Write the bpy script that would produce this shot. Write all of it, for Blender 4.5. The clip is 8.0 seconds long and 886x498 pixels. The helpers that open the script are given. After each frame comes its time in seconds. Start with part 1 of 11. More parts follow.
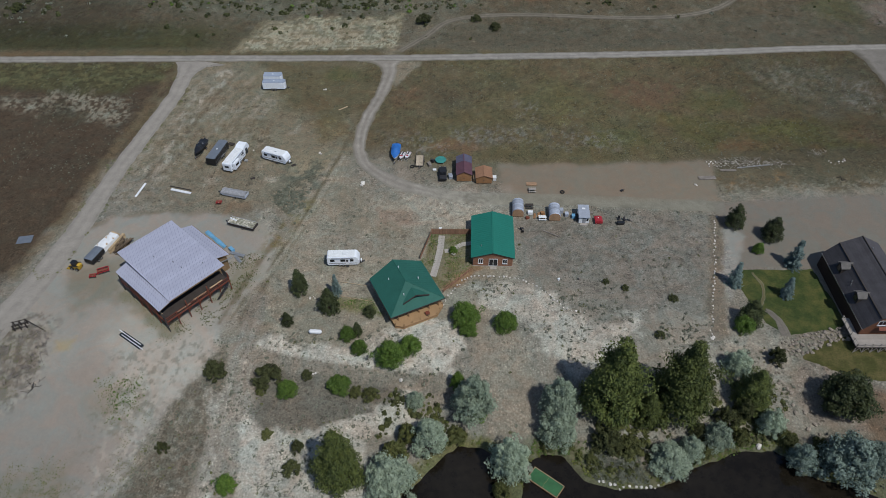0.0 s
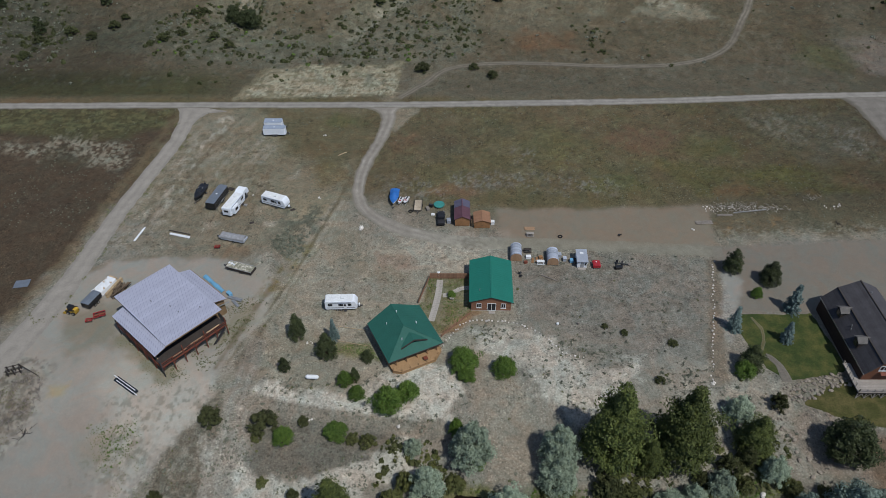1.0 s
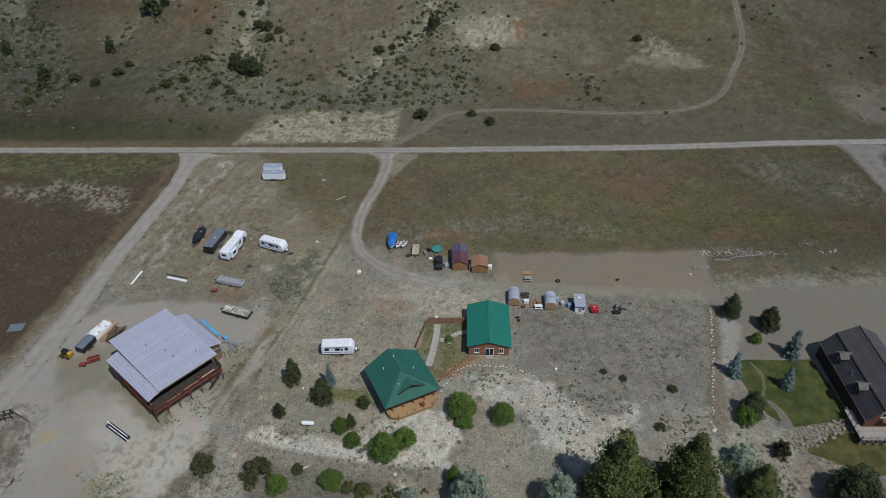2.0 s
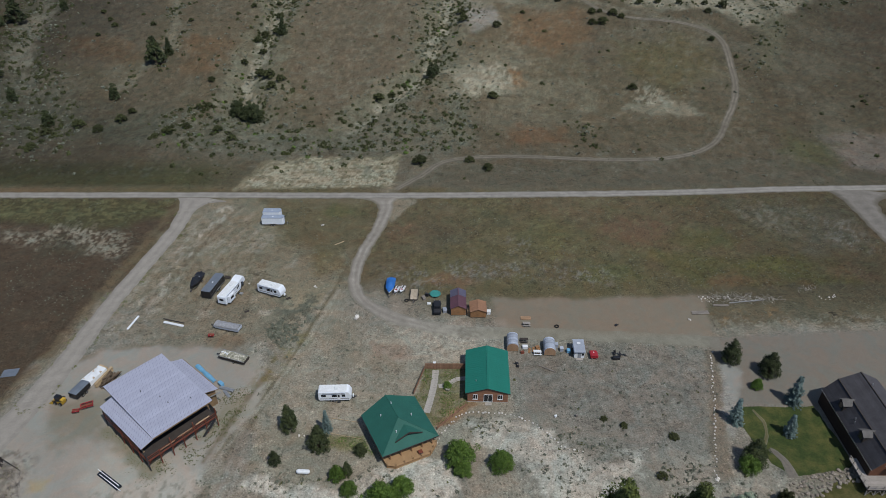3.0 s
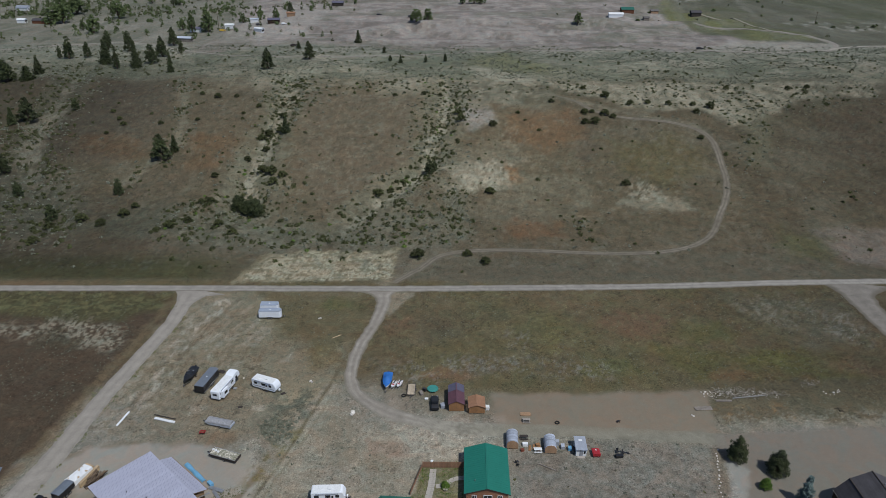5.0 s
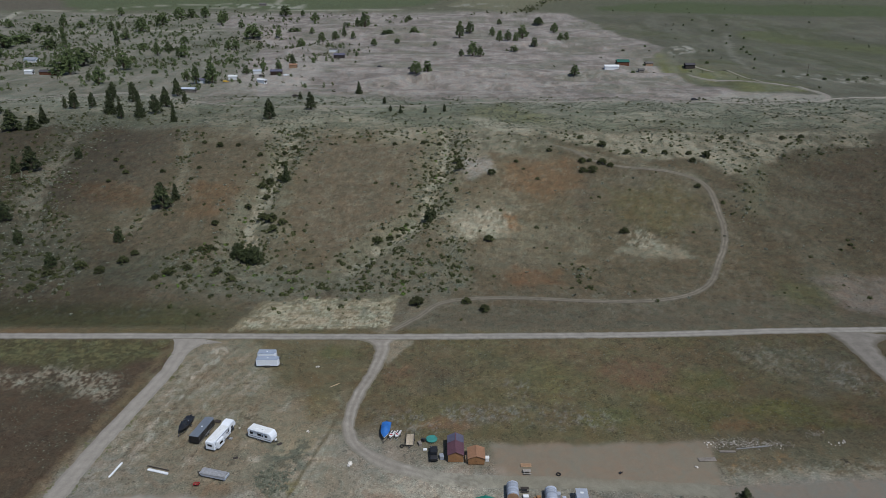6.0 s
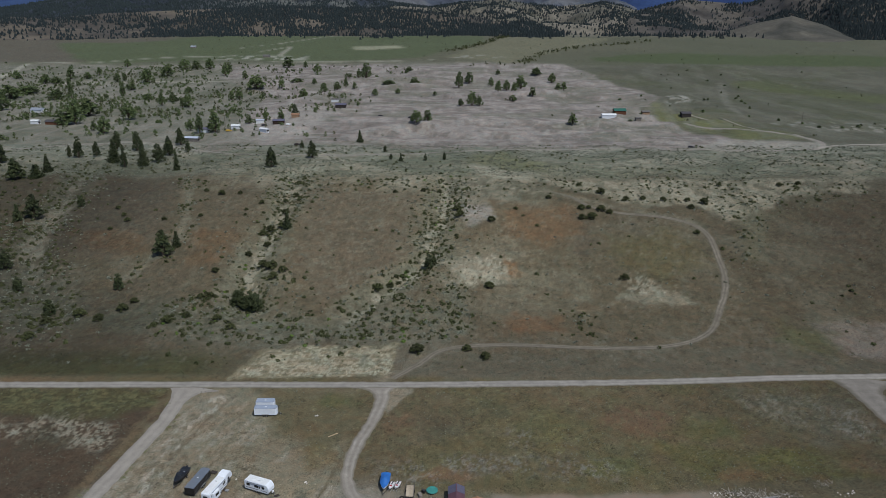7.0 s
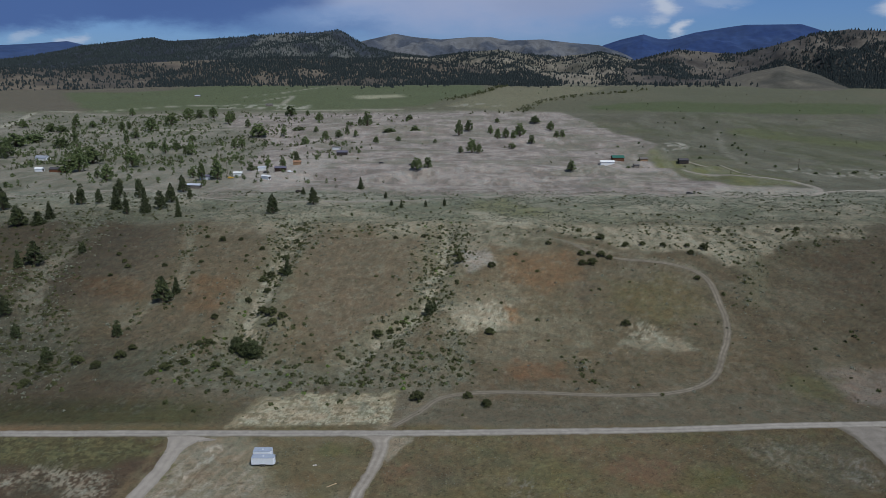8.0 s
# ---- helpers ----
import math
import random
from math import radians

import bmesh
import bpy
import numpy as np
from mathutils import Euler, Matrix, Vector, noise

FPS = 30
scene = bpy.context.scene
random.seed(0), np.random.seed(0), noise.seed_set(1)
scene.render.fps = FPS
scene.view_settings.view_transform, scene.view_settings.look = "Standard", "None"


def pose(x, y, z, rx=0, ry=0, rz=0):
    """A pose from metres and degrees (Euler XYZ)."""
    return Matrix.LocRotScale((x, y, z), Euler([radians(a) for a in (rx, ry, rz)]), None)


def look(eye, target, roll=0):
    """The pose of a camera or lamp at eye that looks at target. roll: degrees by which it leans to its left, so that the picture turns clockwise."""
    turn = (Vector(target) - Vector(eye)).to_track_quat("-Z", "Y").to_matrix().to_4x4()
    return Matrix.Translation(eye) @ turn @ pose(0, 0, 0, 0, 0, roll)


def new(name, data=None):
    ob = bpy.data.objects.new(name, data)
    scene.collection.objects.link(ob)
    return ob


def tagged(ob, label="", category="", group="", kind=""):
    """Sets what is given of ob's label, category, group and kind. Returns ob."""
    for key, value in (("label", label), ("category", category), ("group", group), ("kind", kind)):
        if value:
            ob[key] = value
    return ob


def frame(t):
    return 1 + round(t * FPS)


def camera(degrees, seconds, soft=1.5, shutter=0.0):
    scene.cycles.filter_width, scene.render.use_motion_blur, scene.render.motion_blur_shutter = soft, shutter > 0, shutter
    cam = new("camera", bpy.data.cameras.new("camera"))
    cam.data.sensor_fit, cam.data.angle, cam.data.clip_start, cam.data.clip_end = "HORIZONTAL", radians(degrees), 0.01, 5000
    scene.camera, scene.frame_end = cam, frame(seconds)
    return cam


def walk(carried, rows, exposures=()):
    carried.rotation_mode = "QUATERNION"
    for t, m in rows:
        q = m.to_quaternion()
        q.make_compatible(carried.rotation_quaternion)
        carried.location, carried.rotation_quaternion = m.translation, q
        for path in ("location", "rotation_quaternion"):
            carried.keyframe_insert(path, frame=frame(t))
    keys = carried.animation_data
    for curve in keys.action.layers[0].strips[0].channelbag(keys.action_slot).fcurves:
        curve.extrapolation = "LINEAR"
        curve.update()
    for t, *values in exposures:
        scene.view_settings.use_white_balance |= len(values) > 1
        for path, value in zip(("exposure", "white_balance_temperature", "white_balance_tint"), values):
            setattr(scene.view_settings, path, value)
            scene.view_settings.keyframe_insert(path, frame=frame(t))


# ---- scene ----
EYE = 115.0
cam = camera(65.29, 8.0, soft=0.5)
TURNS = [
    (0.0, 0.889, -45.262, 0.645), (0.5, 0.774, -43.436, 0.568), (1.0, 0.642, -41.594, 0.449),
    (1.5, 0.488, -39.764, 0.268), (3.0, 0.195, -34.212, -0.028), (3.5, 0.109, -32.298, -0.141),
    (4.0, 0.032, -30.347, -0.190), (4.5, 0.034, -28.443, -0.145), (6.0, -0.056, -22.551, -0.231),
    (6.5, -0.058, -20.623, -0.208), (7.0, -0.025, -18.682, -0.095), (7.5, -0.012, -16.735, -0.054),
    (8.0, 0.0, -14.879, 0.0),
]
walk(cam, [(t, pose(0, 0, EYE, 90 + tilt, 0, yaw) @ pose(0, 0, 0, 0, 0, -lean)) for t, yaw, tilt, lean in TURNS], [(0.0, -0.21), (8.0, -0.19)])

# ---- daylight ----
SUN_EL, SUN_AZ = radians(58), math.atan2(0.68, -0.73)
sun_dir = Vector((math.cos(SUN_EL) * math.sin(SUN_AZ), math.cos(SUN_EL) * math.cos(SUN_AZ), math.sin(SUN_EL)))
lamp = bpy.data.lights.new("sun", "SUN")
lamp.energy, lamp.angle, lamp.color = 3.6, radians(0.6), (1.0, 0.975, 0.93)
sun = new("sun", lamp)
sun.matrix_basis = look(sun_dir * 300, (0, 0, 0))

world = bpy.data.worlds.new("world")
scene.world = world
world.use_nodes = True
wn, wl = world.node_tree.nodes, world.node_tree.links
back = wn["Background"]
sky = wn.new("ShaderNodeTexSky")
sky.sky_type, sky.sun_disc, sky.sun_elevation, sky.sun_rotation = "NISHITA", False, SUN_EL, SUN_AZ
sky.altitude, sky.dust_density, sky.ozone_density = 1400, 0.5, 2.0
way = wn.new("ShaderNodeTexCoord")
stretch = wn.new("ShaderNodeMapping")
stretch.inputs["Scale"].default_value = (2.0, 2.0, 8.0)
stretch.inputs["Location"].default_value = (0.55, 2.1, 0.35)
puffs = wn.new("ShaderNodeTexNoise")
puffs.inputs["Scale"].default_value, puffs.inputs["Detail"].default_value, puffs.inputs["Roughness"].default_value = 1.25, 9, 0.58
cover = wn.new("ShaderNodeValToRGB")
cover.color_ramp.elements[0].position, cover.color_ramp.elements[1].position = 0.435, 0.555
shade = wn.new("ShaderNodeTexNoise")
shade.inputs["Scale"].default_value, shade.inputs["Detail"].default_value = 1.9, 6
tone = wn.new("ShaderNodeValToRGB")
tone.color_ramp.elements[0].position, tone.color_ramp.elements[1].position = 0.38, 0.62
tone.color_ramp.elements[0].color, tone.color_ramp.elements[1].color = (0.95, 1.55, 2.75, 1), (4.8, 5.3, 6.2, 1)
deep = wn.new("ShaderNodeMix")
deep.data_type, deep.blend_type = "RGBA", "MULTIPLY"
deep.inputs["Factor"].default_value = 1.0
low = wn.new("ShaderNodeSeparateXYZ")
span = wn.new("ShaderNodeMapRange")
span.inputs["From Min"].default_value, span.inputs["From Max"].default_value = 0.02, 0.35
haze = wn.new("ShaderNodeMix")
haze.data_type = "RGBA"
haze.inputs["A"].default_value, haze.inputs["B"].default_value = (0.27, 0.43, 0.80, 1), (0.62, 0.74, 0.86, 1)
wl.new(way.outputs["Generated"], low.inputs["Vector"])
wl.new(low.outputs["Z"], span.inputs["Value"])
wl.new(span.outputs["Result"], haze.inputs["Factor"])
wl.new(haze.outputs["Result"], deep.inputs["B"])
mixed = wn.new("ShaderNodeMix")
mixed.data_type = "RGBA"
wl.new(way.outputs["Generated"], stretch.inputs["Vector"])
wl.new(stretch.outputs["Vector"], puffs.inputs["Vector"])
wl.new(stretch.outputs["Vector"], shade.inputs["Vector"])
def drift(value, slope):
    """Cloud cover and its tone change slowly from west to east."""
    k = wn.new("ShaderNodeMath")
    k.operation = "MULTIPLY_ADD"
    k.inputs[1].default_value = slope
    wl.new(low.outputs["X"], k.inputs[0])
    wl.new(value, k.inputs[2])
    return k.outputs["Value"]


wl.new(drift(puffs.outputs["Fac"], -0.20), cover.inputs["Fac"])
wl.new(drift(shade.outputs["Fac"], 0.30), tone.inputs["Fac"])
wl.new(sky.outputs["Color"], deep.inputs["A"])
wl.new(cover.outputs["Color"], mixed.inputs["Factor"])
wl.new(deep.outputs["Result"], mixed.inputs["A"])
wl.new(tone.outputs["Color"], mixed.inputs["B"])

# low clouds over the hills: (bearing, elevation) in degrees, blown about by two noises
bearing = wn.new("ShaderNodeMath")
bearing.operation = "ARCTAN2"
wl.new(low.outputs["X"], bearing.inputs[0])
wl.new(low.outputs["Y"], bearing.inputs[1])
place = wn.new("ShaderNodeCombineXYZ")
wl.new(bearing.outputs["Value"], place.inputs["X"])
wl.new(low.outputs["Z"], place.inputs["Y"])
blown = place.outputs["Vector"]
for size, detail, reach in ((5.0, 2, (0.10, 0.022, 0)), (26.0, 6, (0.022, 0.013, 0))):
    squash = wn.new("ShaderNodeVectorMath")
    squash.operation = "MULTIPLY"
    squash.inputs[1].default_value = (1.0, 2.6, 1.0)
    wl.new(place.outputs["Vector"], squash.inputs[0])
    gust = wn.new("ShaderNodeTexNoise")
    gust.inputs["Scale"].default_value, gust.inputs["Detail"].default_value, gust.inputs["Roughness"].default_value = size, detail, 0.62
    wl.new(squash.outputs["Vector"], gust.inputs["Vector"])
    centred = wn.new("ShaderNodeVectorMath")
    centred.operation = "SUBTRACT"
    centred.inputs[1].default_value = (0.5, 0.5, 0.5)
    wl.new(gust.outputs["Color"], centred.inputs[0])
    shove = wn.new("ShaderNodeVectorMath")
    shove.operation = "MULTIPLY_ADD"
    shove.inputs[1].default_value = tuple(2 * k for k in reach)
    wl.new(centred.outputs["Vector"], shove.inputs[0])
    wl.new(blown, shove.inputs[2])
    blown = shove.outputs["Vector"]
clear = wn.new("ShaderNodeMix")
clear.data_type = "RGBA"
fade = wn.new("ShaderNodeMapRange")
fade.inputs["From Min"].default_value, fade.inputs["From Max"].default_value = 0.10, 0.22
wl.new(low.outputs["Z"], fade.inputs["Value"])
wl.new(fade.outputs["Result"], clear.inputs["Factor"])
wl.new(deep.outputs["Result"], clear.inputs["A"])
wl.new(mixed.outputs["Result"], clear.inputs["B"])
heaven = clear.outputs["Result"]


def cloud(az, el, wide, tall, colour, soft=0.5, share=1.0):
    """A cloud laid over the sky so far: an ellipse with a blown edge."""
    global heaven
    off = wn.new("ShaderNodeVectorMath")
    off.operation = "SUBTRACT"
    off.inputs[1].default_value = (radians(az), radians(el), 0)
    wl.new(blown, off.inputs[0])
    size = wn.new("ShaderNodeVectorMath")
    size.operation = "MULTIPLY"
    size.inputs[1].default_value = (1 / radians(wide), 1 / radians(tall), 0)
    wl.new(off.outputs["Vector"], size.inputs[0])
    far_off = wn.new("ShaderNodeVectorMath")
    far_off.operation = "LENGTH"
    wl.new(size.outputs["Vector"], far_off.inputs[0])
    dense = wn.new("ShaderNodeMapRange")
    dense.interpolation_type = "SMOOTHSTEP"
    for key, value in (("From Min", 1.0), ("From Max", 1.0 - soft), ("To Min", 0.0), ("To Max", share)):
        dense.inputs[key].default_value = value
    wl.new(far_off.outputs["Value"], dense.inputs["Value"])
    over = wn.new("ShaderNodeMix")
    over.data_type = "RGBA"
    over.inputs["B"].default_value = (*colour, 1)
    wl.new(dense.outputs["Result"], over.inputs["Factor"])
    wl.new(heaven, over.inputs["A"])
    heaven = over.outputs["Result"]


PALE, SLATE, BRIGHT = (3.3, 4.0, 6.0), (0.72, 1.4, 3.5), (5.0, 5.7, 7.0)
cloud(2, 6.0, 23, 5.2, PALE, 0.75, 0.95)
cloud(-9, 6.5, 9, 3.2, (4.0, 4.7, 6.5), 0.8, 0.6)
cloud(9, 4.4, 7, 1.5, (2.6, 3.3, 5.2), 0.9, 0.6)
cloud(-34, 5.6, 24, 3.5, SLATE, 0.35, 0.97)
cloud(-18, 4.8, 12, 2.8, SLATE, 0.6, 0.95)
cloud(-10, 2.6, 9, 1.3, (0.95, 1.75, 3.9), 0.9, 0.55)
cloud(-28.5, 5.2, 4.5, 0.9, PALE, 0.9, 0.8)
for az, el, wide, tall, share in ((15.9, 4.4, 1.6, 1.2, 0.9), (15.4, 3.1, 1.3, 0.7, 0.5), (17.9, 2.5, 1.3, 0.7, 0.95), (30.0, 5.6, 4.6, 1.0, 0.95), (32.6, 3.9, 2.0, 1.5, 0.8), (-30.0, 2.3, 1.4, 0.7, 0.4), (-25.9, 1.9, 1.2, 0.6, 0.6), (20.5, 4.6, 3.0, 0.5, 0.3)):
    cloud(az, el, wide, tall, BRIGHT, 0.8, share)
wl.new(heaven, back.inputs["Color"])
back.inputs["Strength"].default_value = 0.10

# ---- materials ----
def surface(name, base, rough=0.85, metal=0.0, vary=0.25, big=1.5, fine=0.15, bump=0.0, island=0.0, each=0.0, broad=None, attribute=False, spots=None, stretch=None, two=None):
    """A procedural surface: base colour, mottled at two scales (metres), with relief."""
    m = bpy.data.materials.new(name)
    m.use_nodes = True
    n, l = m.node_tree.nodes, m.node_tree.links
    b = n["Principled BSDF"]
    b.inputs["Roughness"].default_value, b.inputs["Metallic"].default_value = rough, metal
    b.inputs["Specular IOR Level"].default_value = 0.3 if rough > 0.6 else 0.5
    tc = n.new("ShaderNodeTexCoord")
    vec = tc.outputs["Object"]
    if stretch:
        mp = n.new("ShaderNodeMapping")
        mp.inputs["Scale"].default_value = stretch
        l.new(vec, mp.inputs["Vector"])
        vec = mp.outputs["Vector"]
    def tex(size, detail):
        t = n.new("ShaderNodeTexNoise")
        t.inputs["Scale"].default_value, t.inputs["Detail"].default_value, t.inputs["Roughness"].default_value = 1.0 / size, detail, 0.6
        l.new(vec, t.inputs["Vector"])
        return t
    def ranged(sock, lo, hi, a=0.0, z=1.0):
        r = n.new("ShaderNodeMapRange")
        r.inputs["From Min"].default_value, r.inputs["From Max"].default_value = a, z
        r.inputs["To Min"].default_value, r.inputs["To Max"].default_value = lo, hi
        l.new(sock, r.inputs["Value"])
        return r.outputs["Result"]
    def mathn(op, a, b2):
        k = n.new("ShaderNodeMath")
        k.operation = op
        for i, v in enumerate((a, b2)):
            if isinstance(v, (int, float)):
                k.inputs[i].default_value = v
            else:
                l.new(v, k.inputs[i])
        return k.outputs["Value"]
    t1, t2 = tex(big, 5), tex(fine, 4)
    broad = vary if broad is None else broad
    gain = mathn("MULTIPLY", ranged(t1.outputs["Fac"], 1 - broad, 1 + broad, 0.3, 0.7), ranged(t2.outputs["Fac"], 1 - vary, 1 + vary, 0.3, 0.7))
    geo = n.new("ShaderNodeNewGeometry")
    info = n.new("ShaderNodeObjectInfo")
    if island:
        gain = mathn("MULTIPLY", gain, ranged(geo.outputs["Random Per Island"], 1 - island, 1 + island))
    if each:
        gain = mathn("MULTIPLY", gain, ranged(info.outputs["Random"], 1 - each, 1 + each))
    if spots:
        v = n.new("ShaderNodeTexVoronoi")
        v.inputs["Scale"].default_value = 1.0 / spots[0]
        l.new(vec, v.inputs["Vector"])
        gain = mathn("MULTIPLY", gain, ranged(v.outputs["Distance"], spots[1], 1.0, 0.06, 0.22))
    if attribute:
        at = n.new("ShaderNodeAttribute")
        at.attribute_name = "Col"
        col = at.outputs["Color"]
        lift = mathn("SUBTRACT", gain, 1.0)
        gain = mathn("ADD", mathn("MULTIPLY", lift, at.outputs["Alpha"]), 1.0)
    else:
        rgb = n.new("ShaderNodeRGB")
        rgb.outputs[0].default_value = (*base, 1)
        col = rgb.outputs[0]
    if two:
        mx = n.new("ShaderNodeMix")
        mx.data_type = "RGBA"
        mx.inputs["B"].default_value = (*two, 1)
        l.new(ranged(t1.outputs["Fac"], 0, 1, 0.42, 0.6), mx.inputs["Factor"])
        l.new(col, mx.inputs["A"])
        col = mx.outputs["Result"]
    sc = n.new("ShaderNodeVectorMath")
    sc.operation = "SCALE"
    l.new(col, sc.inputs[0])
    l.new(gain, sc.inputs["Scale"])
    l.new(sc.outputs["Vector"], b.inputs["Base Color"])
    if bump:
        bp = n.new("ShaderNodeBump")
        bp.inputs["Strength"].default_value, bp.inputs["Distance"].default_value = 0.6, bump
        l.new(t2.outputs["Fac"], bp.inputs["Height"])
        l.new(bp.outputs["Normal"], b.inputs["Normal"])
    return m


def leafy(name, base, tips, rough=0.6):
    """Foliage: each clump of leaves has its own tone between base and tips, painted as lit clumps and shaded gaps."""
    m = bpy.data.materials.new(name)
    m.use_nodes = True
    n, l = m.node_tree.nodes, m.node_tree.links
    b = n["Principled BSDF"]
    b.inputs["Roughness"].default_value = rough
    b.inputs["Specular IOR Level"].default_value = 0.25
    geo, info = n.new("ShaderNodeNewGeometry"), n.new("ShaderNodeObjectInfo")
    mx = n.new("ShaderNodeMix")
    mx.data_type = "RGBA"
    mx.inputs["A"].default_value, mx.inputs["B"].default_value = (*base, 1), (*tips, 1)
    # noise in the colour imitates sunlit clumps and dark gaps of the crown
    tc, clump = n.new("ShaderNodeTexCoord"), n.new("ShaderNodeTexNoise")
    clump.inputs["Scale"].default_value, clump.inputs["Detail"].default_value = 0.9, 2
    l.new(tc.outputs["Object"], clump.inputs["Vector"])
    sunny = n.new("ShaderNodeMapRange")
    for key, value in (("From Min", 0.36), ("From Max", 0.64), ("To Min", 0.0), ("To Max", 0.6)):
        sunny.inputs[key].default_value = value
    l.new(clump.outputs["Fac"], sunny.inputs["Value"])
    both = n.new("ShaderNodeMath")
    both.operation = "MULTIPLY_ADD"
    both.inputs[1].default_value = 0.4
    l.new(geo.outputs["Random Per Island"], both.inputs[0])
    l.new(sunny.outputs["Result"], both.inputs[2])
    l.new(both.outputs["Value"], mx.inputs["Factor"])
    r = n.new("ShaderNodeMapRange")
    r.inputs["To Min"].default_value, r.inputs["To Max"].default_value = 0.78, 1.2
    l.new(info.outputs["Random"], r.inputs["Value"])
    sc = n.new("ShaderNodeVectorMath")
    sc.operation = "SCALE"
    l.new(mx.outputs["Result"], sc.inputs[0])
    l.new(r.outputs["Result"], sc.inputs["Scale"])
    l.new(sc.outputs["Vector"], b.inputs["Base Color"])
    return m


def earth(name):
    """Dry soil: uneven grain, dark tufts and pale stones in drifts, and slow changes of hue."""
    m = bpy.data.materials.new(name)
    m.use_nodes = True
    n, l = m.node_tree.nodes, m.node_tree.links
    b = n["Principled BSDF"]
    b.inputs["Roughness"].default_value, b.inputs["Specular IOR Level"].default_value = 0.95, 0.2
    tc = n.new("ShaderNodeTexCoord")
    def tex(size, detail, shift, rough=0.6, warp=0.8, lo=0.3, hi=0.7, a=0.0, z=1.0):
        mp = n.new("ShaderNodeMapping")
        mp.inputs["Location"].default_value = (shift, shift * 0.7, 0)
        l.new(tc.outputs["Object"], mp.inputs["Vector"])
        t = n.new("ShaderNodeTexNoise")
        for key, value in (("Scale", 1 / size), ("Detail", detail), ("Roughness", rough), ("Distortion", warp)):
            t.inputs[key].default_value = value
        l.new(mp.outputs["Vector"], t.inputs["Vector"])
        r = n.new("ShaderNodeMapRange")
        for key, value in (("From Min", lo), ("From Max", hi), ("To Min", a), ("To Max", z)):
            r.inputs[key].default_value = value
        l.new(t.outputs["Fac"], r.inputs["Value"])
        return r.outputs["Result"]
    def calc(op, a, c):
        k = n.new("ShaderNodeMath")
        k.operation = op
        for i, v in enumerate((a, c)):
            if isinstance(v, (int, float)):
                k.inputs[i].default_value = v
            else:
                l.new(v, k.inputs[i])
        return k.outputs["Value"]
    def cells(size, radius, share, shift):
        """1 inside a scattered share of round flecks, one to a cell of that size."""
        mp = n.new("ShaderNodeMapping")
        mp.inputs["Location"].default_value = (shift, shift * 0.7, 0)
        l.new(tc.outputs["Object"], mp.inputs["Vector"])
        v = n.new("ShaderNodeTexVoronoi")
        v.voronoi_dimensions = "2D"
        v.inputs["Scale"].default_value = 1 / size
        l.new(mp.outputs["Vector"], v.inputs["Vector"])
        parts = n.new("ShaderNodeSeparateColor")
        l.new(v.outputs["Color"], parts.inputs["Color"])
        there = calc("LESS_THAN", parts.outputs["Red"], share)
        edge = calc("MULTIPLY", calc("ADD", parts.outputs["Green"], 0.5), radius / size)
        edge = calc("MULTIPLY", edge, tex(size * 0.3, 2, shift + 7, 0.6, 0.3, 0.35, 0.65, 0.15, 1.5))
        return calc("MULTIPLY", there, calc("LESS_THAN", v.outputs["Distance"], edge))

    grain = tex(0.4, 5, 0, 0.8, 0.1, 0.28, 0.72, 0.52, 1.48)
    gain = calc("MULTIPLY", grain, tex(2.3, 5, 31, 0.75, 0.25, 0.3, 0.7, 0.86, 1.14))
    gain = calc("MULTIPLY", gain, tex(9, 9, 271, 0.85, 0.2, 0.3, 0.7, 0.80, 1.20))
    drifts = tex(8, 4, 113, 0.6, 0.3, 0.40, 0.58, 0.25)
    for size, radius, share, shift, change in ((0.75, 0.19, 0.55, 77, -0.40), (1.9, 0.42, 0.42, 97, -0.28), (4.6, 0.8, 0.30, 131, -0.24)):
        gain = calc("MULTIPLY", gain, calc("ADD", 1.0, calc("MULTIPLY", calc("MULTIPLY", cells(size, radius, share, shift), drifts), change)))
    gravelly = tex(6, 4, 191, 0.6, 0.3, 0.42, 0.60, 0.15)
    for size, radius, share, shift, change in ((0.6, 0.13, 0.45, 151, 0.55), (1.7, 0.30, 0.30, 171, 0.36), (5.2, 0.7, 0.22, 201, 0.24)):
        gain = calc("ADD", gain, calc("MULTIPLY", calc("MULTIPLY", cells(size, radius, share, shift), gravelly), change))
    at = n.new("ShaderNodeAttribute")
    at.attribute_name = "Col"
    gain = calc("ADD", calc("MULTIPLY", calc("SUBTRACT", gain, 1.0), at.outputs["Alpha"]), 1.0)
    hue = n.new("ShaderNodeMix")
    hue.data_type = "RGBA"
    hue.inputs["A"].default_value, hue.inputs["B"].default_value = (1.09, 0.975, 0.95, 1), (0.955, 1.005, 1.04, 1)
    l.new(tex(5.5, 5, 229, 0.65, 1.0, 0.36, 0.64), hue.inputs["Factor"])
    mul = n.new("ShaderNodeVectorMath")
    mul.operation = "MULTIPLY"
    l.new(at.outputs["Color"], mul.inputs[0])
    l.new(hue.outputs["Result"], mul.inputs[1])
    sc = n.new("ShaderNodeVectorMath")
    sc.operation = "SCALE"
    l.new(mul.outputs["Vector"], sc.inputs[0])
    l.new(gain, sc.inputs["Scale"])
    l.new(sc.outputs["Vector"], b.inputs["Base Color"])
    bp = n.new("ShaderNodeBump")
    bp.inputs["Strength"].default_value, bp.inputs["Distance"].default_value = 0.5, 0.10
    l.new(grain, bp.inputs["Height"])
    l.new(bp.outputs["Normal"], b.inputs["Normal"])
    return m


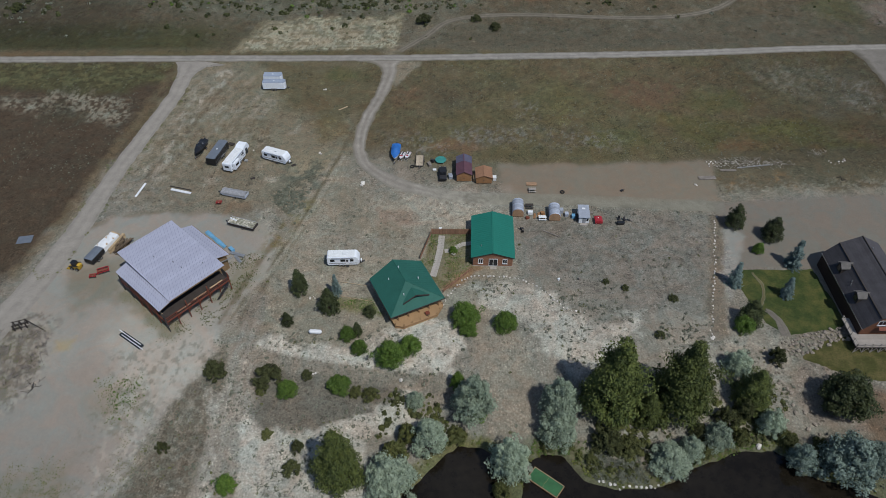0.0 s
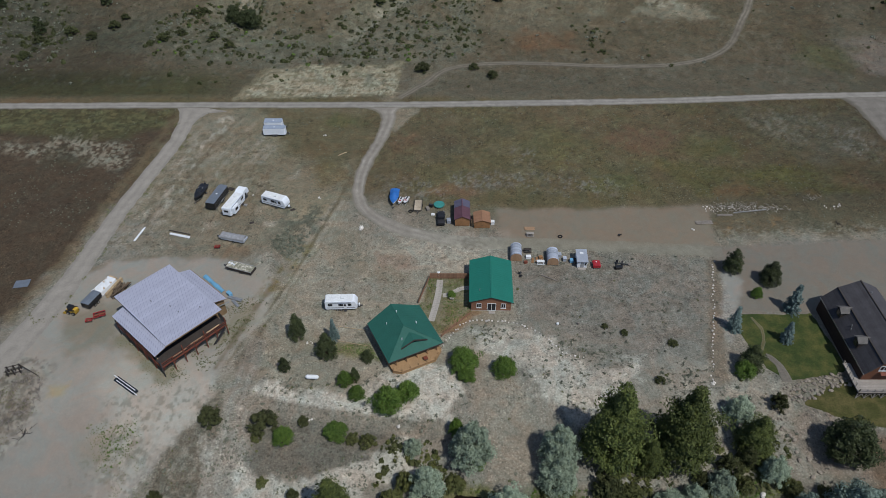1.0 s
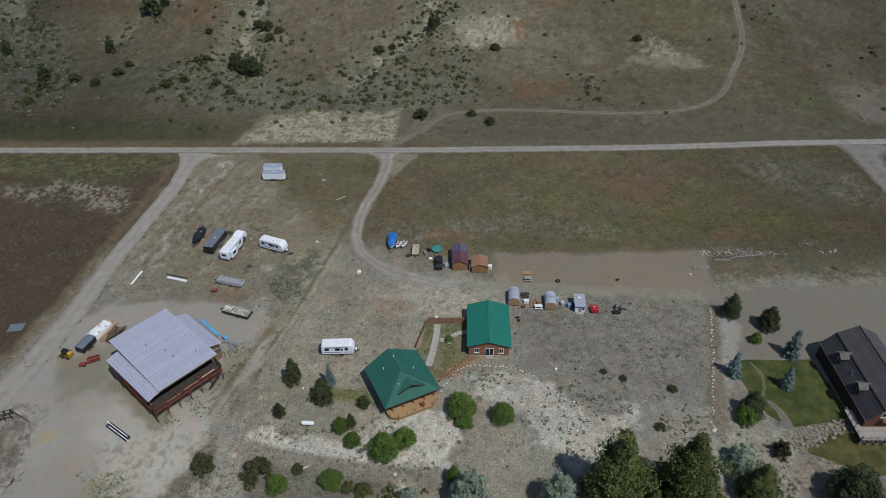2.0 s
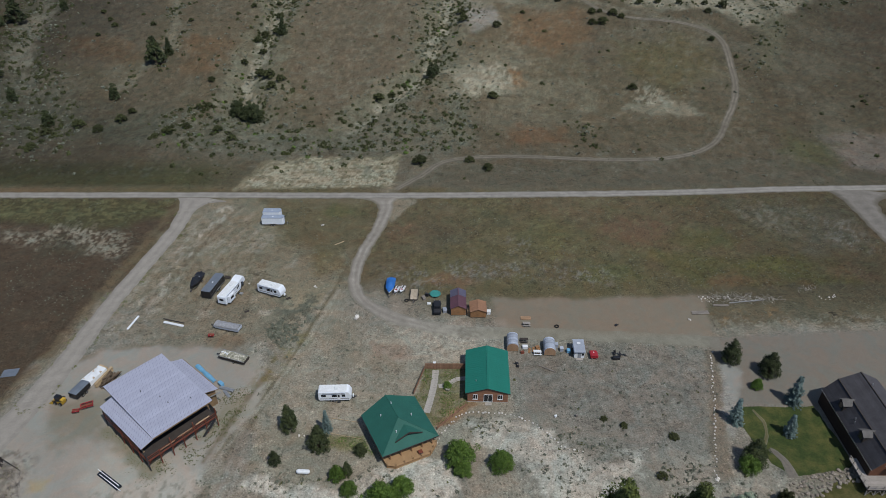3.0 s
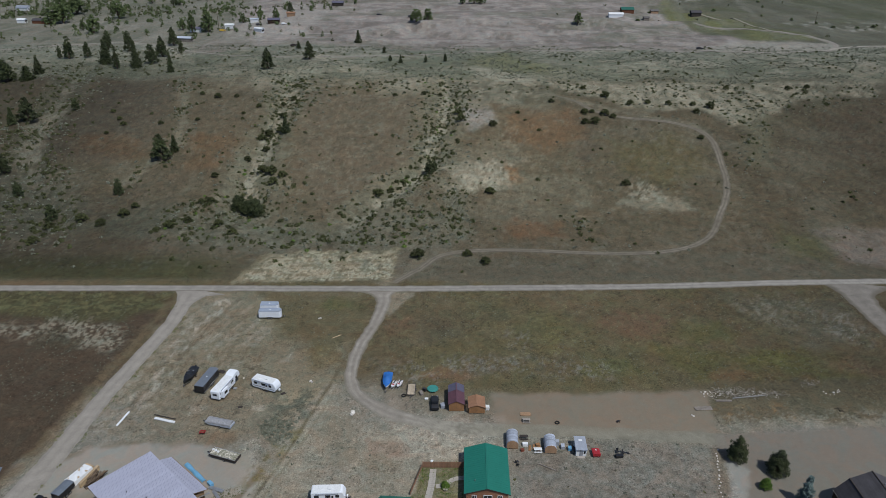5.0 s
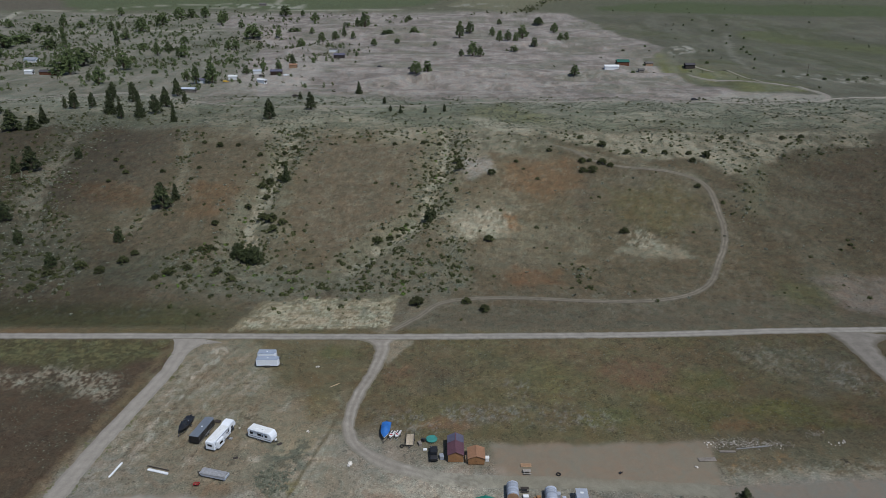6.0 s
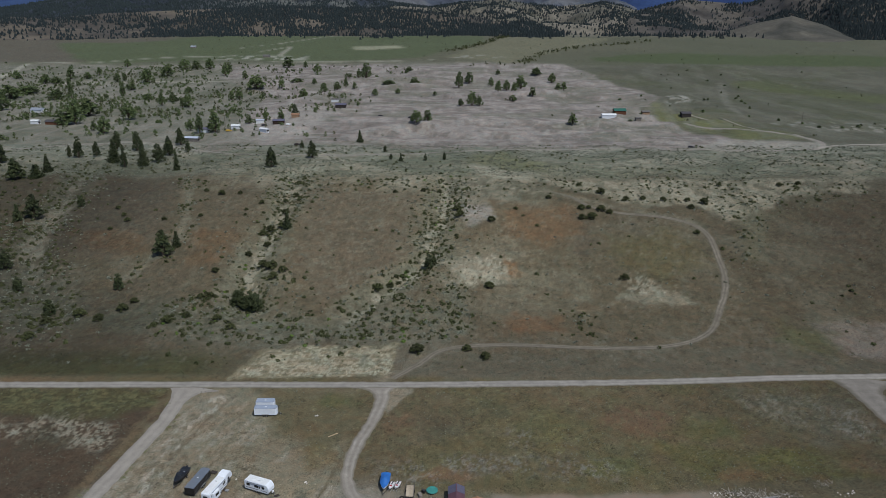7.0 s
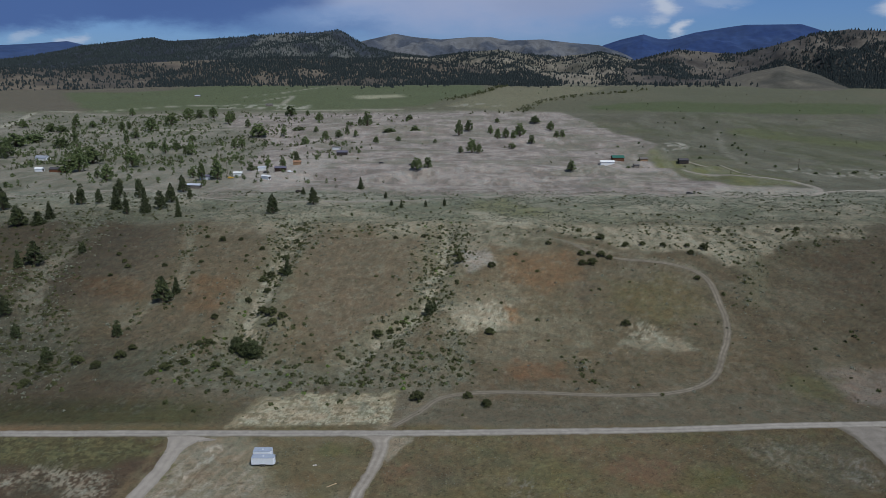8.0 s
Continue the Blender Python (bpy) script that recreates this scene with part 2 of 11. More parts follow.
GROUND = earth("dry_ground")
GRAVEL = surface("road_gravel", (0.2, 0.19, 0.17), 0.95, vary=0.12, big=3.0, fine=0.3, bump=0.03, attribute=True)
LAWN = surface("mown_lawn", (0.036, 0.056, 0.013), 0.9, vary=0.24, big=3.0, fine=0.3, bump=0.05, two=(0.062, 0.066, 0.018))
ROUGH_LAWN = surface("rough_lawn", (0.052, 0.056, 0.014), 0.9, vary=0.24, big=2.5, fine=0.3, bump=0.05, two=(0.072, 0.064, 0.022))
CONCRETE = surface("concrete", (0.34, 0.32, 0.29), 0.9, vary=0.14, big=1.2, fine=0.12, bump=0.004)
WATER = surface("pond_water", (0.012, 0.010, 0.007), 0.08, vary=0.2, big=6, fine=1.5)
WATER.node_tree.nodes["Principled BSDF"].inputs["Specular IOR Level"].default_value = 0.3
ROCK = surface("field_stone", (0.45, 0.43, 0.40), 0.95, vary=0.2, big=0.5, fine=0.1, bump=0.03, each=0.25, island=0.25)
TANROCK = surface("tan_boulder", (0.235, 0.205, 0.17), 0.95, vary=0.25, big=0.8, fine=0.15, bump=0.04, each=0.25)
GREEN_ROOF = surface("green_metal_roof", (0.010, 0.150, 0.112), 0.55, vary=0.06, big=2.5, fine=0.3)
# the GREEN_ROOF paint again, dulled in colour for sun angle and sky sheen
DULL_ROOF = surface("dull_lit_green_metal", (0.020, 0.104, 0.082), 0.7, vary=0.08, big=3.0, fine=0.3)
LOG = surface("stained_log_siding", (0.215, 0.108, 0.065), 0.7, vary=0.2, big=1.2, fine=0.08, stretch=(0.25, 0.25, 2.0), bump=0.01)
CEDAR = surface("cedar_boards", (0.27, 0.155, 0.085), 0.75, vary=0.2, big=1.0, fine=0.06, each=0.15, stretch=(0.4, 0.4, 2.0), bump=0.004)
DECK = surface("tan_decking", (0.33, 0.21, 0.11), 0.8, vary=0.1, big=1.4, fine=0.1, each=0.05)
FENCE = surface("weathered_fence_boards", (0.25, 0.145, 0.095), 0.85, vary=0.22, big=0.8, fine=0.06, each=0.2)
RUST = surface("red_primed_steel", (0.17, 0.05, 0.03), 0.65, vary=0.22, big=0.6, fine=0.08, each=0.12)
WRAP = surface("roof_underlayment", (0.345, 0.365, 0.46), 0.7, vary=0.05, big=2.0, fine=0.3, each=0.04)
INK = surface("printed_mark", (0.235, 0.24, 0.32), 0.6, vary=0.1)
SHEATH = surface("wall_sheathing", (0.20, 0.135, 0.075), 0.85, vary=0.2, big=0.9, fine=0.08)
DARKWALL = surface("dark_wall", (0.045, 0.038, 0.034), 0.85, vary=0.2)
LUMBER = surface("fresh_lumber", (0.42, 0.32, 0.20), 0.8, vary=0.18, big=0.8, fine=0.08, each=0.15)
SHINGLE = surface("charcoal_shingles", (0.058, 0.056, 0.062), 0.9, vary=0.16, big=2.0, fine=0.18, bump=0.01, each=0.14)
OLDSHINGLE = surface("grey_shingles", (0.12, 0.115, 0.11), 0.9, vary=0.2, big=1.0, fine=0.15)
BROWNWOOD = surface("brown_wood_siding", (0.13, 0.055, 0.03), 0.7, vary=0.2, big=1.2, fine=0.08, stretch=(0.3, 0.3, 2))
GREYDECK = surface("grey_decking", (0.30, 0.275, 0.25), 0.8, vary=0.12, each=0.08)
WHITE = surface("white_paint", (0.70, 0.73, 0.76), 0.45, vary=0.05, big=1.0, fine=0.15)
CAMPER = surface("camper_fibreglass", (0.74, 0.79, 0.85), 0.4, vary=0.05, big=1.4, fine=0.2)
DIRTYWHITE = surface("dusty_white_roof", (0.66, 0.69, 0.71), 0.65, vary=0.1, big=0.9, fine=0.12)
GREYSTRIPE = surface("grey_stripe", (0.25, 0.27, 0.30), 0.5, vary=0.08)
BLACK = surface("black_paint", (0.014, 0.015, 0.018), 0.35, vary=0.2)
GREYBLUE = surface("dusty_grey_blue_roof", (0.27, 0.32, 0.40), 0.5, vary=0.1, big=1.2, fine=0.15)
BLUEBLACK = surface("dusty_black_roof", (0.13, 0.155, 0.19), 0.5, vary=0.12)
RUBBER = surface("tyre_rubber", (0.018, 0.018, 0.018), 0.85, vary=0.2)
STEEL = surface("galvanised_steel", (0.42, 0.43, 0.44), 0.45, metal=0.7, vary=0.12, big=0.6, fine=0.1)
DARKSTEEL = surface("dark_steel", (0.05, 0.05, 0.055), 0.5, metal=0.4, vary=0.2)
GLASS = surface("dark_window_glass", (0.018, 0.022, 0.028), 0.08, vary=0.1)
BLUE = surface("blue_tarp", (0.02, 0.13, 0.42), 0.55, vary=0.18, big=0.7, fine=0.1)
SKYBLUE = surface("light_blue_sheet", (0.13, 0.33, 0.52), 0.5, vary=0.12, big=0.8, fine=0.1)
RED = surface("red_paint", (0.33, 0.022, 0.03), 0.4, vary=0.12)
YELLOW = surface("yellow_machine_paint", (0.50, 0.32, 0.04), 0.45, vary=0.15)
TEAL = surface("teal_fabric", (0.04, 0.22, 0.20), 0.7, vary=0.15)
CAMO = surface("camouflage_cover", (0.24, 0.24, 0.18), 0.8, vary=0.3, big=0.8, fine=0.2, two=(0.47, 0.45, 0.39))
PURPLE = surface("plum_metal_roof", (0.105, 0.048, 0.064), 0.6, vary=0.12)
SLATEBLUE = surface("slate_blue_metal_roof", (0.092, 0.09, 0.135), 0.6, vary=0.12)
ORANGE = surface("rust_brown_roof", (0.27, 0.15, 0.09), 0.7, vary=0.14)
TANWOOD = surface("tan_plywood", (0.32, 0.205, 0.125), 0.75, vary=0.15)
SHEDWOOD = surface("stained_shed_boards", (0.27, 0.145, 0.068), 0.75, vary=0.15)
TIN = surface("corrugated_tin", (0.40, 0.44, 0.51), 0.45, metal=0.25, vary=0.12, each=0.3)
TURF = surface("green_dock_carpet", (0.035, 0.115, 0.05), 0.9, vary=0.2)
# shaded copy of the brown siding; one distant house wall uses it too
DARKSIDING = surface("darkened_siding", (0.040, 0.024, 0.018), 0.8, vary=0.2, big=1.2, fine=0.08, stretch=(0.3, 0.3, 2))
BARK = surface("bark", (0.09, 0.068, 0.05), 0.95, vary=0.3, big=0.4, fine=0.06, bump=0.02)
GREYCOVER = surface("grey_boat_cover", (0.27, 0.28, 0.30), 0.7, vary=0.2, big=0.8, fine=0.15, bump=0.03)
GREYTAN = surface("weathered_tan_planks", (0.40, 0.34, 0.26), 0.85, vary=0.18, each=0.1)
LOGWOOD = surface("rough_brown_logs", (0.105, 0.078, 0.055), 0.9, vary=0.3, big=0.6, fine=0.08, each=0.35)
DEADWOOD = surface("grey_dead_wood", (0.20, 0.18, 0.16), 0.95, vary=0.25)

PINE = leafy("pine_needles", (0.022, 0.032, 0.014), (0.060, 0.074, 0.027))
FIR = leafy("green_needles", (0.034, 0.052, 0.015), (0.125, 0.15, 0.04))
SPRUCE = leafy("blue_needles", (0.072, 0.112, 0.106), (0.175, 0.24, 0.23))
BLUEGREY = leafy("blue_grey_leaves", (0.072, 0.105, 0.086), (0.205, 0.265, 0.225))
SILVER = leafy("silver_leaves", (0.145, 0.19, 0.135), (0.34, 0.415, 0.305))
LILAC = leafy("shrub_leaves", (0.042, 0.088, 0.015), (0.12, 0.19, 0.034))
OLIVE = leafy("olive_leaves", (0.05, 0.062, 0.02), (0.115, 0.12, 0.04))
WEED = leafy("weed_leaves", (0.085, 0.098, 0.042), (0.16, 0.165, 0.075), 0.8)
SAGE = leafy("sagebrush_leaves", (0.085, 0.096, 0.072), (0.19, 0.20, 0.155), 0.8)
BRUSH = leafy("dark_brush_leaves", (0.030, 0.037, 0.014), (0.072, 0.080, 0.030), 0.8)
REED = leafy("shore_grass", (0.06, 0.085, 0.02), (0.15, 0.155, 0.045), 0.8)
COTTON = leafy("cottonwood_leaves", (0.042, 0.068, 0.026), (0.118, 0.152, 0.055))
# blue cast of these needles stands for haze
FOREST = leafy("hazy_far_forest", (0.014, 0.022, 0.025), (0.031, 0.043, 0.044), 0.9)

# ---- ground: relief and soils ----
def smooth(a, b, x):
    u = np.clip((x - a) / (b - a), 0, 1)
    return u * u * (3 - 2 * u)


def lattice(ix, iy, seed):
    k = (ix.astype(np.int64) * 374761393 + iy.astype(np.int64) * 668265263 + seed * 974634777) & 0x7FFFFFFF
    k = ((k ^ (k >> 13)) * 1274126177) & 0x7FFFFFFF
    return ((k ^ (k >> 16)) & 0xFFFF) / 65535.0


def fbm(x, y, size, octaves=4, seed=0):
    """Smooth noise, 0 to 1, with features of that size in metres."""
    total, gain, norm = 0.0, 1.0, 0.0
    for o in range(octaves):
        u, v = x / size + 17.3 * o, y / size - 9.1 * o
        iu, iv = np.floor(u), np.floor(v)
        fu, fv = u - iu, v - iv
        fu, fv = fu * fu * (3 - 2 * fu), fv * fv * (3 - 2 * fv)
        a, b = lattice(iu, iv, seed + o), lattice(iu + 1, iv, seed + o)
        c, d = lattice(iu, iv + 1, seed + o), lattice(iu + 1, iv + 1, seed + o)
        total = total + gain * (a + (b - a) * fu + (c - a) * fv + (a - b - c + d) * fu * fv)
        norm, gain, size = norm + gain, gain * 0.55, size * 0.5
    return total / norm


def line_dist(x, y, pts):
    best = np.full(np.shape(x), 1e9)
    for (ax, ay), (bx, by) in zip(pts, pts[1:]):
        dx, dy = bx - ax, by - ay
        t = np.clip(((x - ax) * dx + (y - ay) * dy) / (dx * dx + dy * dy + 1e-9), 0, 1)
        best = np.minimum(best, np.hypot(x - ax - t * dx, y - ay - t * dy))
    return best


def area_dist(x, y, pts):
    """Distance to the edge of a closed outline, negative inside."""
    ring = list(pts) + [pts[0]]
    inside = np.zeros(np.shape(x), bool)
    for (ax, ay), (bx, by) in zip(ring, ring[1:]):
        cross = ((ay > y) != (by > y)) & (x < (bx - ax) * (y - ay) / (by - ay + 1e-12) + ax)
        inside ^= cross
    return np.where(inside, -1, 1) * line_dist(x, y, ring)


POND = [(-30, 22), (-16, 44), (-9.8, 54.5), (-5.4, 59.2), (-0.8, 63.6), (1.5, 65.4), (6.1, 65.2), (8.0, 63.5), (9.4, 57.6), (9.0, 50), (11.5, 49), (12.6, 55),
        (14.9, 61.9), (17.1, 63.6), (21.3, 63.0), (24.4, 59.2), (29.7, 57.0), (36.8, 56.8), (44.9, 61.0), (52.9, 63.6), (60.6, 65.0), (62.6, 63.0), (64.4, 60.2), (69, 58.6), (77, 55.6), (86, 50), (96, 22)]
WATERLINE = -4.0
GULLY_A = [(-93, 425), (-86, 386), (-86, 363), (-86, 340), (-87, 318), (-87, 300), (-84, 280), (-76, 256), (-62, 236)]
GULLY_B = [(2, 410), (2, 377), (0, 352), (-4, 326), (-5, 310), (-10, 296), (-22, 279), (-32, 262), (-38, 246)]
GULLY_C = [(-228, 440), (-215, 390), (-208, 362), (-205, 345), (-200, 326), (-190, 300), (-174, 275), (-160, 250)]
TRAIL = [(-16.5, 205), (-9, 214), (1.2, 226), (24, 230), (60, 227.5), (85, 229.5), (102, 240), (113, 259), (123, 280), (129, 304), (131.6, 334), (117, 348), (84, 361), (70, 380), (40, 402)]
FAR_ROAD = [(-420, 508), (-332, 511), (-309, 515), (-278, 530), (-245, 544), (-217, 531), (-181, 503), (-157, 492), (-115, 486.5), (-67, 488), (-10, 496), (32, 508), (92, 516), (136, 518), (178, 512), (226, 509), (260, 511), (284, 520), (297, 538), (299, 562), (283, 586), (256, 603), (220, 628)]

TERRACES = ([(-269, 912), (-180, 992), (-70, 1029), (5, 1004)], [(-167, 776), (-122, 916), (-18, 951)], [(4, 853), (81, 856), (152, 867)], [(-60, 590), (3, 623), (60, 632), (116, 625), (142, 628)])


def height(x, y):
    x, y = np.asarray(x, float), np.asarray(y, float)
    z = 20 * smooth(225, 420, y) + 42 * smooth(800, 1900, y) - 3.6 * (1 - smooth(64, 90, y))
    hill = smooth(215, 270, y) * (1 - smooth(430, 520, y))
    z = z + hill * 5 * (fbm(x, y * 0.35, 46, 4, 5) - 0.5)
    for g in (GULLY_A, GULLY_B, GULLY_C):
        z = z - 2.6 * hill * np.exp(-(line_dist(x, y, g) / 7.0) ** 2)
    z = z + smooth(480, 700, y) * 5 * (fbm(x, y * 0.6, 90, 4, 8) - 0.5)
    spoil = smooth(-220, -120, x) * smooth(300, 220, x - 0.05 * y) * smooth(535, 580, y) * smooth(1280, 1150, y)
    z = z + spoil * 7 * (0.5 - np.abs(fbm(x * 0.5, y, 55, 3, 14) - 0.5) * 2.4)
    if np.any((y > 520) & (y < 1100)):
        for crest in TERRACES:
            z = z + 4.0 * np.exp(-(line_dist(x, y, crest) / 13.0) ** 2)
    z = z + smooth(415, 450, y) * smooth(560, 500, y) * 3.5 * (fbm(x, y, 24, 3, 15) - 0.5)
    z = z + smooth(700, 1300, y) * 7 * (fbm(x, y, 260, 3, 9) - 0.5)
    near = (y < 92) & (y > 10) & (np.abs(x) < 110)
    if np.any(near):
        d = area_dist(x, y, POND) + (fbm(x, y, 5.0, 3, 12) - 0.5) * 2.4
        z = np.where(near, z - 2.2 * smooth(1.2, -3.0, d), z)
    return z


def ground_z(x, y):
    return float(height(np.array([x]), np.array([y]))[0])


def soil(x, y):
    """Base colour of the bare, grassy or stony ground at each place, with side vignetting and faint far haze painted
    in.
    """
    n1, n2, n3, n4 = fbm(x, y, 26, 5, 21), fbm(x, y, 7, 4, 22), fbm(x, y, 70, 4, 23), fbm(x, y, 1.6, 3, 24)
    col = np.empty((len(x), 3))

    def put(mask, c):
        col[:] = col + (np.asarray(c) - col) * np.clip(mask, 0, 1)[:, None]

    def area(pts, c, soft=1.0, rag=3.0, grain=4.0, strength=1.0):
        px, py = [p[0] for p in pts], [p[1] for p in pts]
        pad = soft + rag + 1
        k = np.nonzero((x > min(px) - pad) & (x < max(px) + pad) & (y > min(py) - pad) & (y < max(py) + pad))[0]
        if len(k):
            d = area_dist(x[k], y[k], pts) + (fbm(x[k], y[k], grain, 4, 31) - 0.5) * 2 * rag
            m = smooth(soft, -soft, d)[:, None] * strength
            col[k] += (np.asarray(c) - col[k]) * m

    def line(pts, width, c, soft=0.6, rag=0.8, strength=1.0, grain=2.5):
        px, py = [p[0] for p in pts], [p[1] for p in pts]
        pad = width + soft + rag + 1
        k = np.nonzero((x > min(px) - pad) & (x < max(px) + pad) & (y > min(py) - pad) & (y < max(py) + pad))[0]
        if len(k):
            d = line_dist(x[k], y[k], pts) - width + (fbm(x[k], y[k], grain, 3, 33) - 0.5) * 2 * rag
            m = smooth(soft, -soft, d)[:, None] * strength
            col[k] += (np.asarray(c) - col[k]) * m

    def speckle(pts, c, soft=2.0, share=0.5, size=1.1, squash=1.0, strength=0.8, rag=3.0):
        """Loose drifts of stones or straw: ragged flecks inside an outline."""
        px, py = [p[0] for p in pts], [p[1] for p in pts]
        pad = soft + rag + 1
        k = np.nonzero((x > min(px) - pad) & (x < max(px) + pad) & (y > min(py) - pad) & (y < max(py) + pad))[0]
        if len(k):
            d = area_dist(x[k], y[k], pts) + (fbm(x[k], y[k], 4.0, 4, 35) - 0.5) * 2 * rag
            f = fbm(x[k], y[k] * squash, size, 3, 36) * 0.75 + fbm(x[k], y[k] * squash, size * 5, 2, 37) * 0.25
            cut = 0.5 + 0.16 * (0.5 - share) * 2
            m = (smooth(soft, -soft, d) * smooth(cut - 0.05, cut + 0.07, f))[:, None] * strength
            col[k] += (np.asarray(c) - col[k]) * m

    # the plots
    col[:] = (0.196, 0.180, 0.152)
    put(smooth(0.45, 0.65, n1) * 0.55, (0.150, 0.130, 0.098))
    put(smooth(0.5, 0.66, n2) * 0.45, (0.235, 0.215, 0.182))
    area([(16, 124), (64, 126), (58, 96), (40, 96), (24, 103), (16, 108)], (0.170, 0.156, 0.136), 4, 5, 6, 0.85)
    # upper fields along the road
    field = smooth(140, 154, y + 8 * (n1 - 0.5) + 0.06 * x)
    put(field * smooth(230, 215, y), (0.106, 0.084, 0.050))
    put(field * smooth(0.48, 0.62, n3) * smooth(230, 215, y) * 0.8, (0.120, 0.084, 0.050))
    put(field * smooth(0.5, 0.64, n1) * smooth(230, 215, y) * 0.6, (0.098, 0.088, 0.044))
    put(field * smooth(0.58, 0.7, n2) * smooth(230, 215, y) * 0.3, (0.145, 0.122, 0.08))
    area([(-84, 199), (-26, 199), (-28, 150), (-44, 128), (-64, 128), (-86, 150)], (0.185, 0.162, 0.118), 4, 6, 8, 0.85)
    area([(-60, 198), (-22, 198), (-26, 172), (-36, 160), (-50, 176)], (0.095, 0.08, 0.043), 4, 6, 8, 0.8)
    area([(-170, 198), (-90, 197), (-85.5, 190), (-90, 157), (-96, 120), (-102, 98), (-170, 90)], (0.068, 0.050, 0.034), 2.5, 3, 6)
    area([(-170, 199), (-90, 198), (-88, 188), (-100, 180), (-170, 184)], (0.062, 0.059, 0.029), 3, 4, 8, 0.85)
    speckle([(-136.4, 179.3), (-125.3, 177.5), (-114.9, 181.4), (-101.8, 178.6), (-93.7, 168.7), (-93.7, 162.2), (-101.3, 167.8), (-115.7, 170.8), (-133.4, 172.7)], (0.26, 0.24, 0.19), 3, 0.55, 0.8, 1.2, 0.75, 5)
    speckle([(-150, 200), (-90, 198), (-88, 186), (-110, 184), (-150, 186)], (0.125, 0.12, 0.06), 3, 0.4, 1.4, 1.3, 0.6)
    area([(-120, 176), (-106, 172), (-104, 166), (-116, 166)], (0.060, 0.052, 0.034), 3, 5, 4, 0.7)
    area([(-120, 150), (-104, 152), (-104, 144), (-118, 142)], (0.060, 0.047, 0.034), 3, 4, 6, 0.6)
    line([(-87.5, 190), (-90, 170), (-93, 146), (-95, 124), (-99, 106)], 1.6, (0.135, 0.105, 0.065), 1.2, 1.4, 0.6)
    area([(92, 196), (132, 196), (128, 172), (108, 166), (98, 180)], (0.125, 0.115, 0.085), 5, 6, 6, 0.6)
    speckle([(98, 197), (112, 199.5), (119, 194), (116, 180), (108, 175), (99, 180), (94, 188)], (0.21, 0.195, 0.155), 4, 0.42, 0.75, 0.8, 0.6, 5)
    speckle([(118, 187), (128, 186), (128, 168), (120, 168), (115, 176)], (0.23, 0.215, 0.185), 3, 0.5, 0.75, 0.8, 0.65, 4)
    area([(60, 168), (110, 160), (118, 146), (70, 150)], (0.092, 0.088, 0.034), 4, 6, 7, 0.7)
    for cx, cy, rx, ry, c, k in ((-13, 179, 6, 4, (0.15, 0.095, 0.06), 0.6), (1.5, 153, 9, 2.2, (0.16, 0.095, 0.06), 0.7), (60, 182, 12, 7, (0.135, 0.085, 0.055), 0.6), (30, 178, 8, 8, (0.088, 0.084, 0.04), 0.5),
                                (96, 163, 10, 4, (0.115, 0.115, 0.035), 0.65), (86, 154, 14, 3, (0.14, 0.085, 0.052), 0.65), (112, 158, 8, 3, (0.15, 0.09, 0.06), 0.5), (45, 158, 10, 5, (0.095, 0.095, 0.04), 0.6), (-2, 176, 8, 7, (0.075, 0.066, 0.045), 0.5),
                                (40, 190, 16, 4, (0.125, 0.09, 0.055), 0.5), (78, 176, 10, 7, (0.096, 0.098, 0.038), 0.6), (12, 186, 12, 5, (0.092, 0.086, 0.05), 0.6), (-34, 190, 7, 4, (0.085, 0.088, 0.04), 0.7), (-40, 176, 7, 6, (0.125, 0.095, 0.055), 0.6), (-34, 162, 5, 6, (0.13, 0.10, 0.05), 0.6)):
        area([(cx - rx, cy - 0.3 * ry), (cx - 0.2 * rx, cy - ry), (cx + rx, cy - 0.4 * ry), (cx + 0.7 * rx, cy + 0.6 * ry), (cx - 0.4 * rx, cy + ry)], c, 3.0, 4.5, 5, k)
    for pts in ([(0, 163), (25, 162.5), (26, 155), (0, 155)], [(19, 174), (26, 174), (25, 167), (19, 167)], [(26, 162), (46, 160), (46, 152), (28, 153)], [(-18, 160), (0, 158), (0, 150), (-18, 150)]):
        speckle(pts, (0.19, 0.18, 0.165), 3.5, 0.38, 0.7, 0.8, 0.6)
    speckle([(28, 186), (34, 186), (37, 166), (32, 164)], (0.155, 0.135, 0.06), 2, 0.5, 1.0, 1.0, 0.6)
    speckle([(-30, 199), (140, 203), (140, 150), (70, 150), (-20, 152)], (0.145, 0.135, 0.075), 3, 0.2, 1.0, 1.0, 0.4)
    speckle([(-30, 199), (140, 203), (140, 150), (70, 150), (-20, 152)], (0.06, 0.052, 0.032), 3, 0.2, 1.3, 1.2, 0.45)
    # worn and bare ground
    area([(67, 151), (140, 153), (140, 135.5), (100, 135), (88, 134.5), (70, 133.5), (67, 138)], (0.100, 0.086, 0.056), 1.5, 2.5, 4, 0.9)
    speckle([(70, 141), (88, 142), (88, 137), (70, 136)], (0.17, 0.115, 0.06), 2, 0.45, 0.9, 1.0, 0.6)
    speckle([(68, 137.5), (140, 139.5), (140, 134.5), (68, 131.5)], (0.22, 0.20, 0.16), 1.5, 0.5, 0.7, 1.2, 0.6)
    area([(12, 146), (30, 145.6), (70, 147), (67, 131), (42.8, 130), (14.6, 131)], (0.20, 0.165, 0.128), 1.2, 1.6, 5)
    area([(-9, 134.4), (0.4, 136), (12, 134), (15, 126), (5.5, 121.6), (-4.4, 121.6), (-9, 126)], (0.285, 0.258, 0.222), 2, 3, 4)
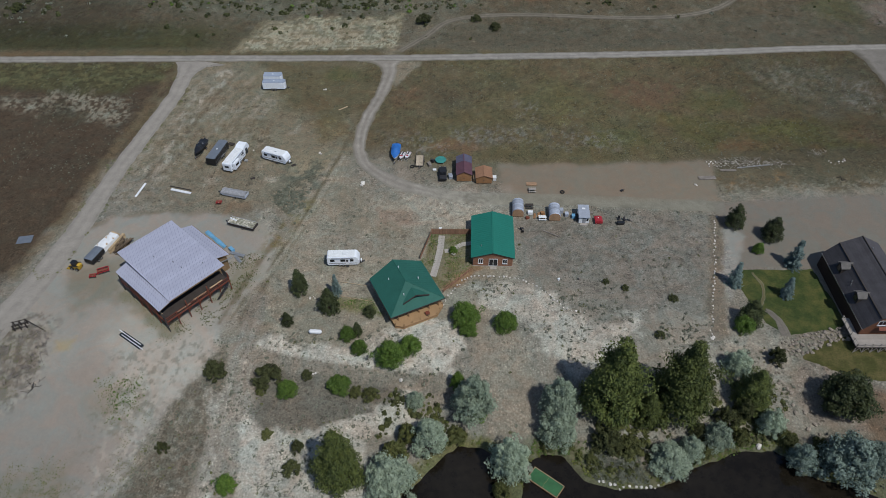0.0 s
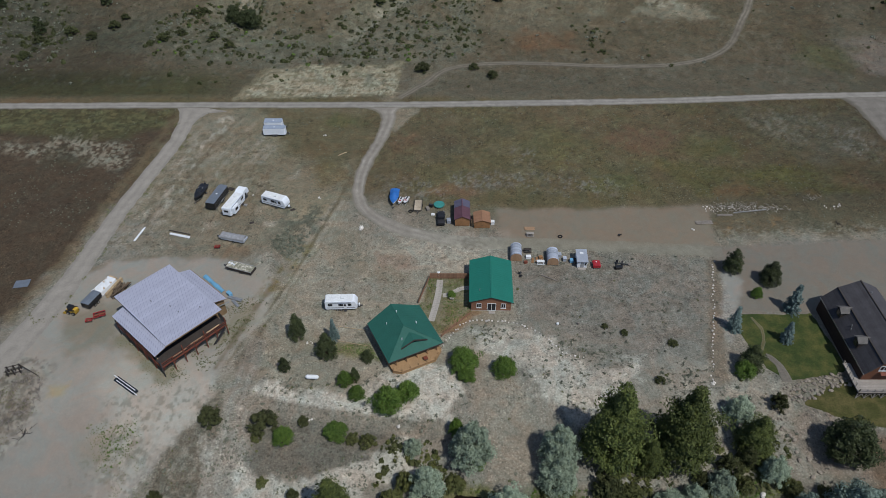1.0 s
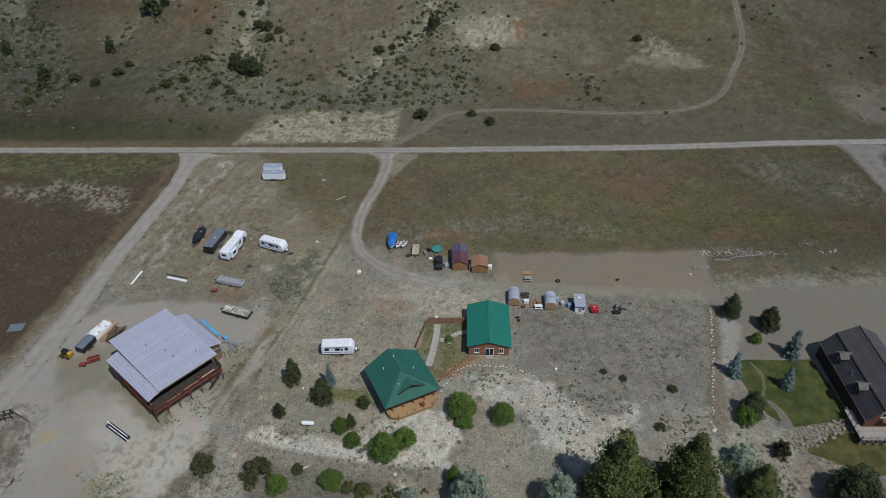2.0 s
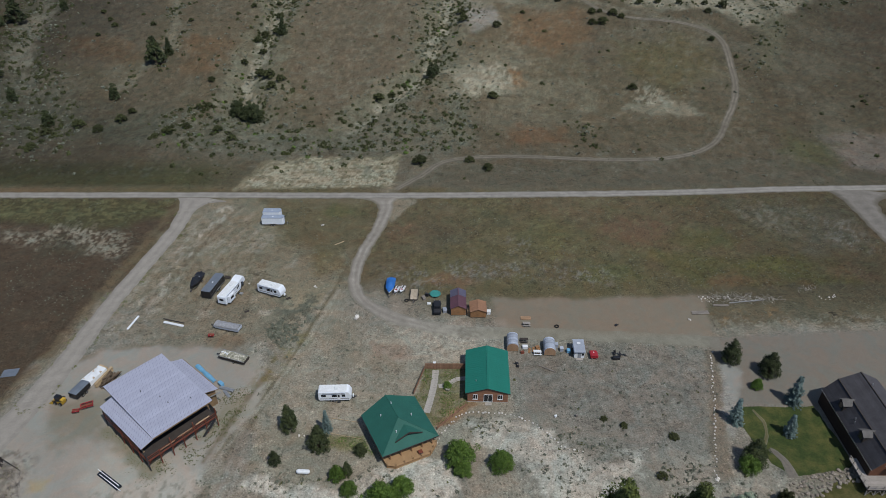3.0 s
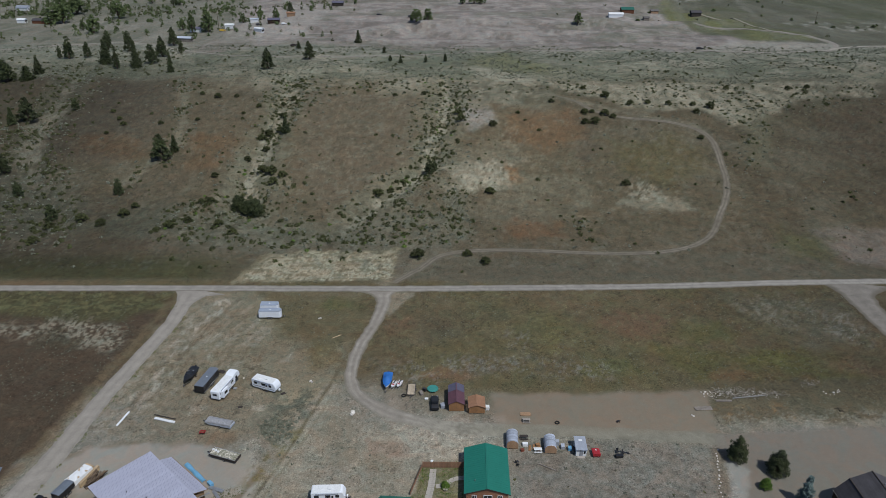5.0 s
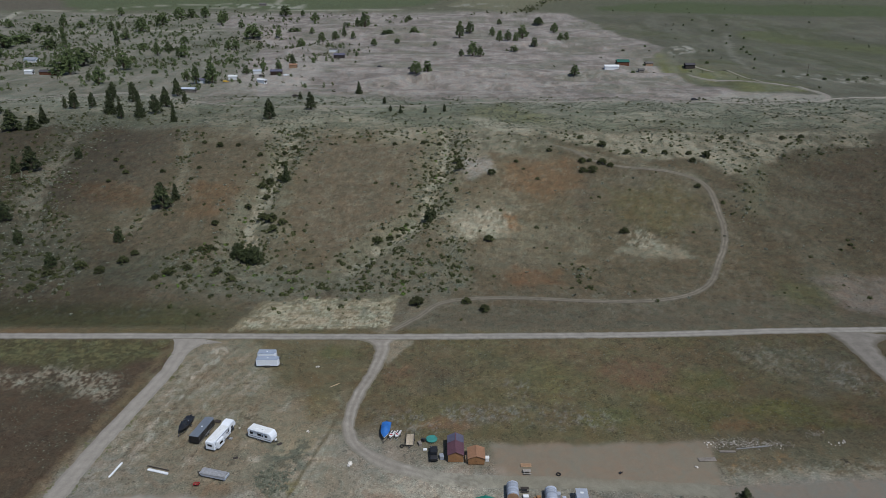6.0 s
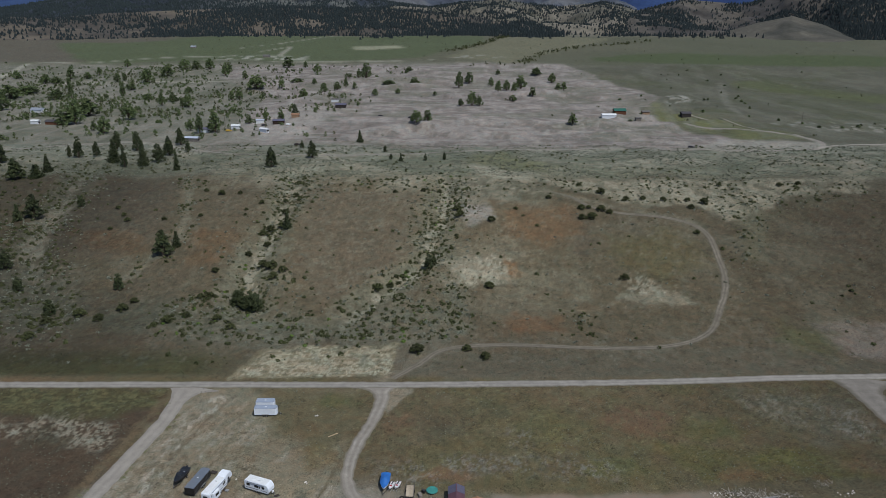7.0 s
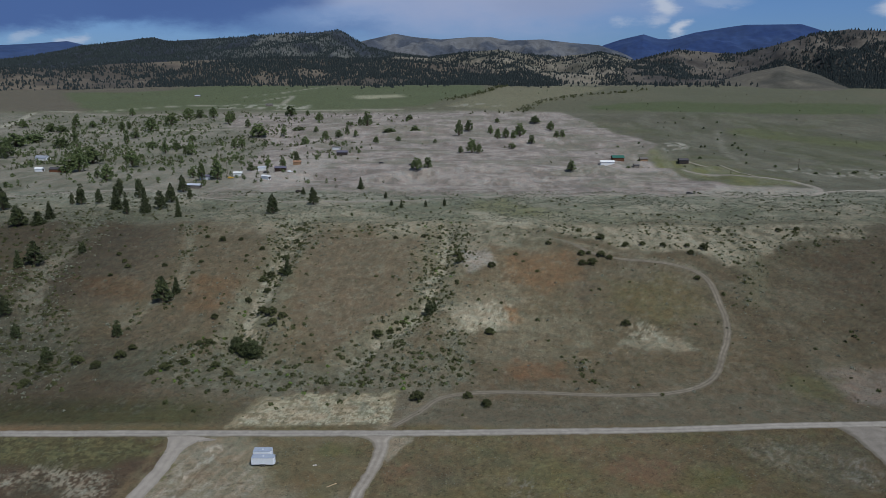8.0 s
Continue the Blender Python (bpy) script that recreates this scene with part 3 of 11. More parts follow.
    area([(-16, 138), (-6, 137), (14, 135.5), (15, 122), (-8, 121), (-12, 128)], (0.275, 0.25, 0.216), 2.5, 3, 4, 0.75)
    speckle([(-16, 138), (-6, 137), (14, 135.5), (15, 122), (-8, 121), (-12, 128)], (0.16, 0.14, 0.115), 2, 0.35, 0.8, 1.0, 0.6)
    area([(0, 133), (14, 133), (43, 132.2), (66, 130.5), (67, 126.5), (43, 128.6), (14, 130)], (0.215, 0.195, 0.16), 1.5, 2, 4, 0.7)
    area([(66, 130), (88.4, 132.5), (125, 134), (125, 107), (82, 107.3), (64.5, 107.8), (66.2, 116), (65, 123)], (0.178, 0.157, 0.134), 0.8, 0.8, 3)
    area([(-25, 149), (-31, 150), (-44, 116), (-50, 96), (-51, 84), (-42, 84), (-40, 100), (-35, 118)], (0.20, 0.182, 0.15), 0.5, 0.6, 4, 0.85)
    line([(-27.7, 161.4), (-30.1, 148.9), (-32.9, 138.4), (-35.3, 128.1), (-37.6, 118.5), (-42, 106), (-47, 93)], 0.45, (0.108, 0.09, 0.06), 0.35, 0.5, 0.85)
    line([(-26.2, 158), (-28, 149), (-33, 128.5), (-39.5, 108), (-45, 93)], 0.3, (0.15, 0.13, 0.098), 0.3, 0.4, 0.6)
    line([(-28.6, 149), (-34.0, 128.5), (-40.6, 108), (-46.2, 93)], 0.5, (0.25, 0.23, 0.192), 0.4, 0.5, 0.6)
    # building site of pale gravel
    site = [(-130, 70), (-96.8, 93.6), (-94, 103.4), (-92.7, 117), (-83.3, 125.2), (-71.3, 127.2), (-55.5, 126.5), (-45.1, 123), (-41.1, 114.1), (-41.5, 106), (-46, 98.4), (-48, 91.8), (-49, 82.5), (-52, 77.4), (-55.5, 72.8), (-58.5, 67.3), (-59, 61.6), (-60, 54.9), (-62, 30), (-130, 30)]
    area(site, (0.275, 0.252, 0.226), 0.9, 1.6, 4)
    line([(-93, 117), (-83, 125), (-71, 127), (-55, 126.5), (-45, 123)], 0.5, (0.155, 0.13, 0.092), 0.8, 1.2, 0.6)
    area([(-71, 96), (-49, 95), (-50, 80), (-58, 72), (-72, 76)], (0.37, 0.335, 0.295), 4, 6, 7, 0.8)
    area([(-100, 80), (-70, 82), (-62, 70), (-72, 40), (-100, 40)], (0.235, 0.212, 0.19), 5, 5, 9, 0.8)
    area([(-88, 108), (-76, 110), (-72, 100), (-82, 96)], (0.17, 0.15, 0.11), 3, 4, 4, 0.7)
    area([(-73, 100), (-66, 92), (-58, 87), (-56, 90), (-64, 97), (-70, 103)], (0.19, 0.17, 0.12), 1.5, 2.5, 3, 0.8)
    area([(-50, 108), (-44, 111), (-45, 102), (-51, 98)], (0.19, 0.175, 0.12), 1.5, 3, 3, 0.6)
    area([(-98, 93), (-86, 90), (-84, 82), (-88, 74), (-100, 70)], (0.155, 0.135, 0.11), 2, 3, 3, 0.85)
    area([(-72, 78), (-60, 80), (-58, 72), (-64, 69), (-71, 72)], (0.21, 0.19, 0.15), 3, 4, 3, 0.5)
    area([(-84, 60), (-70, 62), (-68, 55), (-84, 52)], (0.19, 0.175, 0.14), 2, 3, 3, 0.6)
    speckle([(-64, 82), (-52, 90), (-47, 89), (-51, 80), (-57, 70), (-60, 52), (-66, 52), (-66, 74)], (0.40, 0.37, 0.33), 2, 0.42, 0.9, 1.0, 0.5)
    speckle([(-70, 84), (-52, 90), (-49, 84), (-57, 70), (-60, 52), (-70, 52)], (0.17, 0.158, 0.128), 2, 0.24, 0.8, 1.0, 0.6)
    speckle([(-100, 96), (-84, 93), (-82, 80), (-86, 72), (-102, 68)], (0.10, 0.086, 0.07), 2, 0.45, 1.0, 1.0, 0.6)
    speckle([(-100, 96), (-84, 93), (-82, 80), (-86, 72), (-102, 68)], (0.33, 0.30, 0.255), 2, 0.35, 0.8, 1.0, 0.5)
    speckle([(-96, 56), (-70, 58), (-66, 48), (-98, 46)], (0.155, 0.15, 0.11), 2, 0.4, 1.0, 1.0, 0.6)
    area([(-82, 87), (-78.5, 87.5), (-78.5, 84.5), (-82, 84)], (0.33, 0.25, 0.14), 0.8, 1.2, 1.5, 0.7)
    # verge between the site and the pond
    area([(-46, 88), (-38, 88), (-36, 70), (-34, 40), (-46, 40), (-47, 66)], (0.25, 0.228, 0.196), 1.2, 1.8, 3, 0.8)
    area([(-40.6, 106), (-41.6, 104), (-44.5, 93.7), (-47.4, 86.1), (-50.8, 79.1), (-55.5, 72.7), (-56.5, 62.8), (-58.3, 55.3), (-60, 42), (-47, 42), (-47.7, 58.9), (-46.4, 65.1), (-48.5, 75.9), (-44.6, 76.4), (-44.6, 80), (-46.2, 87.7), (-43.4, 91.5), (-41.2, 98)], (0.122, 0.106, 0.082), 0.7, 1.6, 2.5, 0.88)
    speckle([(-42, 104), (-47, 86), (-56, 72), (-59, 45), (-47, 45), (-46, 64), (-48, 76), (-45, 88)], (0.23, 0.21, 0.175), 1.5, 0.3, 0.7, 1.0, 0.6)
    speckle([(-48, 75), (-43, 77), (-38, 80), (-37, 45), (-46, 45), (-46, 66)], (0.34, 0.315, 0.275), 1.5, 0.5, 0.8, 1.0, 0.7)
    area([(-41, 81), (-24, 79), (-8, 78), (-6, 75.5), (-14, 71), (-28, 68.5), (-38, 68.5)], (0.125, 0.112, 0.092), 1.2, 1.8, 4, 0.9)
    speckle([(-34, 120), (-8, 120), (-16, 102), (-38, 102)], (0.27, 0.247, 0.212), 3, 0.4, 0.7, 1.4, 0.45)
    speckle([(-22, 133), (-2, 134), (14, 130), (6, 122), (-20, 124)], (0.27, 0.247, 0.21), 3, 0.4, 0.7, 1.2, 0.4)
    speckle([(16, 126), (60, 124), (56, 100), (40, 98), (24, 104)], (0.25, 0.23, 0.20), 3, 0.35, 0.7, 1.4, 0.45)
    speckle([(16, 126), (60, 124), (56, 100), (40, 98), (24, 104)], (0.115, 0.103, 0.082), 3, 0.35, 1.2, 1.0, 0.45)
    area([(-24, 106), (-8, 105), (-10, 101), (-24, 102)], (0.235, 0.21, 0.18), 2, 3, 3, 0.5)
    line([(-41, 118), (-46, 104), (-49, 92)], 0.6, (0.115, 0.09, 0.055), 0.6, 0.8, 0.7)
    yard = smooth(4, -6, area_dist(x, y, [(-44, 150), (-30, 152), (-20, 136), (14, 129), (16, 98), (8, 92), (-16, 84), (-46, 84), (-44, 112)]))
    col[:] *= 1 + yard[:, None] * np.array([0.17, 0.15, 0.10])
    # pale eroded banks
    pale = (0.43, 0.40, 0.352)
    area([(-39, 89.5), (-34, 86.8), (-23, 85.4), (-17, 87), (-6.9, 94), (0.3, 92), (2.6, 86), (0.5, 79.6), (-11, 80), (-22.5, 80.7), (-34.2, 82.8), (-40.5, 86)], pale, 0.9, 2.2, 2.5, 0.88)
    speckle([(-39, 89.5), (-23, 86), (-6.9, 94), (2.6, 86), (0, 79), (-23, 80), (-40, 85)], (0.21, 0.19, 0.16), 1.5, 0.28, 0.8, 1.0, 0.5)
    area([(5, 103), (12, 103.5), (20.2, 101), (30.9, 92), (40, 94.5), (40, 90), (32, 78), (24, 80), (17, 90), (8, 96)], pale, 1.4, 3.4, 2.5, 0.72)
    speckle([(5, 103), (20, 101), (40, 94.5), (40, 90), (32, 78), (17, 90)], (0.22, 0.20, 0.17), 1.5, 0.34, 0.8, 1.0, 0.5)
    area([(-42, 71), (-32.2, 68.6), (-25.7, 68.6), (-8.6, 76.5), (-6, 70), (-14.9, 66), (-14, 56), (-23.9, 40), (-44, 40), (-43.4, 62)], pale, 1.0, 3.0, 3, 0.75)
    area([(42, 95), (58.8, 94), (69.9, 88), (66, 76), (60, 66), (40, 66), (28, 62), (24, 66), (36, 76), (46, 84)], (0.25, 0.23, 0.195), 1.5, 4, 4, 0.6)
    line([(-40, 83.5), (-28, 81.2), (-16, 79.4), (-6, 78.0), (2, 77.5)], 1.7, (0.195, 0.17, 0.138), 0.5, 0.5, 0.9)
    line([(-41.8, 98), (-42.3, 89.2), (-43.0, 83.0), (-42.9, 76.5), (-42.6, 68.5), (-41.3, 59.5), (-40.5, 50)], 2.2, (0.205, 0.182, 0.152), 0.6, 0.7, 0.85)
    for dx in (-1.1, 1.1):
        line([(-42.3 + dx, 92), (-43.0 + dx, 83.0), (-42.9 + dx, 76.5), (-42.6 + dx, 68.5), (-41.3 + dx, 59.5), (-40.5 + dx, 50)], 0.5, (0.275, 0.25, 0.215), 0.4, 0.5, 0.7)
    area([(4, 92), (14, 92), (17, 80), (16, 67), (9, 66), (6, 78)], (0.235, 0.205, 0.165), 1.5, 2, 4, 0.85)
    area([(72, 84), (90, 78), (90, 66), (70, 70), (66, 76)], (0.185, 0.155, 0.13), 1.2, 2, 3, 0.9)
    area([(78, 76), (96, 78), (96, 66), (80, 66)], (0.125, 0.085, 0.055), 1.5, 2, 3, 0.8)
    line([(65, 124), (61, 109), (58, 100), (56, 90)], 1.8, (0.145, 0.115, 0.085), 1.0, 1.0, 0.7)
    area([(66, 122), (70, 118), (66, 110), (64, 104), (61, 98), (60.5, 104), (63, 112)], (0.27, 0.255, 0.235), 0.8, 1.0, 2, 0.9)
    line(POND[1:12], 2.4, (0.105, 0.105, 0.035), 1.2, 1.5, 0.8)
    line(POND[11:26], 4.0, (0.085, 0.088, 0.045), 2.0, 2.5, 0.85)
    area([(-17, 199), (-9, 198.6), (-9.6, 196), (-12, 193), (-15, 187), (-17, 184), (-19, 190)], (0.20, 0.172, 0.13), 0.7, 0.8, 2, 0.9)
    # garden plot and strips
    area([(-4.4, 119.3), (5.3, 120.6), (5.2, 108.4), (1, 104), (-2.2, 101.4), (-7, 108.7)], (0.135, 0.124, 0.066), 0.5, 1.0, 2)
    speckle([(-4.4, 119.3), (5.3, 120.6), (5.2, 108.4), (1, 104), (-2.2, 101.4), (-7, 108.7)], (0.20, 0.18, 0.135), 0.6, 0.45, 0.9, 1.0, 0.6, 0.8)
    area([(-2, 101.5), (2, 102), (5.6, 106.8), (9, 108), (5.2, 109), (1, 105.4)], (0.21, 0.14, 0.085), 0.5, 0.7, 2)
    area([(-25, 99), (-17, 98.4), (-14.5, 94), (-24, 96)], (0.13, 0.125, 0.05), 0.8, 1.2, 2, 0.7)
    # wheel tracks and disturbed soil in the storage plot
    for a, b in (((-76, 190), (-84, 128)), ((-73.5, 190), (-81, 128)), ((-70, 186), (-86, 138)), ((-62, 180), (-74, 128))):
        line([a, ((a[0] + b[0]) / 2 - 1, (a[1] + b[1]) / 2), b], 0.5, (0.27, 0.24, 0.195), 0.6, 1.0, 0.55)
    area([(-80, 192), (-66, 194), (-66, 178), (-72, 160), (-78, 142), (-89, 140), (-86, 160)], (0.205, 0.178, 0.134), 3, 4, 5, 0.7)
    speckle([(-72.1, 194.5), (-67.9, 191.9), (-68.6, 184.6), (-72.6, 179.7), (-73.1, 174.8), (-73.6, 159), (-74.8, 146.2), (-78, 142.9), (-78.9, 156.4), (-77.1, 174.5), (-74.2, 186)], (0.34, 0.31, 0.26), 1.5, 0.55, 1.4, 0.5, 0.8, 2.2)
    speckle([(-84, 186), (-62, 186), (-50, 160), (-52, 130), (-90, 128), (-88, 150)], (0.28, 0.252, 0.205), 3, 0.25, 0.7, 0.6, 0.35)
    speckle([(-84, 186), (-62, 186), (-50, 160), (-52, 130), (-90, 128), (-88, 150)], (0.112, 0.090, 0.056), 3, 0.34, 1.2, 0.6, 0.45)
    line([(-66, 194), (-71, 178), (-74, 162), (-80, 140)], 0.45, (0.115, 0.092, 0.065), 0.5, 1.2, 0.6, 1.6)
    line([(-64, 190), (-69, 176), (-71.5, 160), (-76, 142)], 0.4, (0.13, 0.105, 0.075), 0.5, 1.2, 0.5, 1.6)
    speckle([(-44, 146), (-32, 147), (-34, 136), (-46, 134)], (0.085, 0.088, 0.068), 2, 0.6, 1.4, 1.0, 0.8)
    speckle([(-40, 130), (-34, 131), (-40, 112), (-45, 112)], (0.14, 0.115, 0.045), 1.5, 0.5, 1.2, 1.0, 0.6)
    area([(-72, 140), (-58, 136), (-50, 142), (-56, 150), (-66, 148)], (0.145, 0.108, 0.072), 3, 4, 5, 0.6)
    for k in range(26):
        a, b = lattice(np.array([k]), np.array([3]), 77)[0], lattice(np.array([k]), np.array([9]), 78)[0]
        cx, cy = -84 + 44 * a, 128 + 62 * b
        area([(cx - 1.6, cy - 2.2), (cx + 0.4, cy - 2.6), (cx + 1.8, cy + 2.0), (cx + 0.2, cy + 2.6)], (0.26, 0.235, 0.19), 0.8, 1.6, 1.6, 0.55)
    area([(-70, 145), (-44, 143), (-42, 128), (-68, 126), (-80, 132)], (0.17, 0.145, 0.108), 3, 4, 5, 0.7)
    area([(-64.9, 140.4), (-59.8, 140.4), (-59.9, 137.5), (-63.6, 137.5)], (0.27, 0.245, 0.20), 0.8, 1.2, 1.2, 0.6)
    area([(-60, 131), (-50, 131), (-49, 125.5), (-58, 126)], (0.165, 0.118, 0.078), 1.5, 2, 3, 0.7)
    area([(-47, 128), (-43.5, 128), (-44, 119), (-48, 119)], (0.27, 0.25, 0.21), 1, 1.5, 3, 0.7)
    for cx, cy in ((-15, 125), (-11, 122.5), (-47, 139.5), (-8.5, 123.5)):
        area([(cx - 1.8, cy - 1), (cx + 1.8, cy - 1.2), (cx + 1.6, cy + 1), (cx - 1.5, cy + 1.2)], (0.30, 0.255, 0.205), 0.5, 0.8, 1.5, 0.8)
    area([(-18, 128), (-8, 127), (-8, 121.5), (-17, 123)], (0.24, 0.165, 0.125), 1, 2, 2, 0.5)
    area([(-26, 118), (-16, 117), (-15, 112), (-27, 113)], (0.235, 0.215, 0.18), 1.5, 2.5, 2.5, 0.6)
    # beyond the road
    beyond = smooth(204, 209, y)
    put(beyond, (0.118, 0.098, 0.070))
    put(beyond * smooth(0.44, 0.62, n3) * 0.7, (0.112, 0.090, 0.064))
    put(beyond * smooth(0.5, 0.66, n1) * 0.55, (0.155, 0.14, 0.11))
    put(beyond * smooth(232, 216, y) * smooth(-60, -90, x), (0.074, 0.071, 0.036))
    put(beyond * smooth(228, 214, y) * smooth(-20, 10, x) * 0.5, (0.10, 0.088, 0.055))
    area([(-71.5, 205), (-66, 227), (-30, 229), (-16.3, 231), (-17.5, 207)], (0.215, 0.188, 0.128), 1.0, 2.2, 3, 0.85)
    speckle([(-70, 206), (-64, 227), (-18, 230), (-18, 208)], (0.40, 0.365, 0.28), 1.2, 0.5, 0.9, 1.6, 0.85)
    for k in range(6):
        yy = 208.5 + 3.3 * k
        line([(-64 + 0.4 * k, yy), (-20, yy + 0.6)], 0.35, (0.34, 0.31, 0.24), 0.4, 0.9, 0.7)
    for g, w in ((GULLY_A, 15), (GULLY_B, 14), (GULLY_C, 14)):
        line(g, w - 3, (0.142, 0.134, 0.104), 4, 8, 0.7, 7)
        line(g, 2.0, (0.28, 0.258, 0.222), 1.2, 7.5, 0.75, 3.5)
    area([(-210, 300), (-150, 270), (-60, 256), (-20, 232), (-70, 231), (-110, 240), (-190, 250)], (0.116, 0.117, 0.092), 5, 8, 9, 0.75)
    area([(-38, 262), (-4, 262), (8, 236), (0, 232), (-34, 234)], (0.15, 0.142, 0.115), 6, 9, 8, 0.7)
    area([(0, 300), (22, 306), (26, 286), (8, 280)], (0.27, 0.245, 0.205), 5, 8, 6, 0.7)
    area([(72, 272), (98, 276), (104, 262), (84, 262)], (0.25, 0.225, 0.185), 4, 6, 5, 0.7)
    area([(6, 405), (20, 400), (22, 350), (10, 345)], (0.22, 0.20, 0.175), 6, 8, 8, 0.6)
    area([(145, 247), (176, 250), (170, 217), (145, 219), (143, 235)], (0.235, 0.195, 0.175), 3, 5, 6, 0.8)
    area([(132, 249), (148, 240), (140, 216), (125, 222)], (0.115, 0.115, 0.06), 5, 7, 6, 0.7)
    area([(200, 358), (234, 366), (206, 309), (184, 315)], (0.105, 0.082, 0.062), 8, 10, 10, 0.6)
    area([(71, 357), (80, 354), (71, 308), (62, 298)], (0.098, 0.08, 0.062), 4, 6, 8, 0.7)
    area([(-2, 290), (11, 275), (11, 237), (0, 234)], (0.14, 0.135, 0.108), 4, 6, 6, 0.7)
    area([(0, 221), (124, 228.7), (156, 216), (152, 209), (0, 203)], (0.115, 0.102, 0.076), 3, 4, 6, 0.7)
    area([(-200, 336), (-200, 410), (-158, 404), (-139, 344), (-140, 311), (-156, 303), (-186, 317)], (0.108, 0.090, 0.070), 5, 8, 12, 0.85)
    area([(-135, 363), (-128, 396), (-101, 402), (-96, 355), (-100, 318), (-101, 297), (-115, 276), (-127, 270), (-136, 254), (-152, 263), (-138, 282), (-129, 302), (-126, 320)], (0.111, 0.091, 0.067), 5, 7, 12, 0.85)
    area([(-190, 336), (-150, 330), (-142, 312), (-176, 316)], (0.145, 0.086, 0.048), 6, 8, 10, 0.5)
    area([(-124, 335), (-99, 330), (-101, 300), (-120, 300)], (0.145, 0.084, 0.046), 6, 8, 10, 0.5)
    area([(-76, 395), (-14, 380), (-20, 300), (-50, 262), (-66, 290), (-72, 340)], (0.118, 0.096, 0.074), 6, 8, 12, 0.7)
    area([(28, 356), (72, 369), (70, 335), (49, 318), (35, 328)], (0.148, 0.094, 0.058), 5, 8, 10, 0.75)
    area([(81, 328), (122, 335), (120, 298), (99, 281), (83, 298)], (0.118, 0.100, 0.055), 8, 10, 10, 0.75)
    area([(29, 303), (34.6, 300), (34, 289), (29, 286)], (0.19, 0.108, 0.06), 2, 4, 4, 0.75)
    area([(24, 254), (47, 254), (45, 239), (24, 239)], (0.165, 0.092, 0.054), 4, 6, 6, 0.65)
    speckle([(9, 298), (20, 313), (29, 306), (29, 288), (18, 277), (2, 277)], (0.31, 0.285, 0.24), 4, 0.52, 1.6, 0.8, 0.8, 5)
    speckle([(78, 281), (89, 288), (98, 273), (94, 265), (82, 270)], (0.31, 0.285, 0.24), 3, 0.52, 1.5, 0.8, 0.8, 5)
    area([(10, 364), (22, 368), (28, 356), (24, 345), (13, 338)], (0.235, 0.215, 0.21), 2.5, 4, 5, 0.85)
    line([(-156, 415), (-143, 380), (-133, 340), (-130, 322), (-135, 302), (-140, 285)], 2.6, (0.21, 0.19, 0.155), 2.5, 4, 0.6, 6)
    line([(-208, 362), (-206, 347), (-201, 330), (-198, 310)], 5, (0.30, 0.275, 0.235), 3, 6, 0.75, 6)
    line([(96, 270.5), (76, 267.6), (60, 259.6), (48, 257)], 1.0, (0.19, 0.165, 0.13), 1.2, 2.0, 0.6, 5)
    line([(-20, 417), (6, 417), (27.5, 404), (44, 392), (73, 378), (88, 369), (108, 355), (128, 346), (132, 334)], 2.0, (0.20, 0.178, 0.145), 2.0, 2.5, 0.7, 6)
    speckle([(-200, 300), (-160, 296), (-147, 258), (-142, 232), (-210, 230)], (0.20, 0.185, 0.155), 5, 0.4, 2.0, 0.8, 0.5)
    speckle([(-113, 261), (-97, 277), (-80, 264), (-59, 254), (-44, 238), (-45, 231), (-110, 231)], (0.20, 0.185, 0.155), 4, 0.45, 2.0, 0.8, 0.5)
    speckle([(-300, 420), (330, 420), (330, 215), (-300, 215)], (0.068, 0.06, 0.042), 4, 0.16, 1.8, 0.6, 0.4)
    speckle([(-300, 420), (330, 420), (330, 215), (-300, 215)], (0.185, 0.168, 0.14), 4, 0.14, 1.4, 0.6, 0.35)
    line(TRAIL, 1.6, (0.165, 0.146, 0.115), 1.2, 1.4, 0.4, 4)
    line([(-20, 204), (-13, 212), (-7, 222)], 2.0, (0.19, 0.165, 0.125), 1.5, 1.5, 0.7)
    # slope gain: lifted in the middle, lowered at its left and right ends
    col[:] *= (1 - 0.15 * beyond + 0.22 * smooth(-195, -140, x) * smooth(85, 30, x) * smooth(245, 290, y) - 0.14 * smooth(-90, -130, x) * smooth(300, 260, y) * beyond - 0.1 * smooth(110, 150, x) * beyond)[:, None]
    # the worn rim and the sage bench behind it
    rim = smooth(374, 396, y + 26 * (n2 - 0.5) + 16 * (n1 - 0.5) - 10 * smooth(60, 0, x)) * smooth(452, 425, y)
    put(rim * smooth(0.40, 0.6, n1) * smooth(-160, -90, x) * smooth(30, 0, x), (0.22, 0.20, 0.165))
    area([(57, 411), (262, 421), (246, 390), (197, 384), (165, 357), (150, 346), (142, 367), (106, 368), (86, 386), (68, 398)], (0.26, 0.236, 0.196), 3, 8, 9, 0.85)
    area([(1, 412), (37, 406), (55, 390), (35, 372), (14, 380), (1, 389)], (0.20, 0.185, 0.155), 4, 8, 8, 0.75)
    speckle([(0, 425), (264, 430), (246, 385), (165, 350), (142, 362), (80, 375), (0, 380)], (0.085, 0.082, 0.06), 4, 0.42, 3.0, 0.55, 0.7)
    area([(165, 380), (180, 376), (165, 335), (146, 300), (140, 306), (152, 336)], (0.125, 0.118, 0.085), 4, 6, 7, 0.6)
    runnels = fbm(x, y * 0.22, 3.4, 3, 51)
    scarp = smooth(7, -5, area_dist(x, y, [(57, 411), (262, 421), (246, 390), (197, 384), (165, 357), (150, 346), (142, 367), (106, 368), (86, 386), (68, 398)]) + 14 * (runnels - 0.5))
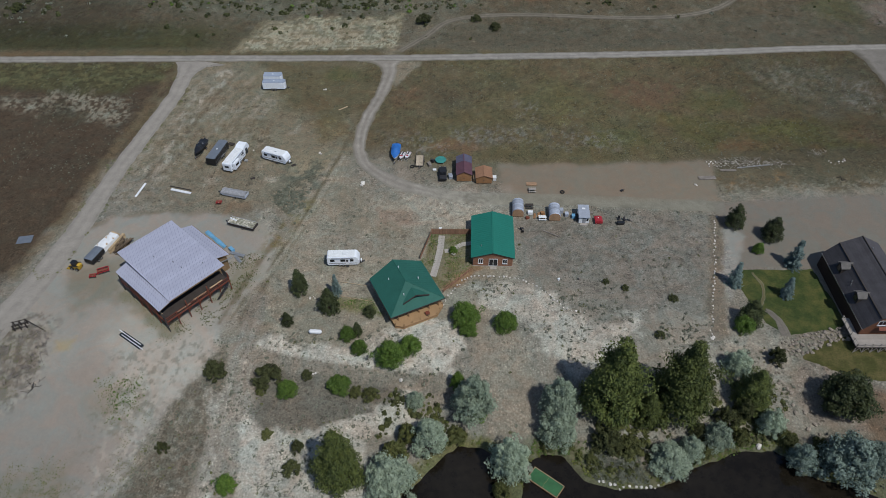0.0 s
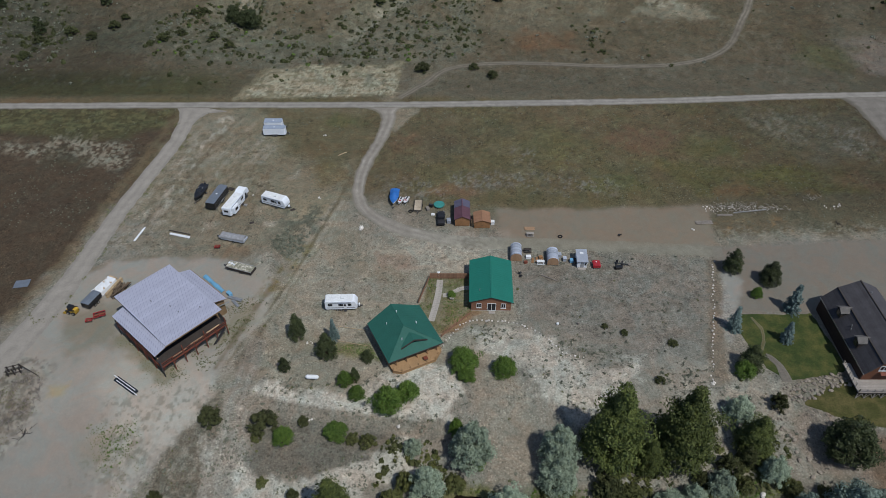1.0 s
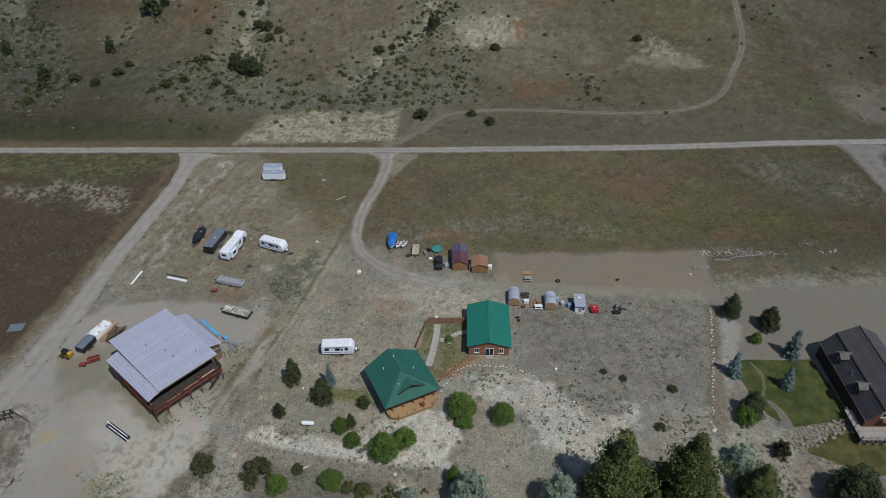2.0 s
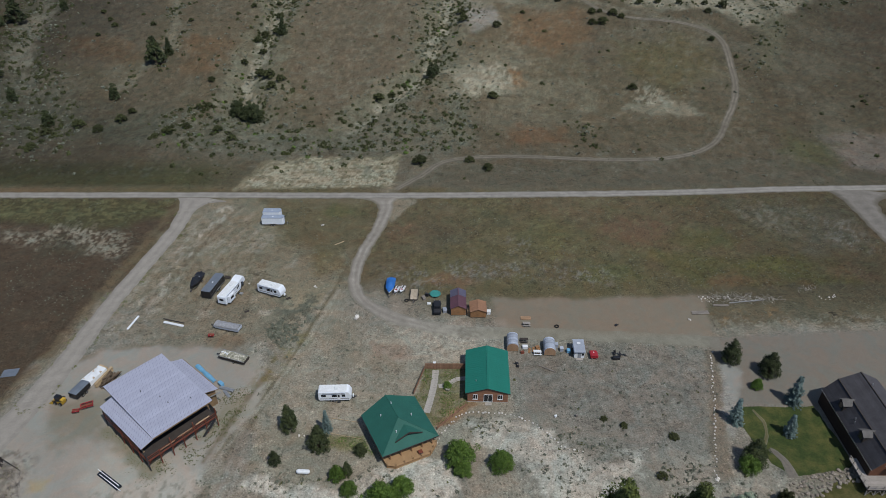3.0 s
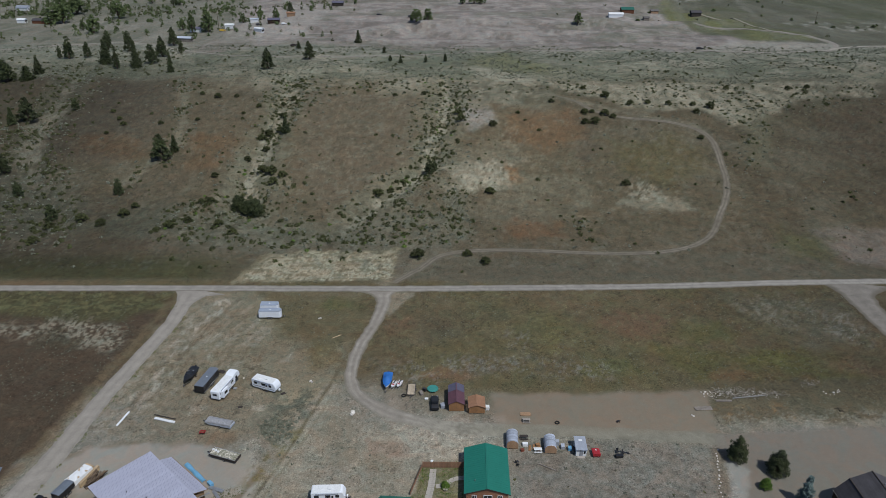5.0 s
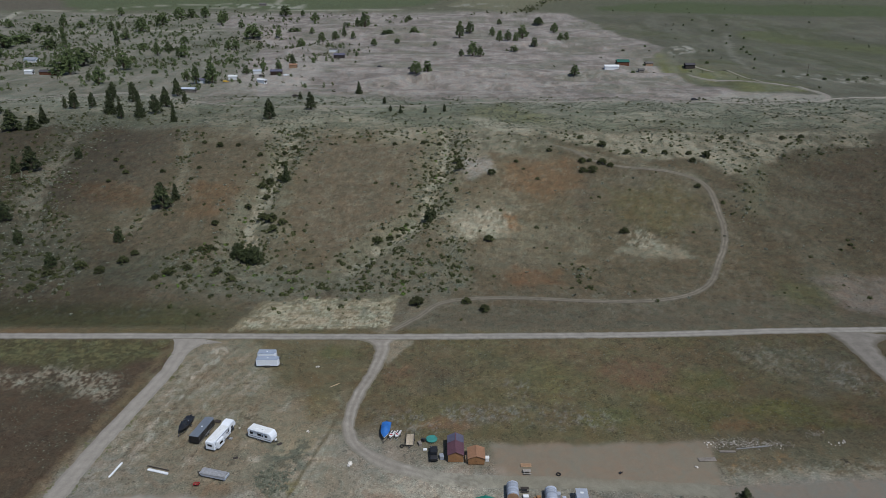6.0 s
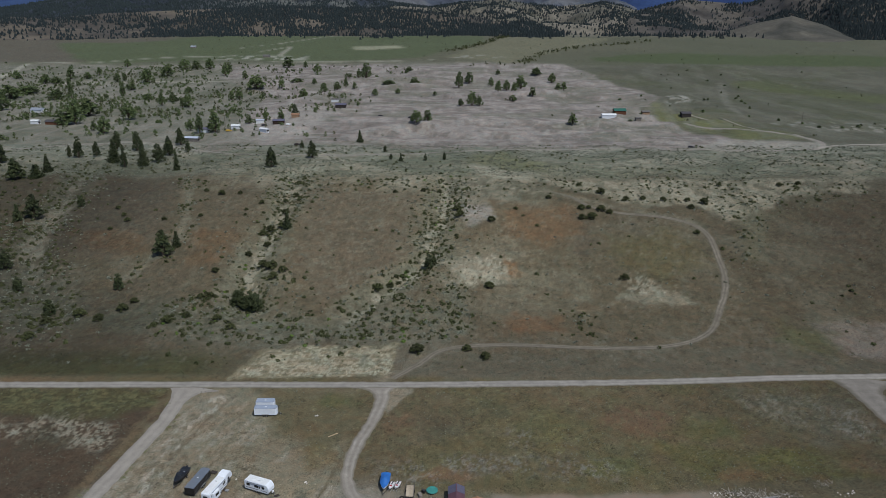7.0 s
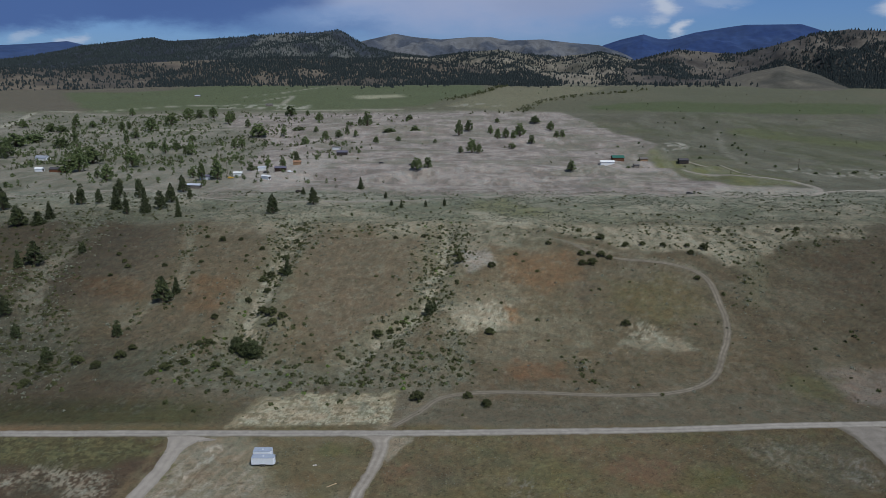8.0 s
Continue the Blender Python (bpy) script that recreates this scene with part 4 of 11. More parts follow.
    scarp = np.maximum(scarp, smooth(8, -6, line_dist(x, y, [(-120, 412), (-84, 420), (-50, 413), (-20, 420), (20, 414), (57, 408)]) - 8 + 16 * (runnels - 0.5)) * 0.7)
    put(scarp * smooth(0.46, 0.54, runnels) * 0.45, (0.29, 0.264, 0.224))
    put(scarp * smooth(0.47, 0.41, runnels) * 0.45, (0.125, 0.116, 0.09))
    bench = smooth(412, 438, y + 10 * (n1 - 0.5))
    put(bench, (0.166, 0.166, 0.134))
    put(bench * smooth(0.48, 0.58, n1) * 0.7, (0.255, 0.238, 0.2))
    put(bench * smooth(0.48, 0.6, n3) * 0.7, (0.111, 0.119, 0.09))
    put(bench * smooth(0.5, 0.6, fbm(x * 0.4, y, 9, 3, 46)) * 0.5, (0.19, 0.178, 0.15))
    put(bench * smooth(0.54, 0.62, fbm(x * 0.5, y, 5, 3, 47)) * 0.5, (0.085, 0.09, 0.068))
    area([(19, 447), (50, 440), (57, 411), (31, 408), (21, 424)], (0.31, 0.285, 0.245), 5, 9, 8, 0.6)
    far = smooth(525, 560, y + 16 * (n1 - 0.5))
    put(far, (0.138, 0.124, 0.100))
    put(far * smooth(0.46, 0.58, n3) * 0.75, (0.195, 0.172, 0.148))
    put(far * smooth(0.54, 0.64, n1) * 0.6, (0.245, 0.222, 0.192))
    put(far * smooth(0.52, 0.62, fbm(x * 0.5, y, 40, 3, 48)) * 0.5, (0.112, 0.112, 0.080))
    meadow = smooth(150, 215, x - 0.03 * (y - 600) + 30 * (n3 - 0.5)) * smooth(500, 560, y)
    put(meadow, (0.090, 0.086, 0.062))
    put(meadow * smooth(0.48, 0.6, n3) * 0.6, (0.082, 0.086, 0.047))
    put(meadow * smooth(0.54, 0.64, fbm(x * 0.3, y, 60, 3, 49)) * 0.5, (0.116, 0.106, 0.080))
    area([(408, 959), (423, 1036), (479, 1047), (493, 957), (560, 879), (640, 860), (560, 770), (497, 778), (450, 900)], (0.086, 0.093, 0.042), 14, 20, 40, 0.8)
    area([(276, 1347), (453, 1430), (845, 1346), (747, 1185), (518, 1249), (276, 1293)], (0.064, 0.080, 0.034), 14, 26, 60, 0.8)
    area([(246, 830), (231, 712), (270, 637), (286, 593), (296, 560), (236, 554), (224, 625), (208, 677)], (0.108, 0.110, 0.048), 8, 14, 20, 0.85)
    speckle([(260, 829), (295, 874), (290, 798), (253, 784)], (0.30, 0.28, 0.245), 6, 0.55, 7, 0.6, 0.9)
    speckle([(215, 560), (215, 1230), (900, 1230), (700, 560)], (0.135, 0.128, 0.098), 10, 0.3, 16, 0.3, 0.5)
    speckle([(215, 560), (215, 1230), (900, 1230), (700, 560)], (0.066, 0.068, 0.040), 10, 0.25, 20, 0.3, 0.45)
    speckle([(300, 640), (340, 655), (420, 640), (400, 590), (330, 600)], (0.26, 0.245, 0.21), 6, 0.3, 5, 0.4, 0.7)
    line([(396, 1008), (372, 940), (359, 900), (330, 820), (306, 742), (293, 680)], 3, (0.165, 0.155, 0.125), 4, 8, 0.6, 14)
    fan = [(-181, 497), (-178, 600), (-198, 684), (-216, 873), (-326, 1050), (-348, 1190), (-224, 1245), (-4, 1245), (186, 1314), (219, 1206), (240, 1001), (257, 830), (205, 737), (204, 628), (236, 554), (216, 517), (93, 521), (-36, 517), (-120, 553), (-147, 516)]
    area(fan, (0.204, 0.174, 0.158), 4, 7, 18)
    for k in range(16):
        yy = 560 + 40 * k + 9 * math.sin(k * 2.1)
        line([(-150 - 3 * k, yy), (20 + 3 * k, yy + 14 * math.sin(k)), (180 + 2 * k, yy - 6)], 2.2 + 0.1 * k, (0.165, 0.14, 0.124), 3, 7, 0.4, 16)
    # terrace relief painted in: crests pale as if lit, fronts dark as if shaded
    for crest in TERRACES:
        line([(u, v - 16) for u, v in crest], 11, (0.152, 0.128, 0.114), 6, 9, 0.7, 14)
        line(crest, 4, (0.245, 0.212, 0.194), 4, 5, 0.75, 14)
    speckle([(-120, 553), (3, 630), (60, 635), (142, 628), (204, 600), (216, 517), (93, 521), (-36, 517)], (0.135, 0.115, 0.10), 6, 0.45, 5, 0.5, 0.6)
    speckle(fan, (0.145, 0.122, 0.108), 8, 0.4, 11, 0.4, 0.5)
    speckle(fan, (0.26, 0.228, 0.206), 8, 0.25, 9, 0.4, 0.45)
    # ripple noise: paler and darker bands drawn as rows of hummocks
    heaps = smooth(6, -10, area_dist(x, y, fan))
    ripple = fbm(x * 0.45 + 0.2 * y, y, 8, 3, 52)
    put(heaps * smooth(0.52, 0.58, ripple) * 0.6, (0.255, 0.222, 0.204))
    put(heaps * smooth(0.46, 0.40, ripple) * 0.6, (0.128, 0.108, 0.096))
    put(heaps * smooth(0.56, 0.62, fbm(x * 0.5, y, 28, 3, 53)) * 0.55, (0.116, 0.112, 0.084))
    speckle([(-120, 553), (3, 630), (60, 635), (142, 628), (204, 600), (216, 517), (93, 521), (-36, 517)], (0.26, 0.23, 0.20), 6, 0.3, 4, 0.5, 0.5)
    area([(-188, 560), (-150, 545), (-110, 570), (-110, 700), (-140, 760), (-190, 640)], (0.25, 0.222, 0.20), 7, 10, 20, 0.75)
    area([(236, 554), (300, 545), (285, 520), (216, 515), (190, 530)], (0.255, 0.23, 0.20), 4, 7, 9, 0.8)
    line([(222, 470), (252, 462), (263, 440), (279, 448), (285, 480)], 5, (0.25, 0.225, 0.19), 3, 6, 0.7, 8)
    area([(23, 492), (48, 500), (58, 482), (74, 454), (64, 434), (36, 450), (17, 454)], (0.135, 0.134, 0.078), 5, 8, 9, 0.8)
    thicket = [(-150, 548), (-178, 600), (-198, 684), (-216, 873), (-326, 1050), (-348, 1190), (-900, 1215), (-520, 540), (-300, 520)]
    area(thicket, (0.122, 0.116, 0.090), 12, 20, 40, 0.65)
    speckle(thicket, (0.080, 0.082, 0.056), 10, 0.36, 12, 0.35, 0.55)
    speckle(thicket, (0.20, 0.18, 0.152), 10, 0.25, 14, 0.35, 0.5)
    # hay fields and brown grazing on the plain
    plain = smooth(1230, 1290, y + 60 * (n3 - 0.5) + 0.05 * np.abs(x))
    put(plain, (0.092, 0.091, 0.060))
    nf = fbm(x, y, 420, 3, 44)
    put(plain * smooth(0.45, 0.62, nf) * 0.6, (0.108, 0.10, 0.068))
    area([(-640, 1236), (-860, 1600), (-643, 1667), (-548, 1890), (-143, 2135), (138, 2290), (85, 1616), (-47, 1334), (-147, 1274), (-398, 1292)], (0.080, 0.093, 0.048), 12, 22, 80, 0.95)
    area([(-4, 1335), (118, 1262), (198, 1408), (263, 1522), (420, 1783), (190, 2056), (83, 1576)], (0.142, 0.132, 0.086), 12, 22, 60, 0.9)
    area([(-620, 1240), (-1100, 1300), (-1300, 1900), (-700, 1900), (-640, 1667), (-860, 1600)], (0.104, 0.088, 0.068), 14, 24, 80, 0.85)
    area([(276, 1347), (453, 1430), (845, 1346), (747, 1185), (518, 1249), (276, 1293)], (0.064, 0.080, 0.034), 14, 26, 60, 0.8)
    for track, w in (([(-659, 1040), (-675, 1110), (-720, 1238), (-610, 1258), (-559, 1306), (-489, 1343), (-398, 1364)], 6), ([(-420, 1486), (-358, 1582), (-276, 1888)], 3), ([(-311, 1369), (-322, 1526), (-366, 1411)], 4), ([(-581, 991), (-474, 1003), (-399, 1019), (-260, 1010)], 4), ([(-398, 1292), (-147, 1276), (-20, 1290)], 5)):
        line(track, w, (0.27, 0.25, 0.205), 4, 5, 0.75, 20)
    area([(-190, 1540), (-90, 1560), (-80, 1500), (-180, 1490)], (0.28, 0.265, 0.19), 12, 14, 40, 0.8)
    speckle([(-420, 1360), (-260, 1370), (-250, 1300), (-430, 1290)], (0.30, 0.285, 0.24), 10, 0.5, 14, 0.5, 0.8)
    speckle([(20, 1360), (110, 1400), (120, 1330), (10, 1320)], (0.27, 0.26, 0.22), 10, 0.45, 14, 0.5, 0.7)
    line(FAR_ROAD, 2.0, (0.27, 0.25, 0.21), 1.6, 1.5, 0.9, 8)
    line([(289, 523), (347, 535), (470, 560), (700, 600)], 2.2, (0.28, 0.26, 0.215), 1.6, 1.5, 0.9, 8)
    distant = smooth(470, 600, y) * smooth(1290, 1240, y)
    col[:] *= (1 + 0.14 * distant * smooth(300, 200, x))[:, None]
    foothill = smooth(1850, 1980, y + 120 * (n3 - 0.5))
    put(foothill, (0.135, 0.122, 0.092))
    # tufts and stones: strong where plants grow, weak on raked or driven ground
    grain = np.ones(len(x))
    for pts in (site, [(66, 130), (125, 134), (125, 107), (64.5, 107.8)], [(12, 146), (70, 147), (67, 131), (14, 131)]):
        grain *= 1 - 0.72 * smooth(1.0, -1.0, area_dist(x, y, pts))
    n5, n6 = fbm(x, y, 0.9, 2, 25), fbm(x * 0.6, y, 3.0, 3, 26)
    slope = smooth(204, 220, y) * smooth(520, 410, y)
    # vignette painted into the soil: slope and right field darken towards the sides
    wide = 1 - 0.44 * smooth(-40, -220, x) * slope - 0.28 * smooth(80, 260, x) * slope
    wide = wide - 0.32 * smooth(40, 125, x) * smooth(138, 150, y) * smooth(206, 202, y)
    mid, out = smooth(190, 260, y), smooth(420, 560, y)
    m1, m2, f1, f2 = fbm(x, y, 3.4, 3, 27), fbm(x, y, 1.5, 2, 28), fbm(x, y * 0.22, 8, 3, 29), fbm(x + 0.12 * y, y * 0.2 - 0.3 * x, 4.2, 4, 30)
    fleck = (1 - mid) * (0.26 * (n5 - 0.5) + 0.15 * (n4 - 0.5) + 0.08 * (n6 - 0.5)) + mid * (1 - out) * (0.30 * (m1 - 0.5) + 0.45 * (m2 - 0.5)) + out * (1 - 0.65 * smooth(1200, 1350, y)) * (1 - 0.5 * smooth(180, 300, x)) * (0.2 * (f1 - 0.5) + 0.35 * (f2 - 0.5))
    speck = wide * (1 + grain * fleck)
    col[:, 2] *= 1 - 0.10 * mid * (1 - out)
    # slight haze in the tint: far ground loses red and gains blue
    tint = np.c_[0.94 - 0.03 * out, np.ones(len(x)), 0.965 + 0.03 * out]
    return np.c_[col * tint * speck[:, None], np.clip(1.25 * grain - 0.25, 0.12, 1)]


def sheet(name, verts, faces, material, label, category, colours=None, kind="structure", smoothed=True, parent=None):
    me = bpy.data.meshes.new(name)
    verts, faces = np.asarray(verts, np.float32), np.asarray(faces, np.int32)
    me.vertices.add(len(verts))
    me.vertices.foreach_set("co", verts.ravel())
    me.loops.add(faces.size)
    me.loops.foreach_set("vertex_index", faces.ravel())
    me.polygons.add(len(faces))
    me.polygons.foreach_set("loop_start", np.arange(0, faces.size, faces.shape[1], dtype=np.int32))
    me.polygons.foreach_set("use_smooth", np.full(len(faces), smoothed))
    if colours is not None:
        at = me.color_attributes.new("Col", "FLOAT_COLOR", "POINT")
        if colours.shape[1] == 3:
            colours = np.c_[colours, np.ones(len(colours))]
        at.data.foreach_set("color", colours.astype(np.float32).ravel())
    me.update(calc_edges=True)
    me.validate()
    me.materials.append(material)
    ob = new(name, me)
    if parent:
        ob.parent = parent
        return ob
    return tagged(ob, label, category, kind=kind)


def grid_faces(rows, cols):
    a = np.arange(rows * cols).reshape(rows, cols)
    return np.stack([a[:-1, :-1], a[:-1, 1:], a[1:, 1:], a[1:, :-1]], -1).reshape(-1, 4)


drop = np.radians(np.concatenate([np.arange(66, 12, -0.115), np.arange(12, 2.2, -0.066)]))
ys = np.concatenate([[-4500, -2500, -1200, -600, -300, -150, -80, -40, -10, 15, 30, 40, 47], EYE / np.tan(drop), np.geomspace(3100, 4700, 24)])
us = np.concatenate([-np.geomspace(1.05, 9, 14)[::-1], np.linspace(-1, 1, 681), np.geomspace(1.05, 9, 14)])
gy, gu = np.meshgrid(ys, us, indexing="ij")
gx = gu * (55 + 0.62 * np.clip(gy, 45, None))
gx, gy = gx.ravel(), gy.ravel()
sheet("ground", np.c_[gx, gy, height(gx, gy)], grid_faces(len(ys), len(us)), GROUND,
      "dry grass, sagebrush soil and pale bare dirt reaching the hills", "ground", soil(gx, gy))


def resample(pts, step):
    """Points at even steps along a smooth curve through pts."""
    p = np.array([pts[0], *pts, pts[-1]], float)
    out = []
    for i in range(1, len(p) - 2):
        t = np.linspace(0, 1, 24, endpoint=False)[:, None]
        a, b, c, d = p[i - 1], p[i], p[i + 1], p[i + 2]
        out.append(0.5 * (2 * b + (c - a) * t + (2 * a - 5 * b + 4 * c - d) * t ** 2 + (3 * b - a - 3 * c + d) * t ** 3))
    out = np.concatenate(out + [p[-1:]])
    s = np.r_[0, np.cumsum(np.hypot(*np.diff(out, axis=0).T))]
    k = np.linspace(0, s[-1], max(3, int(s[-1] / step)))
    return np.c_[np.interp(k, s, out[:, 0]), np.interp(k, s, out[:, 1])]


def strip(name, pts, widths, label, lift=0.06, rag=0.5, colour=(0.30, 0.28, 0.25), rut=(0.36, 0.34, 0.305), seed=3, category="road", fades=None, crisp=False):
    """A gravel track with ragged edges and two paler wheel ruts."""
    c = resample(pts, 0.6)
    t = np.gradient(c, axis=0)
    t /= np.hypot(*t.T)[:, None]
    nrm = np.c_[-t[:, 1], t[:, 0]]
    if isinstance(widths[0], tuple):
        w = np.interp(0.6 * np.arange(len(c)), [k[0] for k in widths], [k[1] for k in widths])
    else:
        w = np.interp(np.linspace(0, 1, len(c)), np.linspace(0, 1, len(widths)), widths)
    across = np.array([-1, -0.8, -0.62, -0.45, -0.28, -0.1, 0.1, 0.28, 0.45, 0.62, 0.8, 1])
    fade = smooth(fades[0], fades[1], np.linspace(0, 1, len(c))) if fades else np.zeros(len(c))
    el = 1 + (fbm(c[:, 0], c[:, 1], 2.2, 4, seed) - 0.5) * 2 * rag / w * 1.6
    er = 1 + (fbm(c[:, 0], c[:, 1], 2.2, 4, seed + 7) - 0.5) * 2 * rag / w * 1.6
    v, col = [], []
    for u in across:
        k = u * (el if u < 0 else er) * w / 2
        q = c + nrm * k[:, None]
        edge = 0.0 if abs(u) < 0.9 else -0.05
        v.append(np.c_[q, height(q[:, 0], q[:, 1]) + lift + edge])
        wander = (fbm(c[:, 0], c[:, 1], 14, 3, seed + 11) - 0.5) * 0.8
        r = np.exp(-((np.abs(u + wander) - 0.4) / 0.2) ** 2)
        mix = (r * (0.42 + 1.3 * (fbm(q[:, 0], q[:, 1], 4, 3, seed + 9) - 0.5)))[:, None]
        base = np.array(colour) * (0.88 if abs(u) > 0.7 else 0.93 if abs(u) < 0.15 else 1)
        gravel = (base + (np.array(rut) - base) * mix) * (1 + (0.12 if crisp else 0.28) * (fbm(q[:, 0], q[:, 1], 1.2, 3, seed + 5) - 0.5))[:, None]
        share = np.clip(fade + (0 if crisp else 0.6 if abs(u) > 0.9 else 0.3 if abs(u) > 0.7 else 0), 0, 1)[:, None]
        col.append(gravel + (soil(q[:, 0], q[:, 1])[:, :3] - gravel) * share)
    v, col = np.stack(v, 1).reshape(-1, 3), np.stack(col, 1).reshape(-1, 3)
    return sheet(name, v, grid_faces(len(c), len(across))[:, ::-1], GRAVEL, label, category, col)


strip("road", [(-420, 199), (-300, 200), (-146, 200.4), (-83.6, 200.7), (-19.6, 200.7), (29.7, 201.7), (73.6, 203), (114.5, 205.6), (142, 206.5), (240, 210), (420, 214)],
      [4.4, 4.2, 4.1, 4.2, 4.1, 4.2, 4.6], "pale gravel country road with worn wheel ruts", 0.10, 0.5, (0.235, 0.223, 0.20), (0.29, 0.275, 0.248))
strip("driveway", [(-81.6, 199.6), (-82.4, 196.5), (-82.9, 192), (-83.2, 187), (-83.2, 179), (-84.8, 167.5), (-86.3, 157.6), (-88.0, 145.6), (-89.2, 133.5), (-90.2, 121), (-92, 108), (-96, 92), (-104, 74)],
      [(0, 21), (1.6, 15), (3.6, 10), (6.6, 6.6), (11, 5.2), (20, 4.8), (33, 4.9), (46, 5.0), (58, 4.8), (70, 5.4), (96, 6.6), (130, 8.0)], "pale gravel driveway running down to the building site", 0.07, 0.5, (0.262, 0.244, 0.215), (0.275, 0.256, 0.226), 13, crisp=True)
strip("driveway", [(-20.4, 199.6), (-19.8, 196.0), (-19.2, 191.0), (-20.6, 180.4), (-23.9, 167.5), (-25.2, 156.5), (-23.8, 148.0), (-20.3, 143.0), (-13.3, 137.6), (-6.8, 134.9), (0.4, 132.8), (14, 131.7), (29, 131.4), (43, 130.4), (60, 129.2), (68, 128.4)],
      [(0, 14), (1.6, 9.5), (4, 6), (8, 4.8), (20, 3.9), (33, 4.1), (44, 3.4), (54, 3.6), (62, 4.2), (75, 4.4), (140, 4.2)], "curving gravel driveway with two wheel ruts", 0.075, 0.6, (0.225, 0.206, 0.176), (0.33, 0.31, 0.275), 23, fades=(0.42, 0.62))
strip("side_road", [(138.4, 205.4), (137.8, 202.5), (137.0, 199), (136.2, 193), (135.8, 186), (136, 176), (138, 150)], [(0, 30), (2, 22), (4.5, 15.5), (8, 11), (14, 9), (24, 8.2), (60, 8)], "grey gravel side road branching off the road", 0.085, 0.7, (0.175, 0.162, 0.142), (0.185, 0.172, 0.152), 33)

strip("road", FAR_ROAD, [2.8, 2.8, 2.6, 2.6, 3.0, 4.6, 4.0], "distant pale gravel road along the bench", 0.3, 1.0, (0.225, 0.208, 0.18), (0.26, 0.24, 0.21), 63)
strip("road", [(272, 593), (268, 620), (262, 647), (241, 685)], [3.0, 2.4], "distant dirt lane leading to a farmhouse", 0.4, 0.8, (0.22, 0.21, 0.165), (0.25, 0.235, 0.19), 83)
strip("road", [(284, 520), (296, 527), (318, 532), (348, 537), (470, 560), (700, 600)], [4.2, 3.8], "distant pale gravel road along the bench", 0.4, 0.7, (0.28, 0.26, 0.225), (0.31, 0.29, 0.25), 73)


strip("dirt_trail", TRAIL, [2.6, 3.0, 3.0, 2.8, 3.2, 3.6, 3.4, 3.0, 2.6], "faint dirt trail with two ruts looping over the slope", 0.09, 0.5, (0.130, 0.115, 0.088), (0.215, 0.195, 0.158), 93, "path", fades=(0.8, 1.0))


def patch(name, pts, material, label, category, step=0.6, lift=0.05, rag=0.5, seed=1):
    """A flat area laid on the ground, with an uneven outline."""
    px, py = [p[0] for p in pts], [p[1] for p in pts]
    xs, yy = np.arange(min(px) - 2, max(px) + 2, step), np.arange(min(py) - 2, max(py) + 2, step)
    Y, X = np.meshgrid(yy, xs, indexing="ij")
    def dist(a, b):
        return area_dist(a, b, pts) + (fbm(a, b, 2.5, 3, seed) - 0.5) * 2 * rag
    d = dist(X, Y)
    e = 0.05
    dx, dy = (dist(X + e, Y) - d) / e, (dist(X, Y + e) - d) / e
    s = np.hypot(dx, dy) + 0.2
    out = np.clip(d, 0, step * 1.5)
    VX, VY = X - dx / s * out, Y - dy / s * out
    f = grid_faces(len(yy), len(xs))
    f = f[(d.ravel()[f] < 0).any(1)]
    used, f = np.unique(f, return_inverse=True)
    vx, vy = VX.ravel()[used], VY.ravel()[used]
    return sheet(name, np.c_[vx, vy, height(vx, vy) + lift], f.reshape(-1, 4), material, label, category)


patch("lawn", [(65.9, 107.4), (81.6, 107.4), (83.2, 92), (81, 90.6), (70.2, 89), (66.5, 92), (65, 97), (63.5, 103)], LAWN, "mown green lawn edged with gravel and stone", "lawn")
patch("lawn", [(71.5, 83.5), (77, 87.2), (80.8, 88.4), (100, 87), (100, 72), (90, 78), (79, 79.5)], ROUGH_LAWN, "mown olive-green lawn below the timber deck", "lawn", seed=4)

wx, wy = np.meshgrid(np.linspace(-60, 110, 60), np.linspace(5, 72, 30))
sheet("water", np.c_[wx.ravel(), wy.ravel(), np.full(wx.size, WATERLINE)], grid_faces(30, 60), WATER, "still dark pond water with weedy banks", "water")

